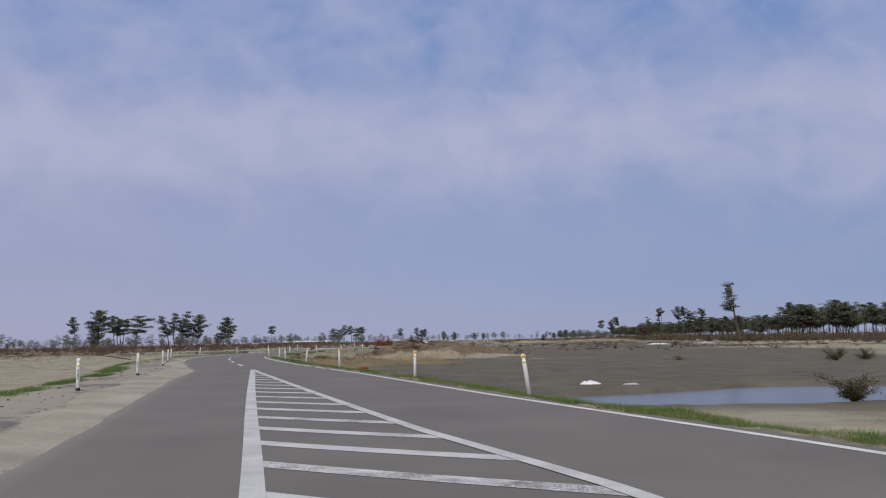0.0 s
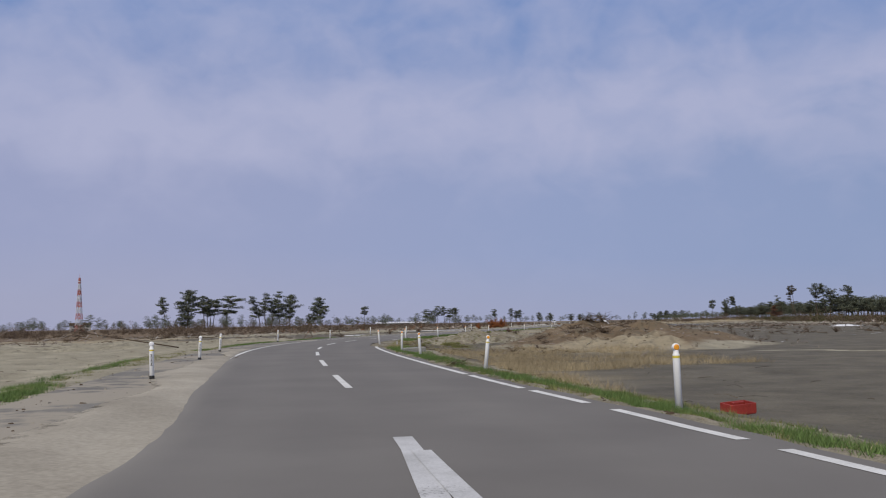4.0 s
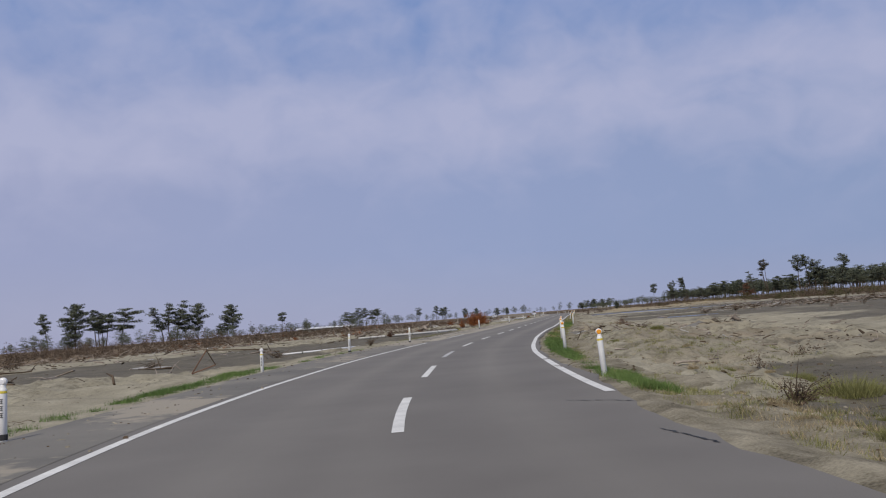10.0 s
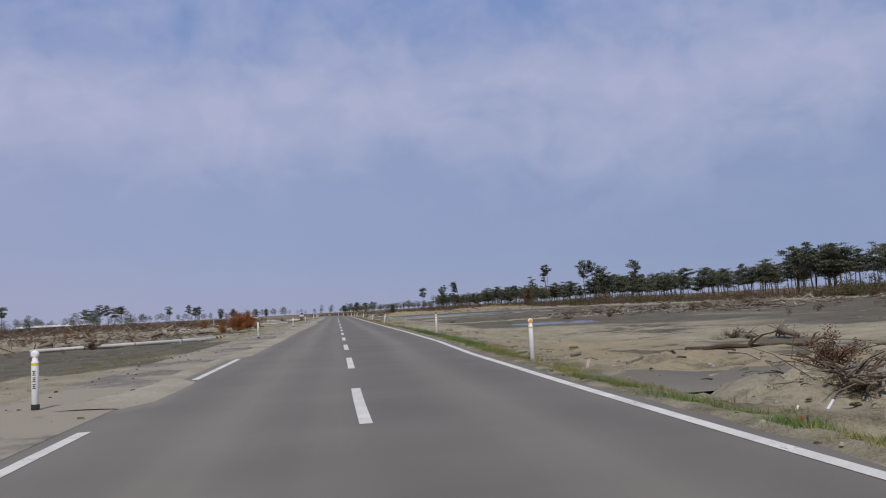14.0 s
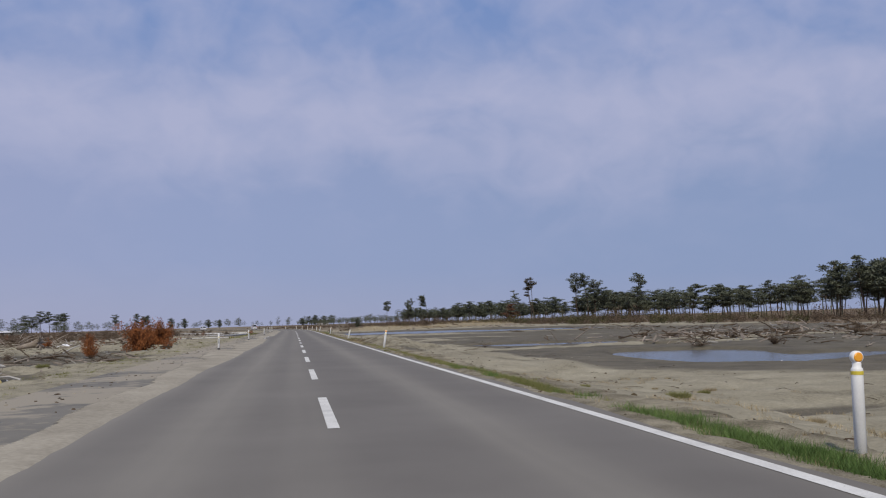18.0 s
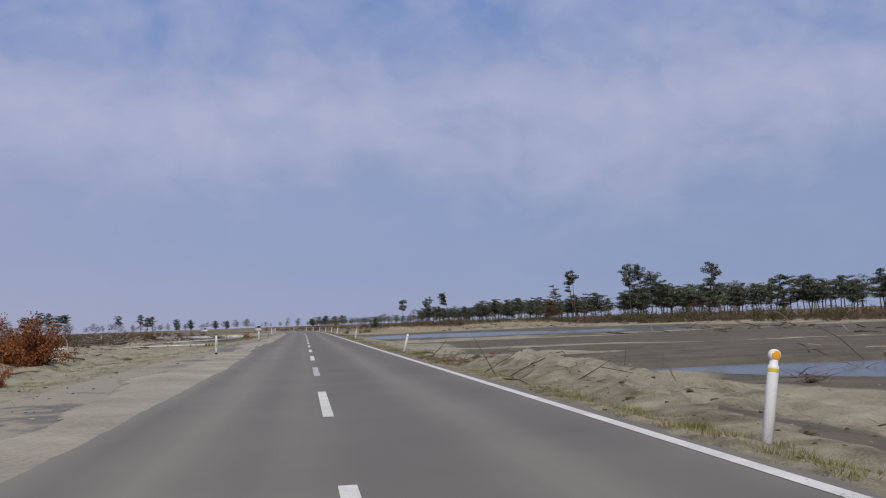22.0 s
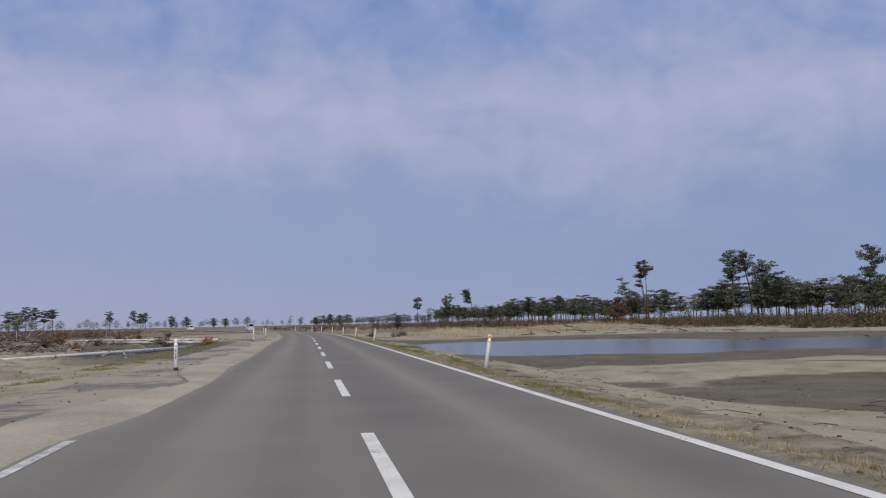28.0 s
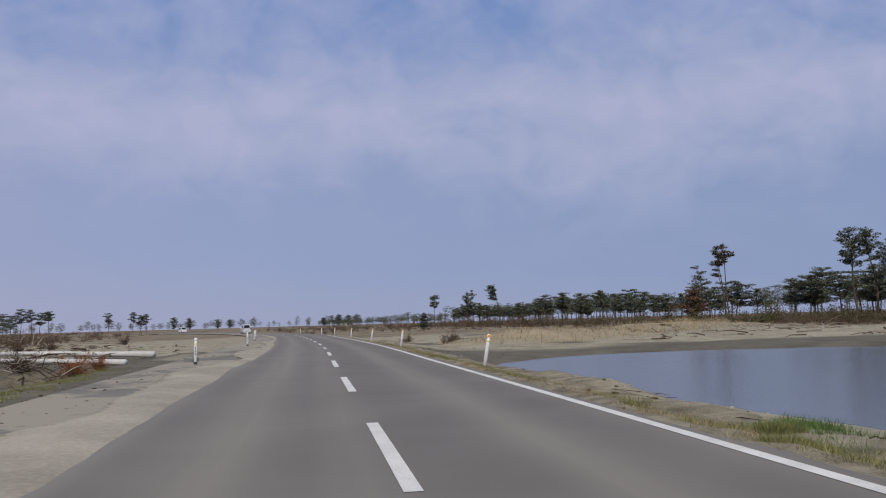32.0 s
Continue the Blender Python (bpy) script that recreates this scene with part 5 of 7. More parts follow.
# driftwood and wreckage
def rag(x, y, size, mat, label, seed, name="sheeting"):
    """A crumpled sheet lying on the ground."""
    rng = np.random.RandomState(seed)
    n = 9
    g = Geo()
    base = land_z(x, y)
    for i in range(n):
        for j in range(n):
            u, v = (i / (n - 1) - 0.5), (j / (n - 1) - 0.5)
            r = max(0, 1 - 2 * math.hypot(u, v))
            g.v.append((x + size[0] * u * (1 + 0.2 * rng.rand()), y + size[1] * v * (1 + 0.2 * rng.rand()), base - 0.02 + size[2] * r * rng.uniform(0.5, 1.3)))
    g.f += [(i * n + j, (i + 1) * n + j, (i + 1) * n + j + 1, i * n + j + 1) for i in range(n - 1) for j in range(n - 1)]
    return tagged(part(name, g, mat, smooth=True), label, name.replace("_", " "), "scattered sheets")


def log(x, y, length, radius, turn, mat, label, seed, name="driftwood_log", tilt=0.0, dz=0.0, branches=2):
    rng = random.Random(seed)
    g = Geo()
    n = 6
    pts = [(-length / 2 + length * i / n, rng.uniform(-.04, .04) * length, rng.uniform(-0.2, 0.5) * radius) for i in range(n + 1)]
    g.tube(pts, [radius * (1 - 0.5 * i / n) * rng.uniform(0.85, 1.1) for i in range(n + 1)], 7)
    h = holder(name, pose(x, y, land_z(x, y) + radius * 0.6 + dz, 0, tilt, turn), label, "driftwood", "driftwood on the flats")
    part("trunk", g, mat, h, smooth=True)
    for k in range(branches):
        b = Vector(pts[rng.randrange(2, n + 1)])
        tip = b + Vector((rng.uniform(0.1, 0.5), rng.uniform(-0.5, 0.5), rng.uniform(0.05, 0.6))) * length * 0.4
        g = Geo()
        g.tube([b, b.lerp(tip, 0.5) + Vector((0, 0, 0.03 * length)), tip], [radius * 0.45, radius * 0.3, radius * 0.1], 5)
        part("branch", g, mat, h)
    return h


def fits(x, y, margin=1.2):
    d = float(lateral([x], [y])[0][0])
    return d > right_line(y) + 0.4 + margin or d < -6.3 - margin


rng = random.Random(8)
n = 0
for x0, x1, y0, y1, count, lo, hi in ((-66, -40, 120, 215, 18, 1.2, 4.5), (-70, -30, 215, 300, 30, 1.5, 5.0), (-75, -22, 300, 420, 44, 2.0, 7.0), (-8, 12, 98, 140, 5, 0.4, 1.2),
                                      (2, 30, 200, 262, 8, 0.6, 2.0), (10, 60, 370, 420, 18, 1.2, 4.0), (15, 75, 150, 260, 26, 2.0, 6.0), (-19, -8, 122, 160, 20, 0.4, 1.6)):
    for _ in range(count):
        x, y = rng.uniform(x0, x1), rng.uniform(y0, y1)
        if not fits(x, y):
            continue
        n += 1
        dark = rng.random() < 0.45
        ln = rng.uniform(lo, hi)
        log(x, y, ln, ln * rng.uniform(0.009, 0.02) + 0.015, rng.uniform(0, 180), "dark_twig" if dark else "twig",
            "dark wet driftwood log on the mud" if dark else "pale grey driftwood log lying on sand", 200 + n)


def root_stump(x, y, size, seed, label="upturned grey tree stump with spreading roots"):
    rng = random.Random(seed)
    h = holder("tree_stump", pose(x, y, land_z(x, y), 0, 0, rng.uniform(0, 360)), label, "tree stump", "upturned stumps")
    g = Geo()
    g.tube([(-size * 0.9, 0, size * 0.25), (0, 0, size * 0.42), (size * 0.35, 0, size * 0.5)], [size * 0.13, size * 0.2, size * 0.32], 8)
    part("trunk", g, "twig", h, smooth=True)
    for k in range(11):
        a = 2 * math.pi * k / 11 + rng.uniform(-.2, .2)
        l = size * rng.uniform(0.5, 0.95)
        c = Vector((size * 0.32, 0, size * 0.5))
        tip = c + Vector((size * rng.uniform(0.0, 0.4), math.cos(a) * l, math.sin(a) * l * 0.8))
        tip.z = max(tip.z, 0.02)
        g = Geo()
        g.tube([c, c.lerp(tip, 0.55) + Vector((0.1 * size, 0, 0.03)), tip], [size * 0.09, size * 0.055, size * 0.015], 5)
        part("root", g, "twig", h)
    return h


for i, (x, y, s) in enumerate(((-33.0, 230.0, 1.7), (-36.0, 231.0, 1.3), (-35.9, 257.9, 1.2), (-44.0, 250.0, 1.5), (-39.0, 205.0, 1.2), (-30.0, 285.0, 1.0), (-42.0, 310.0, 1.4), (-50.0, 345.0, 1.5), (-34.0, 395.0, 1.4), (52.0, 225.0, 1.5), (45.0, 245.0, 1.3), (60.0, 260.0, 1.6), (26.0, 375.0, 1.0))):
    root_stump(x, y, 0.62 * s, 400 + i)


def brush_pile(x, y, size, count, seed, label):
    """A tangle of thin bare branches."""
    rng = random.Random(seed)
    h = holder("brush_pile", pose(x, y, land_z(x, y)), label, "brush pile", "heaps of wreckage")
    for k in range(count):
        a = rng.uniform(0, 2 * math.pi)
        b = Vector((rng.gauss(0, 0.35), rng.gauss(0, 0.35), rng.uniform(0.0, 0.35))) * size
        l = size * rng.uniform(0.5, 1.5)
        tip = b + Vector((math.cos(a) * l, math.sin(a) * l, rng.uniform(-0.15, 0.55) * l))
        tip.z = max(tip.z, 0.03)
        mid = b.lerp(tip, 0.5) + Vector((0, 0, 0.08 * l))
        g = Geo()
        r = size * rng.uniform(0.008, 0.028)
        g.tube([b, mid, tip], [r, r * 0.7, r * 0.25], 5)
        part("branch", g, "dark_twig" if rng.random() < 0.75 else "twig", h)
    w, l = shrub_geo(rng, size * 0.8, 6, 30, 6, 0.04, 0.1)
    for part_geo in (w, l):
        part_geo.v = [(v[0] * 1.15, v[1], v[2] * 0.5) for v in part_geo.v]
    part("brushwood", w, "dark_twig", h)
    part("dead_leaves", l, "scrub_leaves", h)
    return h


brush_pile(-17.6, 148.0, 0.75, 60, 500, "heap of bare brown branches on a sand bank")
brush_pile(-15.4, 149.4, 0.65, 50, 501, "tangle of dark branches on a sand bank")
brush_pile(-19.0, 144.0, 0.6, 12, 502, "small tangle of twigs at the verge")
brush_pile(-9.0, 106.4, 0.42, 26, 512, "brown wrack and branches on a sand mound")
brush_pile(-7.2, 111.0, 0.5, 26, 513, "brown wrack and branches on a sand mound")
brush_pile(-10.6, 112.5, 0.4, 22, 514, "brown wrack and branches on a sand mound")
brush_pile(-5.0, 113.5, 0.5, 22, 515, "brown wrack and branches on a sand mound")
brush_pile(-12.0, 99.0, 0.4, 20, 516, "dark twigs at the foot of a sand mound")
for i, (x, y, s) in enumerate(((-9.0, 116.0, 0.8), (-8.7, 108.8, 0.9), (-7.6, 110.4, 0.8), (-6.5, 111.0, 0.9), (-6.7, 104.6, 0.9), (-8.0, 106.5, 0.7), (-5.4, 107.5, 0.9), (-11.0, 104.0, 0.5), (-12.6, 100.4, 0.5), (-10.6, 101.6, 0.5), (-12.4, 95.4, 0.45))):
    brush_pile(x, y, s, 30, 570 + i, "brown wrack and branches on a sand mound")
rb = random.Random(91)
for i in range(26):
    y = rb.uniform(200, 292) if i < 13 else rb.uniform(318, 400)
    x = on_road(arc_at(y), -rb.uniform(9.5, 24.0))[0]
    brush_pile(x, y, rb.uniform(0.35, 0.8), 16, 590 + i, "low heap of brown brush and driftwood")
root_stump(-34.2, 252.4, 1.25, 431, "large pale upturned stump with tangled roots")
brush_pile(-33.0, 252.8, 0.9, 26, 620, "tangle of pale broken branches on sand")
brush_pile(-36.6, 149.6, 0.7, 36, 503, "tangle of dark branches on grey mud")
brush_pile(-45.0, 152.0, 0.8, 26, 504, "tangle of branches on grey mud")
brush_pile(-38.0, 268.0, 1.6, 34, 505, "heap of driftwood and brush on sand")
brush_pile(-48.0, 280.0, 1.8, 34, 506, "heap of driftwood and brush on sand")
brush_pile(4.0, 240.0, 0.9, 24, 507, "dark branches lying in shallow water")
brush_pile(-12.4, 68.4, 0.42, 26, 508, "pale tangle of dry roots at the road edge")
brush_pile(-22.6, 117.5, 0.35, 14, 509, "clump of dry roots at the road edge")
brush_pile(6.0, 222.0, 1.0, 24, 510, "bare bush standing at the water's edge")
brush_pile(-22.6, 76.9, 0.30, 40, 511, "dark clump of roots on the side path")

log(-9.75, 251.7, 0.9, 0.03, 10, "twig", "pale grey stick lying on the verge", 561, branches=1)
brush_pile(-7.4, 256.4, 0.35, 14, 621, "thin dark branches lying on mud")
bush(-20.3, 109.2, 0.62, "scrub_leaves", "bare brown shrub at the road edge", 128, 3, 24)
log(-8.7, 165.4, 4.3, 0.12, -14, "dark_twig", "thick twisted dark driftwood trunk on sand", 560, branches=4)
root_stump(-4.3, 169.8, 0.75, 430)
brush_pile(-5.7, 170.3, 0.55, 22, 517, "dark tangle of roots and branches on sand")
brush_pile(-3.0, 234.2, 0.6, 18, 518, "dark branches lying at the water's edge")
brush_pile(15.0, 78.0, 0.8, 16, 519, "low reddish heap of dead brush on mud")
for i, (x, y, s) in enumerate(((12.0, 232.0, 1.5), (16.0, 234.0, 1.2), (30.0, 237.0, 1.8), (36.0, 240.0, 1.5), (26.0, 241.0, 1.2))):
    brush_pile(x, y, s, 26, 520 + i, "heap of pale driftwood and dead brush on mud")
for i, (x, y, s) in enumerate(((-12.6, 340.2, 0.9), (-15.4, 350.0, 1.0), (-21.5, 356.0, 1.1), (-19.5, 362.0, 0.9), (-26.0, 366.0, 1.3), (-31.0, 358.0, 1.2), (-28.0, 340.0, 1.0), (-34.0, 372.0, 1.4))):
    brush_pile(x, y, s, 24, 530 + i, "dark brown brushwood caught beside a ditch")


# olive tussocks on the right bank
def tussock_mesh(seed, blades, height, width):
    rng = random.Random(seed)
    g = Geo()
    for _ in range(blades):
        a, r = rng.uniform(0, 6.28), width * math.sqrt(rng.random())
        x, y = r * math.cos(a), r * math.sin(a)
        h = height * rng.uniform(0.4, 1.1) * (1 - 0.6 * (r / width) ** 2)
        u, l = a + rng.gauss(0, 0.9), h * rng.uniform(0.2, 1.0)
        w, t = 0.004, rng.uniform(0, 6.28)
        cx, cy, lx, ly = math.cos(t) * w, math.sin(t) * w, math.cos(u) * l, math.sin(u) * l
        g.add([(x - cx, y - cy, -0.03), (x + cx, y + cy, -0.03), (x + lx, y + ly, h)], [(0, 1, 2)])
    return g.mesh("tussock")


TUSSOCKS = {"olive_grass": [tussock_mesh(k, 1500, 0.30, 0.38) for k in range(3)], "straw": [tussock_mesh(k + 5, 700, 0.24, 0.25) for k in range(2)]}
rng = random.Random(31)
for x, y, s, mat in [(-17.9, 133.9, 1.3, "olive_grass"), (-18.6, 119.4, 1.0, "olive_grass"), (-18.2, 115.3, 1.2, "olive_grass"), (-18.9, 115.9, 0.8, "olive_grass"), (-18.0, 113.4, 0.7, "olive_grass"), (-19.8, 110.4, 0.8, "olive_grass"), (-17.2, 134.8, 1.0, "olive_grass"), (-18.4, 132.2, 0.8, "olive_grass"),
                     (-17.6, 142.5, 0.9, "olive_grass"), (-16.8, 143.4, 0.7, "straw"), (-18.9, 121.0, 0.7, "straw"), (-20.6, 108.8, 0.7, "straw"), (-20.9, 107.0, 0.8, "straw"), (-20.6, 105.6, 0.8, "olive_grass"), (-19.6, 104.0, 0.8, "straw"), (-18.2, 108.5, 0.8, "olive_grass"), (-26.9, 215.2, 1.1, "olive_grass"), (-27.8, 214.6, 0.9, "olive_grass"),
                     (-27.1, 239.0, 0.9, "straw"), (-21.5, 262.0, 0.8, "olive_grass"), (-23.0, 246.5, 0.9, "straw"), (-22.2, 270.0, 0.8, "olive_grass"), (-11.3, 234.2, 0.9, "olive_grass"), (-12.1, 228.6, 0.7, "straw"), (-8.9, 251.9, 1.5, "olive_grass"), (-9.3, 250.8, 1.1, "olive_grass"), (-8.2, 253.6, 0.9, "olive_grass"), (-9.5, 255.0, 1.0, "olive_grass"), (-9.7, 257.0, 0.9, "straw"), (-18.4, 112.3, 2.0, "olive_grass"), (-17.0, 109.6, 2.1, "olive_grass"), (-17.5, 110.3, 1.5, "olive_grass"), (-19.2, 113.6, 1.4, "straw"), (-19.3, 104.4, 1.1, "olive_grass"), (-2.6, 318.9, 0.9, "olive_grass"), (-12.3, 224.0, 0.9, "olive_grass"), (-12.6, 220.3, 0.8, "straw"), (-11.9, 226.4, 0.7, "straw"), (-14.0, 212.5, 0.6, "straw"), (-13.6, 215.8, 0.7, "olive_grass"), (-7.0, 272.6, 0.6, "olive_grass"), (-6.6, 277.9, 0.6, "straw"), (-5.6, 287.2, 0.7, "olive_grass"), (-4.5, 297.9, 0.6, "straw"), (-3.9, 303.4, 0.6, "olive_grass"), (-2.9, 309.6, 0.6, "straw"), (-1.2, 327.0, 0.6, "olive_grass"), (-1.9, 320.0, 1.1, "olive_grass"), (-3.3, 313.0, 0.6, "olive_grass"), (-4.9, 301.5, 0.6, "olive_grass")] + \
        [(*on_road(arc_at(yy), float(right_line(yy)) + rng.uniform(2.0, 6.0))[:2], rng.uniform(0.35, 0.8), rng.choice(["olive_grass", "straw"])) for yy in (rng.uniform(92, 200) for _ in range(36))]:
    ob = tagged(part("tussock", rng.choice(TUSSOCKS[mat]), mat), "yellow-green grass tussock on rough sand" if mat == "olive_grass" else "dry straw-coloured tussock on rough sand", "tussock", "tussocks on the flats")
    ob.matrix_world = pose(x, y, land_z(x, y), 0, 0, rng.uniform(0, 360)) @ Matrix.Diagonal((0.75 * s, 0.75 * s, 0.62 * s, 1))

# a bent steel rod sticking out of the sand
g = Geo()
rod = [(-6.1, 277.1, -0.1), (-6.13, 277.02, 0.1), (-6.17, 276.9, 0.19), (-6.24, 276.6, 0.2), (-6.36, 275.6, 0.1), (-6.5, 274.5, 0.0)]
g.tube([(x, y, z + land_z(x, y)) for x, y, z in rod], [0.011] * 6, 6)
tagged(part("steel_rod", g, "dark_twig"), "thin dark bent steel rod stuck in sand", "rod")

# dead branches lying on the sandy bank
for pts, r in (([(-11.2, 234.3, -0.1), (-11.35, 234.9, 0.45), (-11.5, 235.4, 0.92)], 0.012), ([(-11.75, 232.5, 0.06), (-11.6, 231.9, 0.10), (-11.6, 231.3, 0.05), (-11.55, 230.8, 0.02)], 0.018),
               ([(-11.2, 234.1, 0.0), (-10.4, 234.9, 0.10), (-9.2, 235.8, 0.16), (-9.35, 235.0, 0.12), (-9.4, 234.6, 0.0)], 0.014), ([(-10.9, 236.6, 0.02), (-10.0, 237.6, 0.14), (-8.8, 238.4, 0.05)], 0.012),
               ([(-9.9, 239.8, 0.0), (-9.0, 240.6, 0.10), (-7.7, 240.9, 0.18)], 0.012), ([(-8.6, 233.2, -0.05), (-8.55, 233.2, 0.35)], 0.008), ([(-10.6, 231.2, 0.03), (-9.8, 231.9, 0.08), (-9.0, 232.0, 0.02)], 0.012),
               ([(-9.4, 246.3, 0.0), (-9.2, 246.6, 0.35)], 0.012), ([(-10.4, 241.2, 0.02), (-9.5, 241.9, 0.12), (-8.9, 242.8, 0.06)], 0.014), ([(-4.6, 300.2, 0.03), (-4.4, 300.6, 0.05), (-4.1, 300.7, 0.03)], 0.016)):
    g = Geo()
    up = [(x, y, z + land_z(x, y)) for x, y, z in pts]
    g.tube(up, [r * (1 - 0.6 * i / (len(up) - 1)) for i in range(len(up))], 6)
    if len(up) > 2:
        mid = Vector(up[1])
        g.tube([mid, mid + Vector((0.22, 0.18, 0.06)), mid + Vector((0.40, 0.22, 0.16))], [r * 0.6, r * 0.45, r * 0.2], 5)
    tagged(part("branch", g, "dark_twig"), "dead bare branch lying on the sandy verge", "branch", "sticks on the verge")
# low wrack on the ruined plain
rw = random.Random(77)
scatter("scrub", [(rw.uniform(-78, -26), rw.uniform(300, 480)) for _ in range(700)], 0.95, "scrub_leaves", "brown wrack and dead brush on the plain", 3, 44)
scatter("scrub", [(rw.uniform(-75, -30), rw.uniform(212, 300)) for _ in range(240)], 0.6, "scrub_leaves", "brown wrack and dead brush on the plain", 3, 45)

# litter by the brush heap
for a, b, r, mat, label in (((-19.6, 146.0, 0.04), (-19.2, 146.4, 0.12), 0.016, "white_paint", "short white plastic pipe elbow in sand"), ((-19.3, 147.0, 0.0), (-19.25, 147.0, 0.09), 0.02, "white_paint", "upright white plastic pipe stub in sand"), ((-20.5, 145.0, -0.05), (-20.5, 145.0, 0.22), 0.012, "dark_twig", "short dark stake in sand")):
    g = Geo()
    g.tube([a, b], [r, r], 8)
    zb = land_z(a[0], a[1])
    g.v = [(v[0], v[1], v[2] + zb) for v in g.v]
    tagged(part("pipe_stub" if mat != "dark_twig" else "stake", g, mat), label, "litter", "litter on the verge")
rag(-20.1, 145.7, (0.34, 0.18, 0.08), "faded_red", "torn red plastic scrap in sand", 14, "plastic_scrap")
bush(-16.2, 150.6, 0.8, "dead_needles", "reddish-brown dead pine branch tops on sand", 123, 10, 22)
for i, (x, y, s) in enumerate(((-12.3, 341.2, 0.75), (-13.6, 339.6, 0.7), (-14.2, 343.0, 0.95), (-12.0, 344.5, 0.6), (-16.0, 352.0, 1.0), (-25.0, 352.0, 1.2), (-20.5, 334.5, 0.8), (-30.0, 330.0, 1.1), (-36.0, 345.0, 1.4), (-27.0, 372.0, 1.3), (-22.0, 383.0, 1.2))):
    bush(x, y, s, "scrub_leaves" if i % 3 else "rust_leaves", "brown dead bush leaning over a ditch", 140 + i, 9, 26)
bush(-34.8, 196.7, 0.75, "dead_needles", "low rust-brown dead bush on mud", 124, 14, 26)
bush(-36.2, 197.2, 0.6, "dead_needles", "low rust-brown dead bush on mud", 127, 12, 22)
bush(-32.0, 157.0, 0.6, "scrub_leaves", "low brown dead bush on sand", 125, 8, 20)

# single leaning sticks on the verge
rng = random.Random(9)
for x, y, l, lean, turn, mat in ((-10.2, 245.4, 1.05, 45, -20, "dark_twig"), (-9.5, 244.9, 0.5, 44, -20, "dark_twig"), (-9.7, 243.0, 0.68, 37, -20, "twig"), (-9.5, 247.6, 0.42, -14, 0, "twig"), (-11.0, 241.2, 0.9, 87, 0, "twig"),
                                 (-9.6, 251.4, 0.24, 42, 0, "twig"), (-9.2, 251.3, 0.22, -42, 0, "twig"), (-9.4, 243.8, 1.9, 86, -15, "dark_twig"), (-7.4, 243.0, 1.6, 86, 20, "dark_twig"), (-6.0, 228.0, 1.2, 84, 40, "dark_twig"), (-21.2, 142.3, 0.9, 52, 35, "dark_twig"),
                                 (-12.2, 232.0, 1.8, 86, 20, "dark_twig"), (-8.0, 226.0, 2.6, 86, 20, "dark_twig"), (-6.5, 247.0, 2.2, 86, 100, "twig"), (-14.2, 184.5, 1.6, 87, 20, "twig"), (-12.0, 158.0, 1.0, 10, 0, "dark_twig"), (-9.6, 229.0, 0.5, -30, 0, "twig"), (-14.0, 196.0, 1.1, 87, 60, "twig")):
    g = Geo()
    g.tube([(0, 0, -0.1), (0.03 * l, 0.05 * l, l * 0.5), (0.0, 0, l)], [0.015, 0.011, 0.005], 5)
    g.tube([(0.02 * l, 0.04 * l, l * 0.55), (0.12 * l, 0.02, l * 0.75)], [0.010, 0.004], 4)
    tagged(part("stick", g, mat), "thin bare stick standing in the sand", "stick", "sticks on the verge").matrix_world = pose(x, y, land_z(x, y), 0, lean, turn)


# clods of turf and mud on the verge
def clod_mesh(seed, rough):
    rng = random.Random(seed)
    bm = bmesh.new()
    bmesh.ops.create_icosphere(bm, subdivisions=3, radius=1.0)
    off = Vector((seed * 3.1, seed * 1.7, 0))
    for v in bm.verts:
        n = noise.noise(v.co * 1.3 + off) * 0.55 + noise.noise(v.co * 3.4 + off) * 0.35 + noise.noise(v.co * 8.0 + off) * rough * 1.6
        v.co *= 1 + n
        v.co.z = max(v.co.z, -0.35)
    me = bpy.data.meshes.new("turf_clod")
    bm.to_mesh(me)
    bm.free()
    return me


CLODS = [clod_mesh(k, 0.25) for k in range(5)]
rng = random.Random(77)
spots = [(-10.3 + rng.gauss(0, 0.28), rng.uniform(240.5, 245.6)) for _ in range(26)] + [(-10.3, 244.6), (-10.4, 242.9), (-9.9, 243.4), (-10.1, 241.9), (-10.3, 242.5), (-10.8, 240.2), (-10.2, 245.2), (-10.5, 243.8), (-9.8, 242.3), (-10.1, 244.0), (-9.6, 241.4), (-18.0, 139.6), (-18.6, 141.3), (-17.4, 138.2), (-17.9, 143.6)]
for y0, y1, n, wide in ((10, 62, 16, 1.2), (62, 110, 30, 1.8), (112, 150, 26, 2.4), (152, 200, 30, 1.4), (200, 262, 46, 2.2), (262, 330, 40, 1.2), (330, 380, 16, 1.2)):
    for _ in range(n):
        s = arc_at(rng.uniform(y0, y1))
        spots.append(on_road(s, float(right_line(np.interp(s, ARC, LINE[:, 1]))) + 0.75 + abs(rng.gauss(0, wide * 0.6)))[:2])
spots += [(-31.2, 112.0), (-31.6, 112.4)]
for i, (x, y) in enumerate(spots):
    big = i < 37
    r = rng.uniform(0.07, 0.14) if big else rng.uniform(0.02, 0.06)
    dark = big or rng.random() < 0.5
    me = CLODS[i % 5] if dark else CLODS[i % 5].copy()
    ob = tagged(part("turf_clod", me, "turf" if dark else "drift_sand"), "brown matted clod of turf on the verge" if dark else "pale lump of dried mud on the verge", "clod", "clods on the verge")
    ob.matrix_world = pose(x, y, land_z(x, y) + 0.2 * r + float(verge_lift(np.array([x]), np.array([y]), lateral([x], [y])[0])[0][0]), 0, 0, rng.uniform(0, 360)) @ Matrix.Diagonal((r * rng.uniform(1.0, 1.7), r, r * rng.uniform(0.45, 0.75), 1))


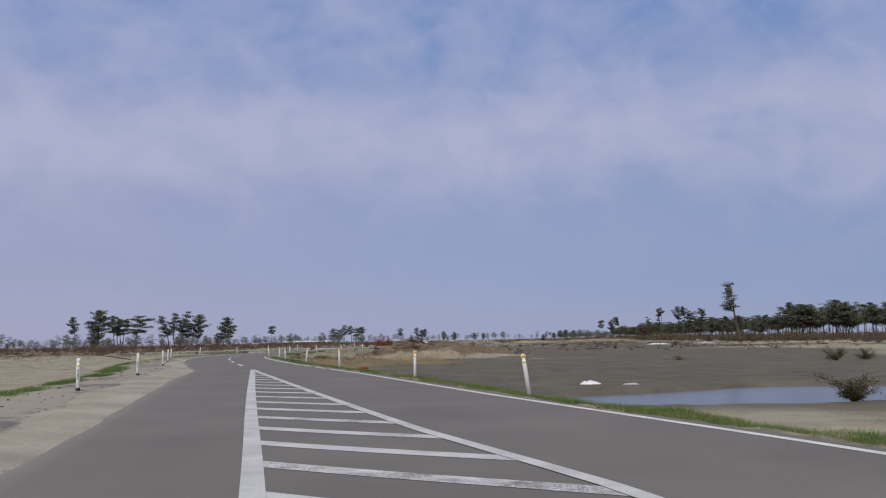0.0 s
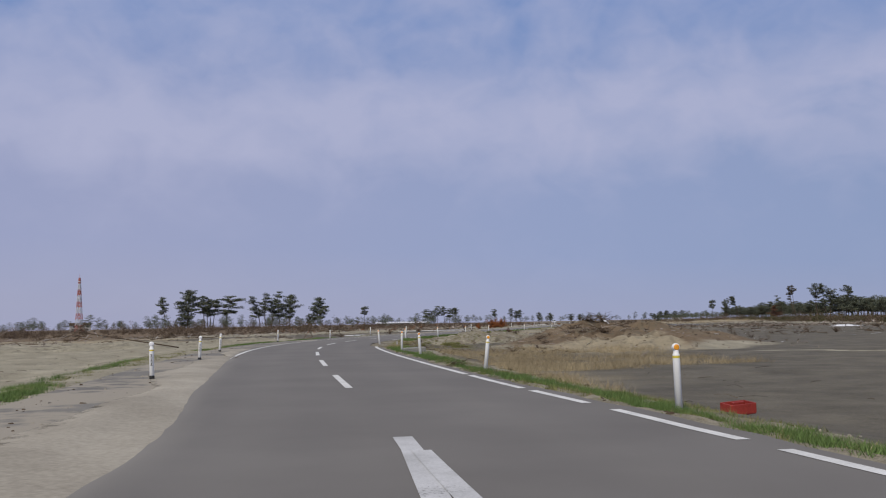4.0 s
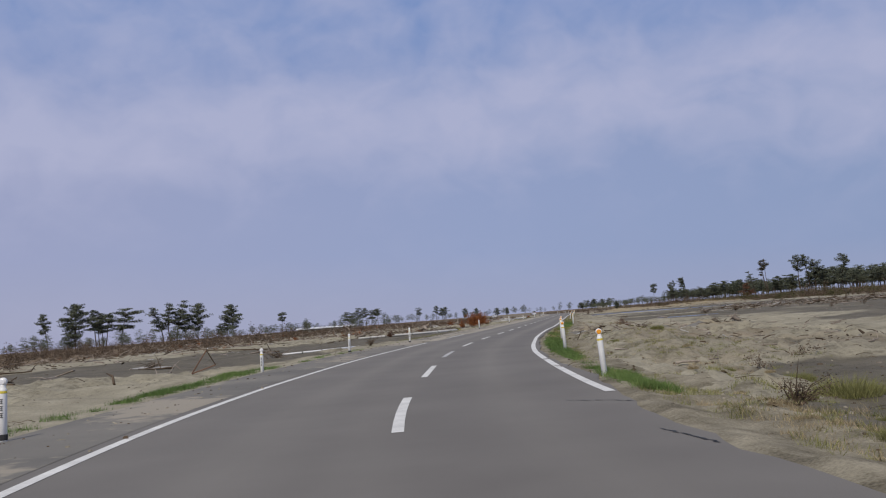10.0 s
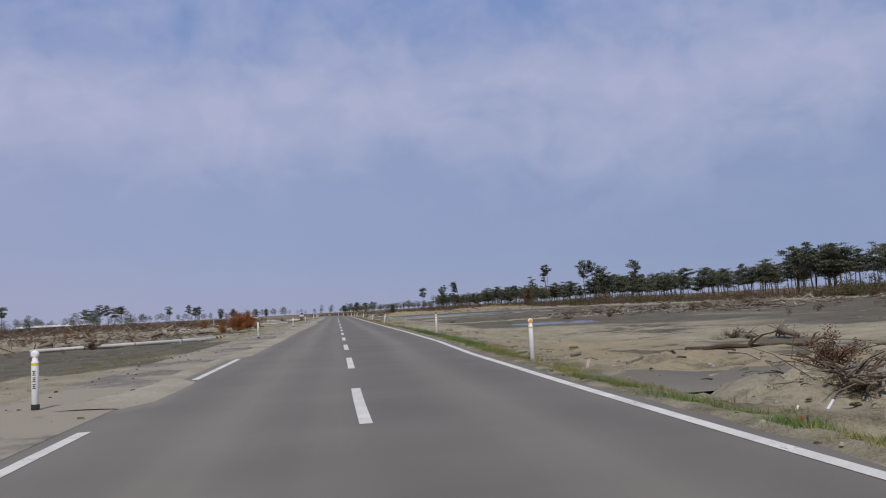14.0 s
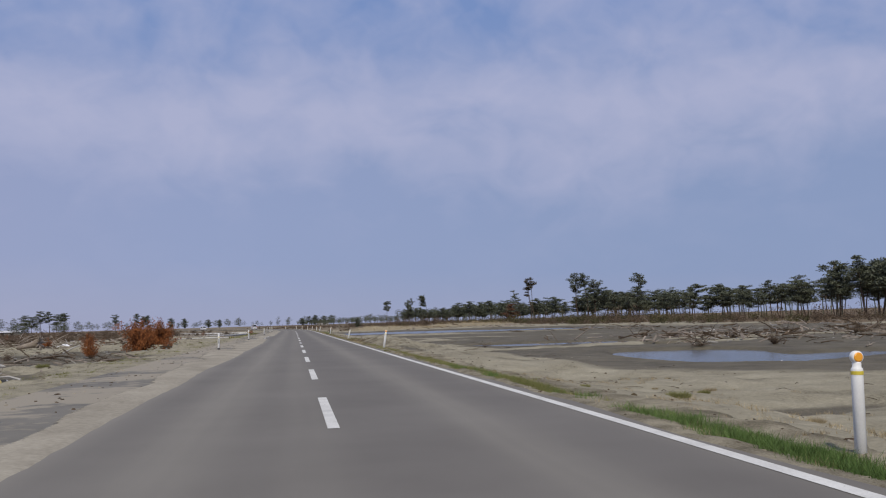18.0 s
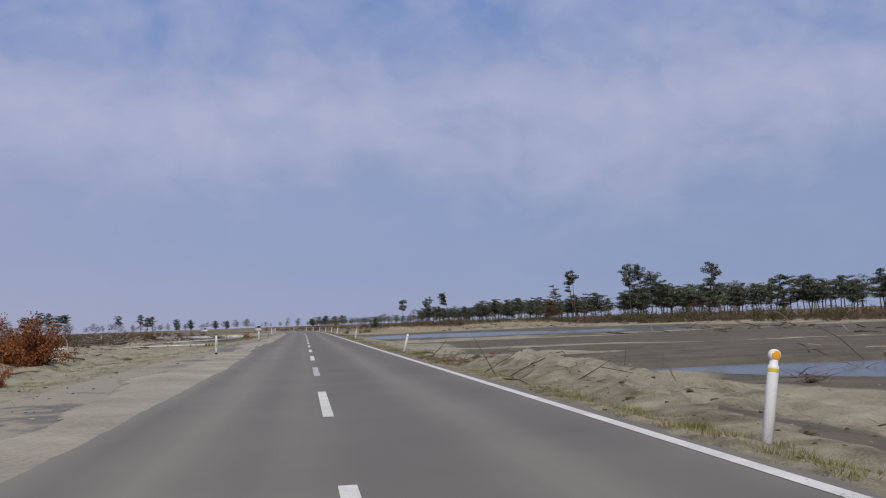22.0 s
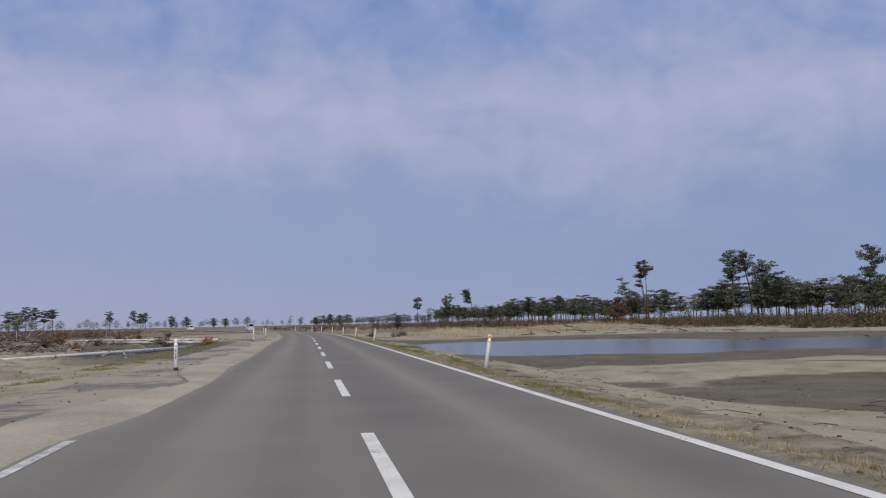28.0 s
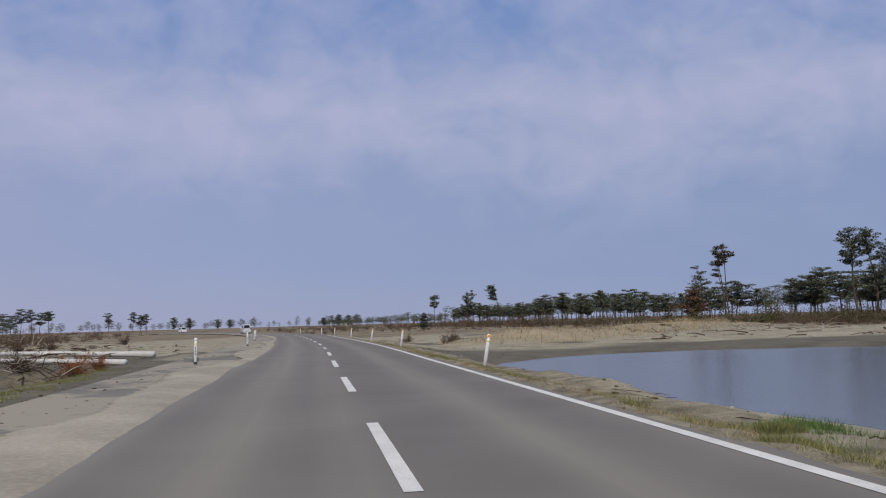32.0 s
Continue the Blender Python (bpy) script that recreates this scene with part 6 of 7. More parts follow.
# fallen utility poles
def fallen_pole(a, b, r, label, stripes=False, mat="pole_concrete"):
    a, b = Vector(a), Vector(b)
    way = b - a
    h = holder("utility_pole", Matrix.Translation(a) @ way.to_track_quat("X", "Z").to_matrix().to_4x4(), label, "utility pole", "fallen poles")
    L = way.length
    g = Geo()
    g.tube([(0, 0, 0), (L * 0.5, 0, 0), (L, 0, 0)], [r, r * 0.85, r * 0.7], 12)
    part("shaft", g, mat, h, smooth=True)
    for k in range(3):
        g = Geo()
        g.tube([(L * (0.25 + 0.25 * k), 0, 0), (L * (0.25 + 0.25 * k) + 0.1, 0, 0)], [r * 0.93, r * 0.925], 12)
        part("steel_band", g, "old_concrete", h)
    if stripes:
        for k in range(5):
            g = Geo()
            g.tube([(0.05 + 0.14 * k, 0, 0), (0.05 + 0.14 * (k + 1), 0, 0)], [r * 1.05, r * 1.05], 12)
            part("warning_stripe", g, "faded_yellow" if k % 2 else "black", h, "yellow warning stripe" if k % 2 else "black warning stripe")
    return h


fallen_pole((-13.2, 333.8, -0.1), (-21.6, 315.6, -0.08), 0.13, "pale concrete utility pole lying on the sand", True)
fallen_pole((-17.0, 293.9, -0.08), (-24.5, 295.8, -0.08), 0.09, "pale pole with a striped end lying on sand", True)
fallen_pole((-11.2, 361.0, -0.05), (-24.6, 377.0, 0.0), 0.17, "pale concrete pole lying along the ditch")
fallen_pole((-11.8, 352.0, -0.12), (-22.5, 366.0, -0.1), 0.14, "pale concrete pole lying over the ditch")
fallen_pole((-31.7, 386.0, -0.1), (-16.5, 369.5, 0.0), 0.16, "pale concrete pole lying behind the ditch")
fallen_pole((-26.9, 202.6, -0.12), (-38.2, 195.6, -0.1), 0.15, "pale concrete utility pole lying on mud", True)
fallen_pole((-38.3, 107.0, -0.22), (-49.5, 112.5, 1.05), 0.05, "dark wooden pole fallen across the sand", False, "dark_twig")
fallen_pole((-32.8, 157.2, -0.12), (-37.2, 153.7, -0.15), 0.075, "white pipe lying on grey mud", False, "white_paint")
fallen_pole((-28.5, 300.0, -0.1), (-38.0, 306.0, -0.1), 0.14, "pale pole lying on sand", False)


# small loose things
def crate(x, y, z, size, turn, mat, label, name="crate"):
    h = holder(name, pose(x, y, z, 4, -3, turn), label, name.replace("_", " "))
    sx, sy, sz = size
    g = Geo(); g.box((0, 0, 0.015), (sx, sy, 0.03), 0, 0.005); part("bottom", g, mat, h)
    for dx, dy, w, d in ((0, -sy / 2, sx, 0.025), (0, sy / 2, sx, 0.025), (-sx / 2, 0, 0.025, sy), (sx / 2, 0, 0.025, sy)):
        g = Geo(); g.box((dx, dy, sz / 2 + 0.02), (w, d, sz), 0, 0.006); part("side", g, mat, h)
    g = Geo(); g.box((0, 0, sz + 0.02), (sx * 0.5, 0.05, 0.03), 0, 0.008); part("handle", g, mat, h)
    return h


crate(-6.3, 57.7, land_z(-6.3, 57.7), (0.46, 0.32, 0.16), 25, "faded_red", "red plastic fish crate lying in grass", "fish_crate")
crate(-2.9, 260.7, land_z(-2.9, 260.7), (0.16, 0.14, 0.11), 40, "faded_red", "small red container on the mud", "container")


rag(4.5, 46.2, (0.85, 0.6, 0.26), "white_paint", "crumpled white sheet on dark mud", 1)
rag(6.0, 45.2, (0.8, 0.3, 0.12), "concrete", "pale debris at the pond's edge", 2, "debris")
rag(-6.3, 113.2, (0.9, 0.5, 0.34), "white_paint", "white hull fragment on top of a sand mound", 3, "hull_fragment")
rag(-3.4, 305.1, (0.7, 0.35, 0.12), "concrete", "crumpled pale plastic at the road edge", 4)
rag(-17.9, 146.4, (0.17, 0.14, 0.13), "white_paint", "torn white plastic bag in branches", 5, "plastic_bag")
rag(-0.2, 206.0, (0.4, 0.3, 0.1), "white_paint", "scrap of white plastic on sand", 6)
rag(40.0, 212.0, (5.5, 1.6, 0.5), "white_paint", "long pale sheet caught on wrack", 7)
rag(52.0, 219.0, (6.0, 1.4, 0.5), "concrete", "long pale sheet caught on wrack", 8)
rag(-45.8, 152.5, (4.0, 2.0, 0.12), "concrete", "pale board lying on mud", 9, "board")
rag(-33.0, 262.0, (1.6, 1.0, 0.4), "white_paint", "torn white sheet among driftwood", 10)
rag(-40.0, 243.0, (1.6, 1.0, 0.4), "concrete", "pale wreckage among driftwood", 11, "wreckage")
bush(9.5, 220.0, 0.9, "scrub_leaves", "bare brown bush at the water's edge", 126, 6, 26)
rag(4.0, 330.5, (0.6, 0.35, 0.15), "dark_twig", "dark driftwood stub in the pond", 13, "driftwood")
for i, (x, y, sx) in enumerate(((-16.05, 82.7, 1.15), (-8.9, 345.5, 0.45))):
    g = Geo()
    g.box((0, 0, 0.02), (0.9 * sx, 0.40, 0.62), 0, 0.03)
    tagged(part("concrete_block", g, "old_concrete"), "weathered concrete block beside the road", "concrete block", "concrete blocks").matrix_world = pose(x, y, land_z(x, y) if x > -20 else 0.02, 3, -2, 20 + 31 * i)

# steel frame and marker by the left path
h = holder("bent_frame", pose(-37.1, 137.4, land_z(-37.1, 137.4), 0, 0, 30), "bent rust-brown steel frame lying on sand", "steel frame")
for a, b in (((-0.6, 0, 0), (0.1, 0, 1.0)), ((0.1, 0, 1.0), (3.0, 0.2, 0.8)), ((0.1, 0, 1.0), (0.5, 0.1, 0.3)), ((-0.6, 0, 0), (0.5, 0.1, 0.3))):
    g = Geo(); g.tube([a, b], [0.03, 0.025], 6); part("bar", g, "dead_needles" if a[0] < 0 else "dark_twig", h)
h = holder("marker_post", pose(-20.3, 100.7, land_z(-20.3, 100.7), 5, 3, 0), "short grey stone marker with red collar in grass", "marker post")
g = Geo(); g.box((0, 0, 0.17), (0.11, 0.11, 0.22), 0, 0.01); part("stem", g, "concrete", h)
g = Geo(); g.box((0, 0, 0.02), (0.125, 0.125, 0.12), 0, 0.01); part("collar", g, "faded_red", h, "faded red painted collar")
h = holder("marker_post", pose(-20.05, 100.9, land_z(-20.05, 100.9), -6, 5, 20), "short grey stone marker in dry grass", "marker post")
g = Geo(); g.box((0, 0, 0.1), (0.11, 0.11, 0.3), 0, 0.012); part("stem", g, "old_concrete", h)

# wreckage strewn over the flats, too small and many to count
def wreck_field(boxes, mat, label, seed):
    rng = random.Random(seed)
    g, places = Geo(), []
    for x0, x1, y0, y1, heaps, each, most in boxes:
        for _ in range(heaps):
            cx, cy, spread = rng.uniform(x0, x1), rng.uniform(y0, y1), rng.uniform(0.6, 3.5)
            main = rng.uniform(0, math.pi)
            for _ in range(rng.randrange(each // 2, each)):
                places.append((cx + rng.gauss(0, spread) * 1.5, cy + rng.gauss(0, spread), main + rng.gauss(0, 0.6), 0.2 + most * rng.random() ** 2.4))
    ds = lateral([p[0] for p in places], [p[1] for p in places])[0]
    zs = land([p[0] for p in places], [p[1] for p in places])[0]
    for (x, y, a, l), z, d in zip(places, zs, ds):
        if -8.0 < d < right_line(y) + 1.8:
            continue
        lift = abs(rng.gauss(0, 0.16))
        tilt = rng.gauss(0, 0.12) if rng.random() < 0.85 else rng.uniform(0.2, 0.7)
        c, n = math.cos(a) * l / 2, math.sin(a) * l / 2
        if rng.random() < 0.45:
            r = 0.015 + 0.03 * rng.random() * l
            g.tube([(x - c, y - n, z + lift), (x + 0.12 * n, y - 0.12 * c, z + lift + 0.05 * l + 0.5 * tilt * l), (x + c, y + n, z + lift + tilt * l)], [r, r * 0.8, r * 0.35], 4)
        else:
            w, h = 0.02 + 0.05 * l * rng.random(), 0.02 + 0.06 * l * rng.random() ** 2
            o = len(g.v)
            g.box((x, y, z + lift + 0.5 * h), (l * 0.7, w * 2, h), a)
            for i in range(o, o + 8):
                v = g.v[i]
                g.v[i] = (v[0], v[1], v[2] + tilt * ((v[0] - x) * math.cos(a) + (v[1] - y) * math.sin(a)) + rng.uniform(-.02, .02))
    return tagged(part("wreckage", g, mat), label, "debris", kind="stuff")


FIELDS = [(-36, -15, 322, 400, 60, 16, 1.5), (-48, -27, 200, 292, 55, 16, 1.4), (-80, -42, 118, 215, 24, 14, 1.8), (-90, -27, 205, 300, 44, 20, 2.4), (-100, -24, 290, 430, 100, 20, 2.4), (-140, -30, 340, 560, 110, 18, 3.4), (24, 75, 205, 300, 30, 14, 2.4), (10, 24, 212, 236, 8, 12, 1.6), (9, 46, 228, 246, 40, 16, 2.2), (-11, -3, 100, 120, 12, 12, 0.4), (-19, -10, 128, 156, 18, 12, 0.45),
          (30, 85, 300, 450, 24, 16, 3.0), (-11, 2, 104, 122, 10, 12, 0.45), (-17, -9, 88, 102, 7, 10, 0.6), (-120, -60, 90, 200, 24, 14, 2.6), (10, 50, 118, 190, 16, 14, 1.8)]
wreck_field(FIELDS, "dark_twig", "dark splintered wood strewn over the flats", 801)
wreck_field(FIELDS, "twig", "grey driftwood strewn over the flats", 802)
wreck_field([(x0, x1, y0, y1, h // 3, 8, m * 0.7) for x0, x1, y0, y1, h, e, m in FIELDS], "concrete", "pale rubble and sheeting strewn over the flats", 803)
scatter("scrub", [p for c in inside(60, -80, -28, 190, 430) for p in ((c[0] + rng.gauss(0, 1.6), c[1] + rng.gauss(0, 1.2)) for _ in range(5))], 0.55, "scrub_leaves", "low brown tussocks on the sand", 3, 44)
scatter("scrub", inside(300, -110, -26, 345, 540), 1.25, "scrub_leaves", "brown dead scrub among wreckage", 4, 46)
scatter("scrub", inside(320, -210, -60, 420, 900), 2.2, "scrub_leaves", "brown scrub along the far plain", 3, 47)
scatter("scrub", [(rng.gauss(-6.5, 3.0), rng.gauss(109, 5)) for _ in range(150)], 0.28, "scrub_leaves", "brown wrack tufts on a sand mound", 3, 48)
scatter("scrub", inside(70, -90, -32, 200, 420), 0.8, "rust_leaves", "small rust-brown dead shrubs on the sand", 4, 45)

# crumbly verge beside the asphalt
g = strip(arc_at(-30), arc_at(430), lambda y: float(road_edge(y)) - 0.13, lambda y: float(road_edge(y)) + 2.3, 0.0, 0.22, 13)
V = np.array(g.v)
vz, vd, vs, _ = land(V[:, 0], V[:, 1])
lift, f, away = verge_lift(V[:, 0], V[:, 1], vd)
f = np.tile(np.arange(14) / 13.0, len(V) // 14)
V[:, 2] = np.where(f < 0.09, -0.03 - 0.02 * (f < 0.02), vz + lift + 0.012 * (away > 0.2) - 0.05 * (1 - away))
g.v = V.tolist()
tagged(part("verge", g, "verge", smooth=True), "crumbly brown earth verge at the asphalt edge", "verge", kind="structure")

# pebbles, clods and twigs along the verges
g = Geo()
rb = np.random.RandomState(77)
px, py = [], []
for _ in range(9000):
    s = rb.uniform(arc_at(8), arc_at(380))
    y = float(np.interp(s, ARC, LINE[:, 1]))
    d = float(right_line(y)) + 0.36 + abs(rb.normal(0, 1.1)) if rb.rand() < 0.78 else -6.1 - abs(rb.normal(0, 3.5)) if rb.rand() < 0.6 else -3.7 - 2.2 * rb.rand()
    p = on_road(s, d)
    px.append(p[0]); py.append(p[1])
for _ in range(5000):
    s = rb.uniform(arc_at(88), arc_at(158)) if rb.rand() < 0.55 else rb.uniform(arc_at(200), arc_at(320))
    y = float(np.interp(s, ARC, LINE[:, 1]))
    p = on_road(s, float(right_line(y)) + 1.2 + 9 * rb.rand() ** 1.5)
    px.append(p[0]); py.append(p[1])
for _ in range(6000):
    s = rb.uniform(arc_at(8), arc_at(335))
    p = on_road(s, -4.6 - 12 * rb.rand() ** 1.6)
    px.append(p[0]); py.append(p[1])
order = rb.permutation(len(px))
px, py = np.array(px)[order], np.array(py)[order]
pz, pd = land(px, py)[:2]
pz = pz + verge_lift(px, py, pd)[0]
for x, y, z, d in zip(px, py, pz, pd):
    r = 0.009 + 0.040 * rb.rand() ** 3
    zz = max(z, 0.02) if -5.95 < d < 0 else z
    a = rb.uniform(0, 6.28)
    e = 1 + 1.5 * rb.rand() ** 2
    c, n = math.cos(a), math.sin(a)
    low = [(r * e * math.cos(u) * rb.uniform(0.75, 1.2), r * math.sin(u) * rb.uniform(0.75, 1.2), -0.3 * r) for u in (0.2, 1.6, 3.0, 4.8)]
    v = low + [(p * rb.uniform(0.4, 0.75), q * rb.uniform(0.4, 0.75), r * rb.uniform(0.25, 0.65)) for p, q, w in low]
    g.add([(x + p * c - q * n, y + p * n + q * c, zz + w) for p, q, w in v], [(0, 1, 5, 4), (1, 2, 6, 5), (2, 3, 7, 6), (3, 0, 4, 7), (4, 5, 6, 7)])
half = len(g.f) // 10 * 5
first, second = Geo(), Geo()
first.v, first.f = g.v, g.f[:half]
second.v, second.f = g.v, g.f[half:]
tagged(part("clods", first, "dark_twig"), "dark clods and bark bits on the verge", "debris", kind="stuff")
tagged(part("clods", second, "drift_sand"), "pale crumbs of dried mud on the verge", "debris", kind="stuff")
g = Geo()
for _ in range(2000):
    side = rb.rand()
    s = rb.uniform(arc_at(60), arc_at(380))
    y = float(np.interp(s, ARC, LINE[:, 1]))
    d = float(right_line(y)) + 1.0 + abs(rb.normal(0, 6)) if side < 0.5 else -7 - abs(rb.normal(0, 14))
    p = on_road(s, d)
    a, l = rb.uniform(0, 6.28), 0.12 + 0.6 * rb.rand() ** 2
    r = 0.004 + 0.007 * rb.rand()
    z = 0.0
    c, n = math.cos(a) * l / 2, math.sin(a) * l / 2
    g.tube([(p[0] - c, p[1] - n, 0.01), (p[0] + 0.1 * n, p[1] - 0.1 * c, 0.03 + 0.08 * l * rb.rand()), (p[0] + c, p[1] + n, 0.01 + 0.15 * l * rb.rand() ** 3)], [r, r * 0.8, r * 0.4], 3, False)
V = np.array(g.v)
mids = V.reshape(-1, 9, 3).mean(1)
zz = np.repeat(land(mids[:, 0], mids[:, 1])[0], 9)
g.v = [(v[0], v[1], v[2] + float(z)) for v, z in zip(g.v, zz)]
tagged(part("twigs", g, "dark_twig"), "thin twigs scattered over sand and mud", "debris", kind="stuff")

# cracks in the old path and the road's right lane
def crack(points, width, label, seed):
    rng = random.Random(seed)
    g = Geo()
    path = []
    for a, b in zip(points, points[1:]):
        for k in range(9):
            f = k / 9
            path.append((a[0] + (b[0] - a[0]) * f + rng.gauss(0, .018), a[1] + (b[1] - a[1]) * f + rng.gauss(0, .018)))
    path.append(points[-1])
    for i, (x, y) in enumerate(path):
        w = 0.5 * width * rng.uniform(0.2, 1.0) * (0.2 if i in (0, len(path) - 1) else 1)
        g.v += [(x - w, y, 0.0), (x + w, y + 0.3 * w, 0.0)]
    ds = lateral([v[0] for v in g.v], [v[1] for v in g.v])[0]
    g.v = [(v[0], v[1], 0.006 if d > -3.6 else 0.045) for v, d in zip(g.v, ds)]
    g.f = [(2 * i, 2 * i + 1, 2 * i + 3, 2 * i + 2) for i in range(len(path) - 1)]
    tagged(part("crack", g, "black"), label, "crack", "cracks in the asphalt", "structure")


for i, (pts, w) in enumerate(((((-21.9, 97.5), (-21.88, 96.7), (-21.84, 95.8)), 0.014), (((-23.3, 109.75), (-22.8, 109.4), (-22.3, 108.9)), 0.045), (((-22.65, 106.2), (-22.5, 105.6), (-22.36, 105.0)), 0.04),
                             (((-22.28, 101.2), (-22.15, 101.6), (-22.0, 102.1)), 0.03), (((-22.2, 99.25), (-22.05, 99.4), (-21.9, 99.4)), 0.028), (((-30.9, 97.6), (-29.6, 98.4), (-28.6, 99.4)), 0.05),
                             (((-28.9, 91.0), (-27.6, 92.0), (-26.9, 93.6)), 0.08), (((-22.7, 117.2), (-22.5, 116.9), (-22.3, 116.8)), 0.03), (((-22.45, 113.3), (-22.2, 113.2), (-21.9, 113.4)), 0.035))):
    crack(pts, w, "dark crack in the broken asphalt edge", 600 + i)


# ---------------------------------------------------------------- far built things
def tower(x, y, height):
    h = holder("radio_tower", pose(x, y, -0.4), "red and white banded radio tower far off", "radio tower")
    n = 9
    for k in range(n):
        g = Geo()
        z0, z1 = height * k / n, height * (k + 1) / n
        w0, w1 = 2.3 * (1 - 0.80 * k / n), 2.3 * (1 - 0.80 * (k + 1) / n)
        for sx, sy in ((1, 1), (1, -1), (-1, -1), (-1, 1)):
            g.tube([(sx * w0, sy * w0, z0), (sx * w1, sy * w1, z1)], [0.24, 0.22], 5)
            g.tube([(sx * w0, sy * w0, z0), (-sy * w1, sx * w1, z1)], [0.16, 0.16], 4)
            g.tube([(-sy * w0, sx * w0, z0), (sx * w1, sy * w1, z1)], [0.16, 0.16], 4)
            g.tube([(sx * w1, sy * w1, z1), (-sy * w1, sx * w1, z1)], [0.16, 0.16], 4)
        part("lattice_band", g, "tower_red" if k % 2 == 0 else "tower_white", h, "red painted band" if k % 2 == 0 else "white painted band")
    g = Geo(); g.tube([(0, 0, height), (0, 0, height + 3)], [0.1, 0.05], 5); part("antenna", g, "tower_red", h)
    for z in (0.62, 0.8, 0.93):
        g = Geo(); g.box((0, 0, height * z), (2.6 * (1.2 - z) + 1.4, 2.6 * (1.2 - z) + 1.4, 0.5), 0, 0.1); part("platform", g, "tower_white", h)
    return h


tower(-396.2, 716.5, 43.0)


def long_shed(x, y, turn, length, label):
    h = holder("greenhouse_shed", pose(x, y, -0.4, 0, 0, turn), label, "shed")
    g = Geo(); g.box((0, 0, 1.0), (length, 8, 2.0), 0, 0.05); part("wall", g, "old_concrete", h)
    g = Geo()
    prof = [(-4.4, 2.0), (-2.2, 2.7), (0, 2.95), (2.2, 2.7), (4.4, 2.0)]
    g.v = [(s * (length / 2 + 0.3), p, z) for s in (-1, 1) for p, z in prof]
    g.f = [(i, i + 1, i + 6, i + 5) for i in range(4)] + [(0, 1, 2, 3, 4), (9, 8, 7, 6, 5)]
    part("roof", g, "tower_white", h, "pale sheet roof")
    for k in range(int(length / 4)):
        g = Geo(); g.box((-length / 2 + 2 + 4 * k, -4.05, 1.1), (1.6, 0.12, 1.1), 0, 0.02); part("window", g, "black", h)
    return h


long_shed(-126.5, 650, 10, 26, "long low white-roofed shed far away")
long_shed(-108.0, 652, 10, 10, "low white shed far away")
for i, (x, y, w) in enumerate(((160, 1500, 16), (-420, 760, 16))):
    h = holder("house", pose(x, y, -0.4, 0, 0, 15 + 23 * i), "small pale house far off on the plain", "house", "far houses")
    g = Geo(); g.box((0, 0, 2.6), (w, 7, 5.2), 0, 0.05); part("wall", g, "concrete", h)
    g = Geo()
    g.v = [(sx * (w / 2 + 0.5), sy * (4.0 if z < 6 else 0.0), z) for sx in (-1, 1) for sy, z in ((-1, 5.1), (1, 5.1), (0, 7.4))]
    g.f = [(0, 1, 2), (5, 4, 3), (0, 2, 5, 3), (2, 1, 4, 5), (1, 0, 3, 4)]
    part("roof", g, "dark_twig", h, "dark tiled roof")
    for k in range(3):
        for z in (1.5, 3.9):
            g = Geo(); g.box((-w / 3 + k * w / 3, -3.53, z), (1.5, 0.1, 1.2), 0, 0.02); part("window", g, "black", h)


# ---------------------------------------------------------------- vehicles
def car_paint(name, color):
    m, t, b = material(name, 0.28, 0.15, 0.5)
    f = noise_tex(t, world_coord(t), 3.0, 3.0)
    t.links.new(ramp(t, f, [(0.3, tuple(c * 0.9 for c in color)), (0.7, color)]), b.inputs["Base Color"])
    b.inputs["Coat Weight"].default_value = 0.5
    return m


MAT["van_silver"] = car_paint("van_paint_silver", (0.62, 0.63, 0.66))
MAT["car_white"] = car_paint("car_paint_white", (0.75, 0.75, 0.75))
m, t, b = material("car_glass", 0.05, 0, 0.6)
b.inputs["Base Color"].default_value = (0.015, 0.018, 0.02, 1)
MAT["glass_dark"] = m
MAT["tail_red"] = mottled("tail_lamp_red", (0.35, 0.01, 0.01), (0.45, 0.02, 0.015), 20, 0.15, 0.6, relief=0)
MAT["rim"] = mottled("wheel_rim", (0.35, 0.35, 0.36), (0.5, 0.5, 0.5), 20, 0.35, 0.5, 0.7, relief=0)


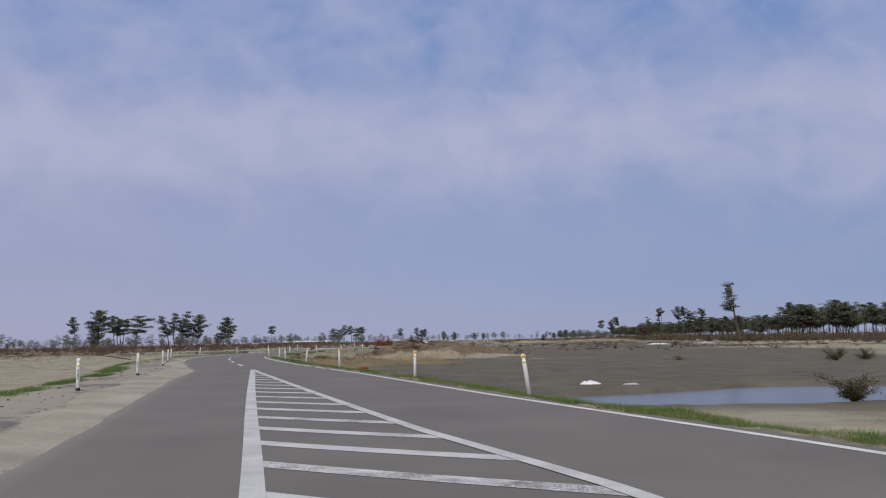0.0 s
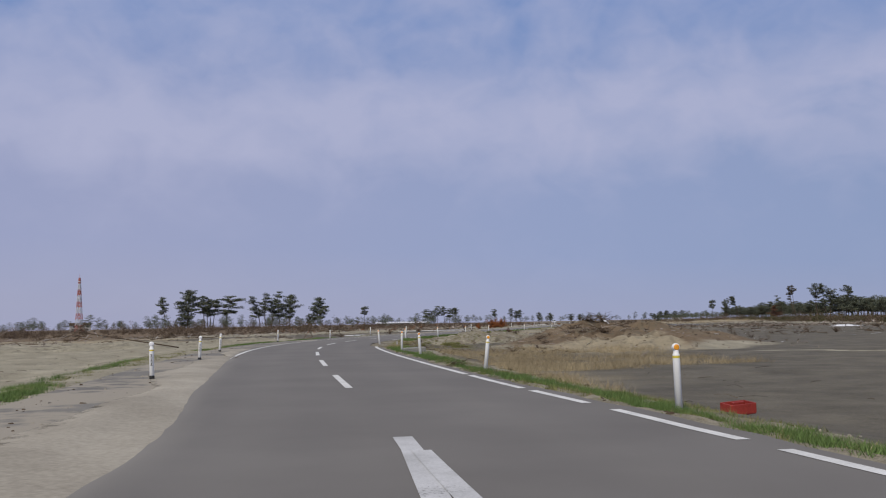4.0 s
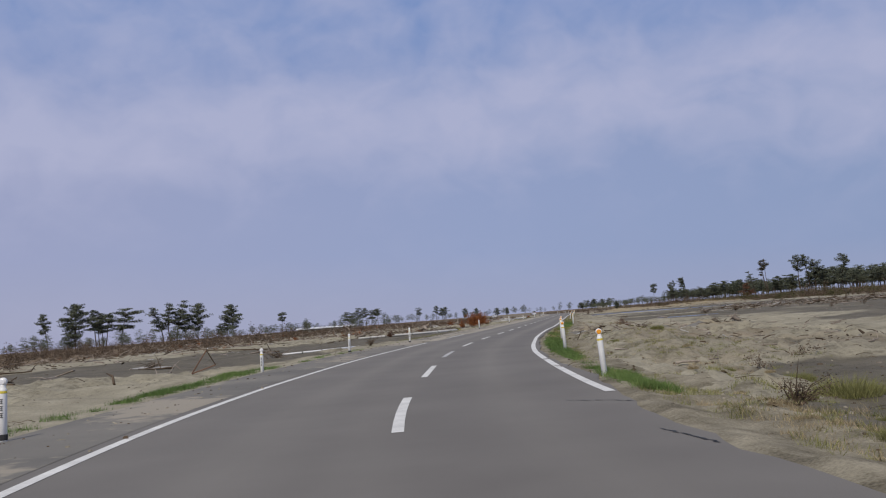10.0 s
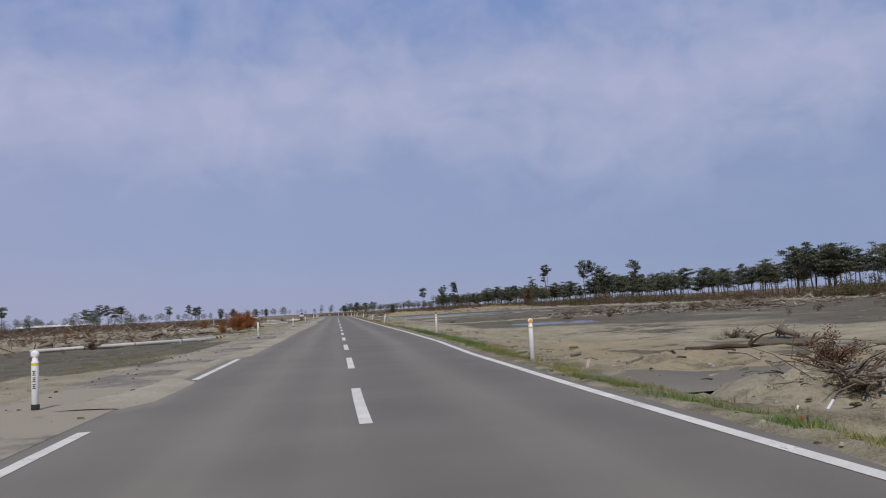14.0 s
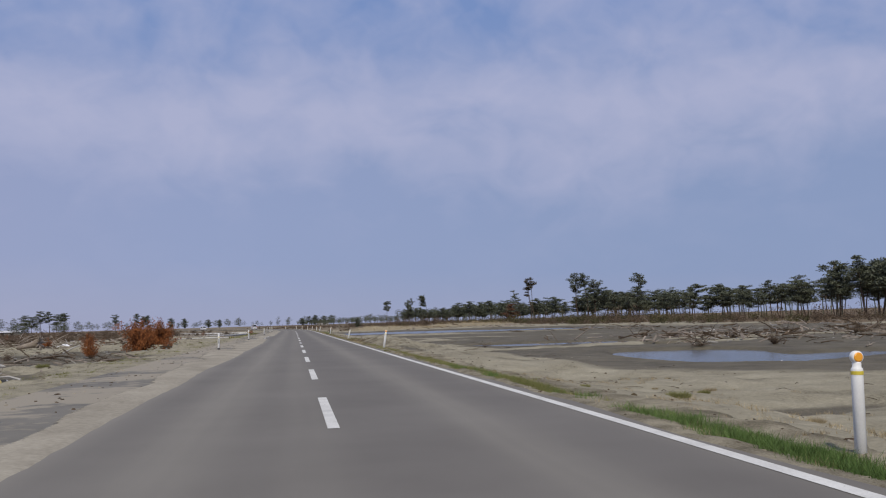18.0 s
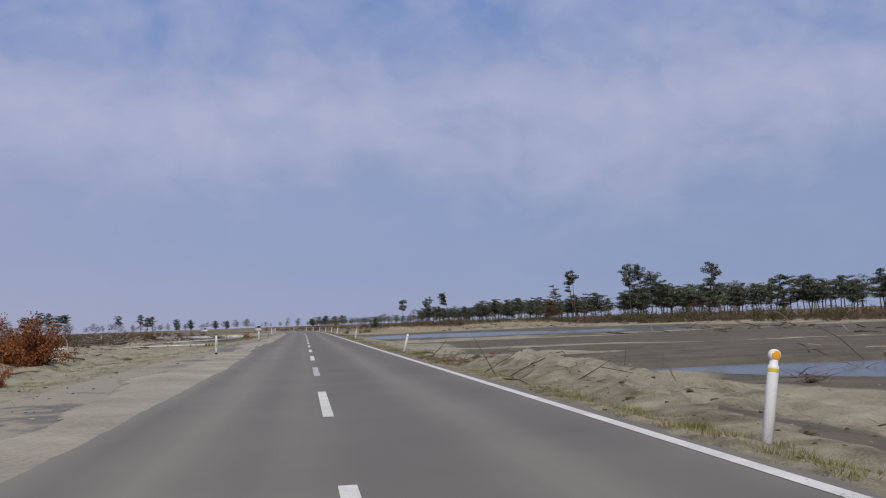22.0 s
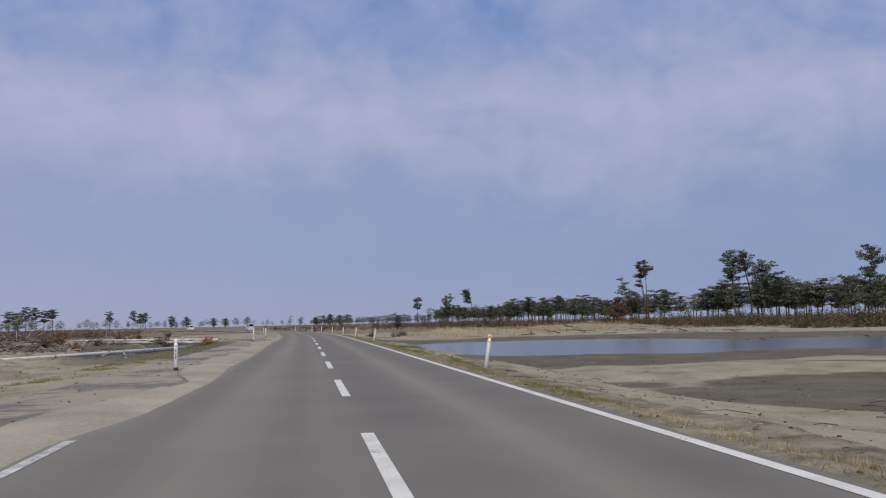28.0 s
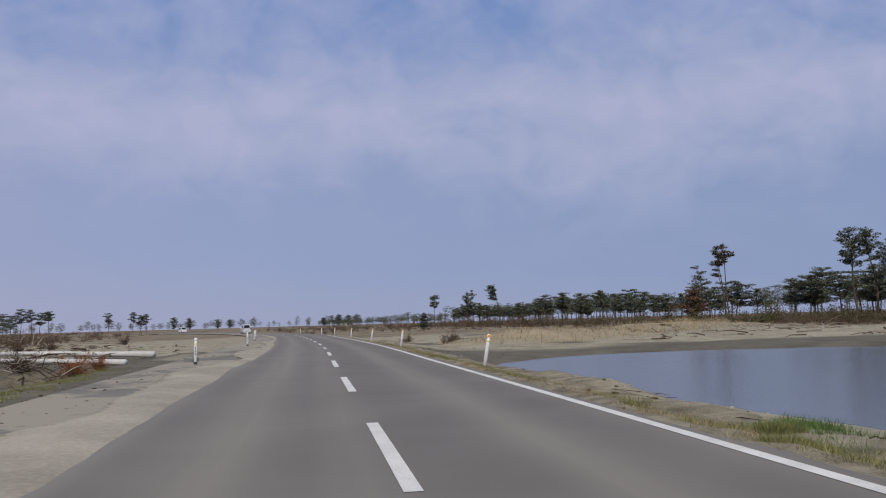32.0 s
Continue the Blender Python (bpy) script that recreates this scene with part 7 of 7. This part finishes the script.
def van(x, y, z, turn, mat, label):
    """A small tall van, 3.4 m long, 1.48 m wide, 1.8 m high; it points along +y."""
    h = holder("van", pose(x, y, z, 0, 0, turn), label, "van")
    side = [(-1.68, 0.28), (-1.70, 0.55), (-1.69, 0.95), (-1.60, 1.70), (-1.48, 1.79), (0.55, 1.80), (0.80, 1.72), (1.28, 1.06), (1.58, 0.98), (1.70, 0.75), (1.70, 0.30), (0.0, 0.22)]
    def width(zz):
        return 0.735 if zz < 1.0 else 0.735 - 0.13 * ((zz - 1.0) / 0.8) ** 1.5
    g = Geo()
    n = len(side)
    for k, sc in ((-1, 0.92), (-1, 1.0), (1, 1.0), (1, 0.92)):
        for yy, zz in side:
            cy, cz = 0.0, 0.95
            g.v.append((k * width(zz) * (0.985 if sc == 1.0 else 1.0), yy * (1 if sc == 1.0 else 0.985), cz + (zz - cz) * (1 if sc == 1.0 else 0.96)))
    for l in range(3):
        g.f += [(l * n + i, l * n + (i + 1) % n, (l + 1) * n + (i + 1) % n, (l + 1) * n + i) for i in range(n)]
    g.f += [tuple(range(n)), tuple(reversed(range(3 * n, 4 * n)))]
    part("body", g, mat, h)
    g = Geo(); g.add([(-0.56, -1.675, 1.08), (0.56, -1.675, 1.08), (0.50, -1.612, 1.62), (-0.50, -1.612, 1.62)], [(0, 1, 2, 3)])
    g.add([(-0.56, -1.70, 1.08), (0.56, -1.70, 1.08), (0.50, -1.637, 1.62), (-0.50, -1.637, 1.62)], [(0, 1, 2, 3)])
    g.f += [(0, 1, 5, 4), (1, 2, 6, 5), (2, 3, 7, 6), (3, 0, 4, 7)]
    part("rear_window", g, "glass_dark", h, "dark tinted rear window")
    g = Geo(); g.add([(-0.60, 0.83, 1.69), (0.60, 0.83, 1.69), (0.64, 1.29, 1.09), (-0.64, 1.29, 1.09)], [(0, 1, 2, 3)]); part("windscreen", g, "glass_dark", h)
    for s in (-1, 1):
        for y0, y1 in ((-1.35, -0.55), (-0.45, 0.35)):
            g = Geo(); g.box((s * 0.675, (y0 + y1) / 2, 1.34), (0.10, y1 - y0, 0.46), 0, 0.03); part("side_window", g, "glass_dark", h, "dark side window")
        g = Geo(); g.box((s * 0.64, -1.66, 0.98), (0.14, 0.08, 0.34), 0, 0.02); part("tail_lamp", g, "tail_red", h, "red tail lamp")
        g = Geo(); g.box((s * 0.56, 1.66, 0.78), (0.30, 0.10, 0.18), 0, 0.03); part("headlight", g, "reflector_white", h, "clear headlight")
        g = Geo(); g.box((s * 0.84, 0.72, 1.12), (0.18, 0.08, 0.20), 0, 0.03); part("wing_mirror", g, mat, h)
        for yy in (-1.05, 1.12):
            g = Geo(); g.lathe([(0.16, -0.075), (0.265, -0.075), (0.28, -0.05), (0.28, 0.05), (0.265, 0.075), (0.16, 0.075)], 18)
            g.v = [(s * 0.66 + q[2], yy + q[0], 0.28 + q[1]) for q in g.v]
            w = part("wheel", g, "black", h, "black rubber tyre", True)
            g = Geo(); g.lathe([(0.02, -0.08), (0.16, -0.06), (0.165, 0.06), (0.02, 0.08)], 14)
            g.v = [(s * 0.66 + q[2], yy + q[0], 0.28 + q[1]) for q in g.v]
            part("rim", g, "rim", w)
    g = Geo(); g.box((0, -1.72, 0.42), (1.40, 0.14, 0.30), 0, 0.04); part("bumper", g, mat, h)
    g = Geo(); g.box((0, -1.80, 0.46), (0.33, 0.03, 0.165), 0, 0.006); p = part("number_plate", g, "yellow", h, "yellow number plate")
    g = Geo(); g.box((0, -1.818, 0.44), (0.24, 0.008, 0.06)); part("plate_bar", g, "black", p)
    g = Geo(); g.box((0, -1.66, 1.70), (0.9, 0.10, 0.05), 0, 0.02); part("spoiler", g, mat, h)
    return h


s = arc_at(490)
x, y, _ = on_road(s, -1.6)
k = int(np.argmin(np.abs(ARC - s)))
van(x, y, 0.0, math.degrees(math.atan2(-TANGENT[k, 0], TANGENT[k, 1])), "van_silver", "silver boxy small van on the road, seen from behind")
s = arc_at(602)
x, y, _ = on_road(s, 1.5)
van(x, y, 0.0, math.degrees(math.atan2(-TANGENT[k, 0], TANGENT[k, 1])) + 195, "car_white", "white small van far along the road")
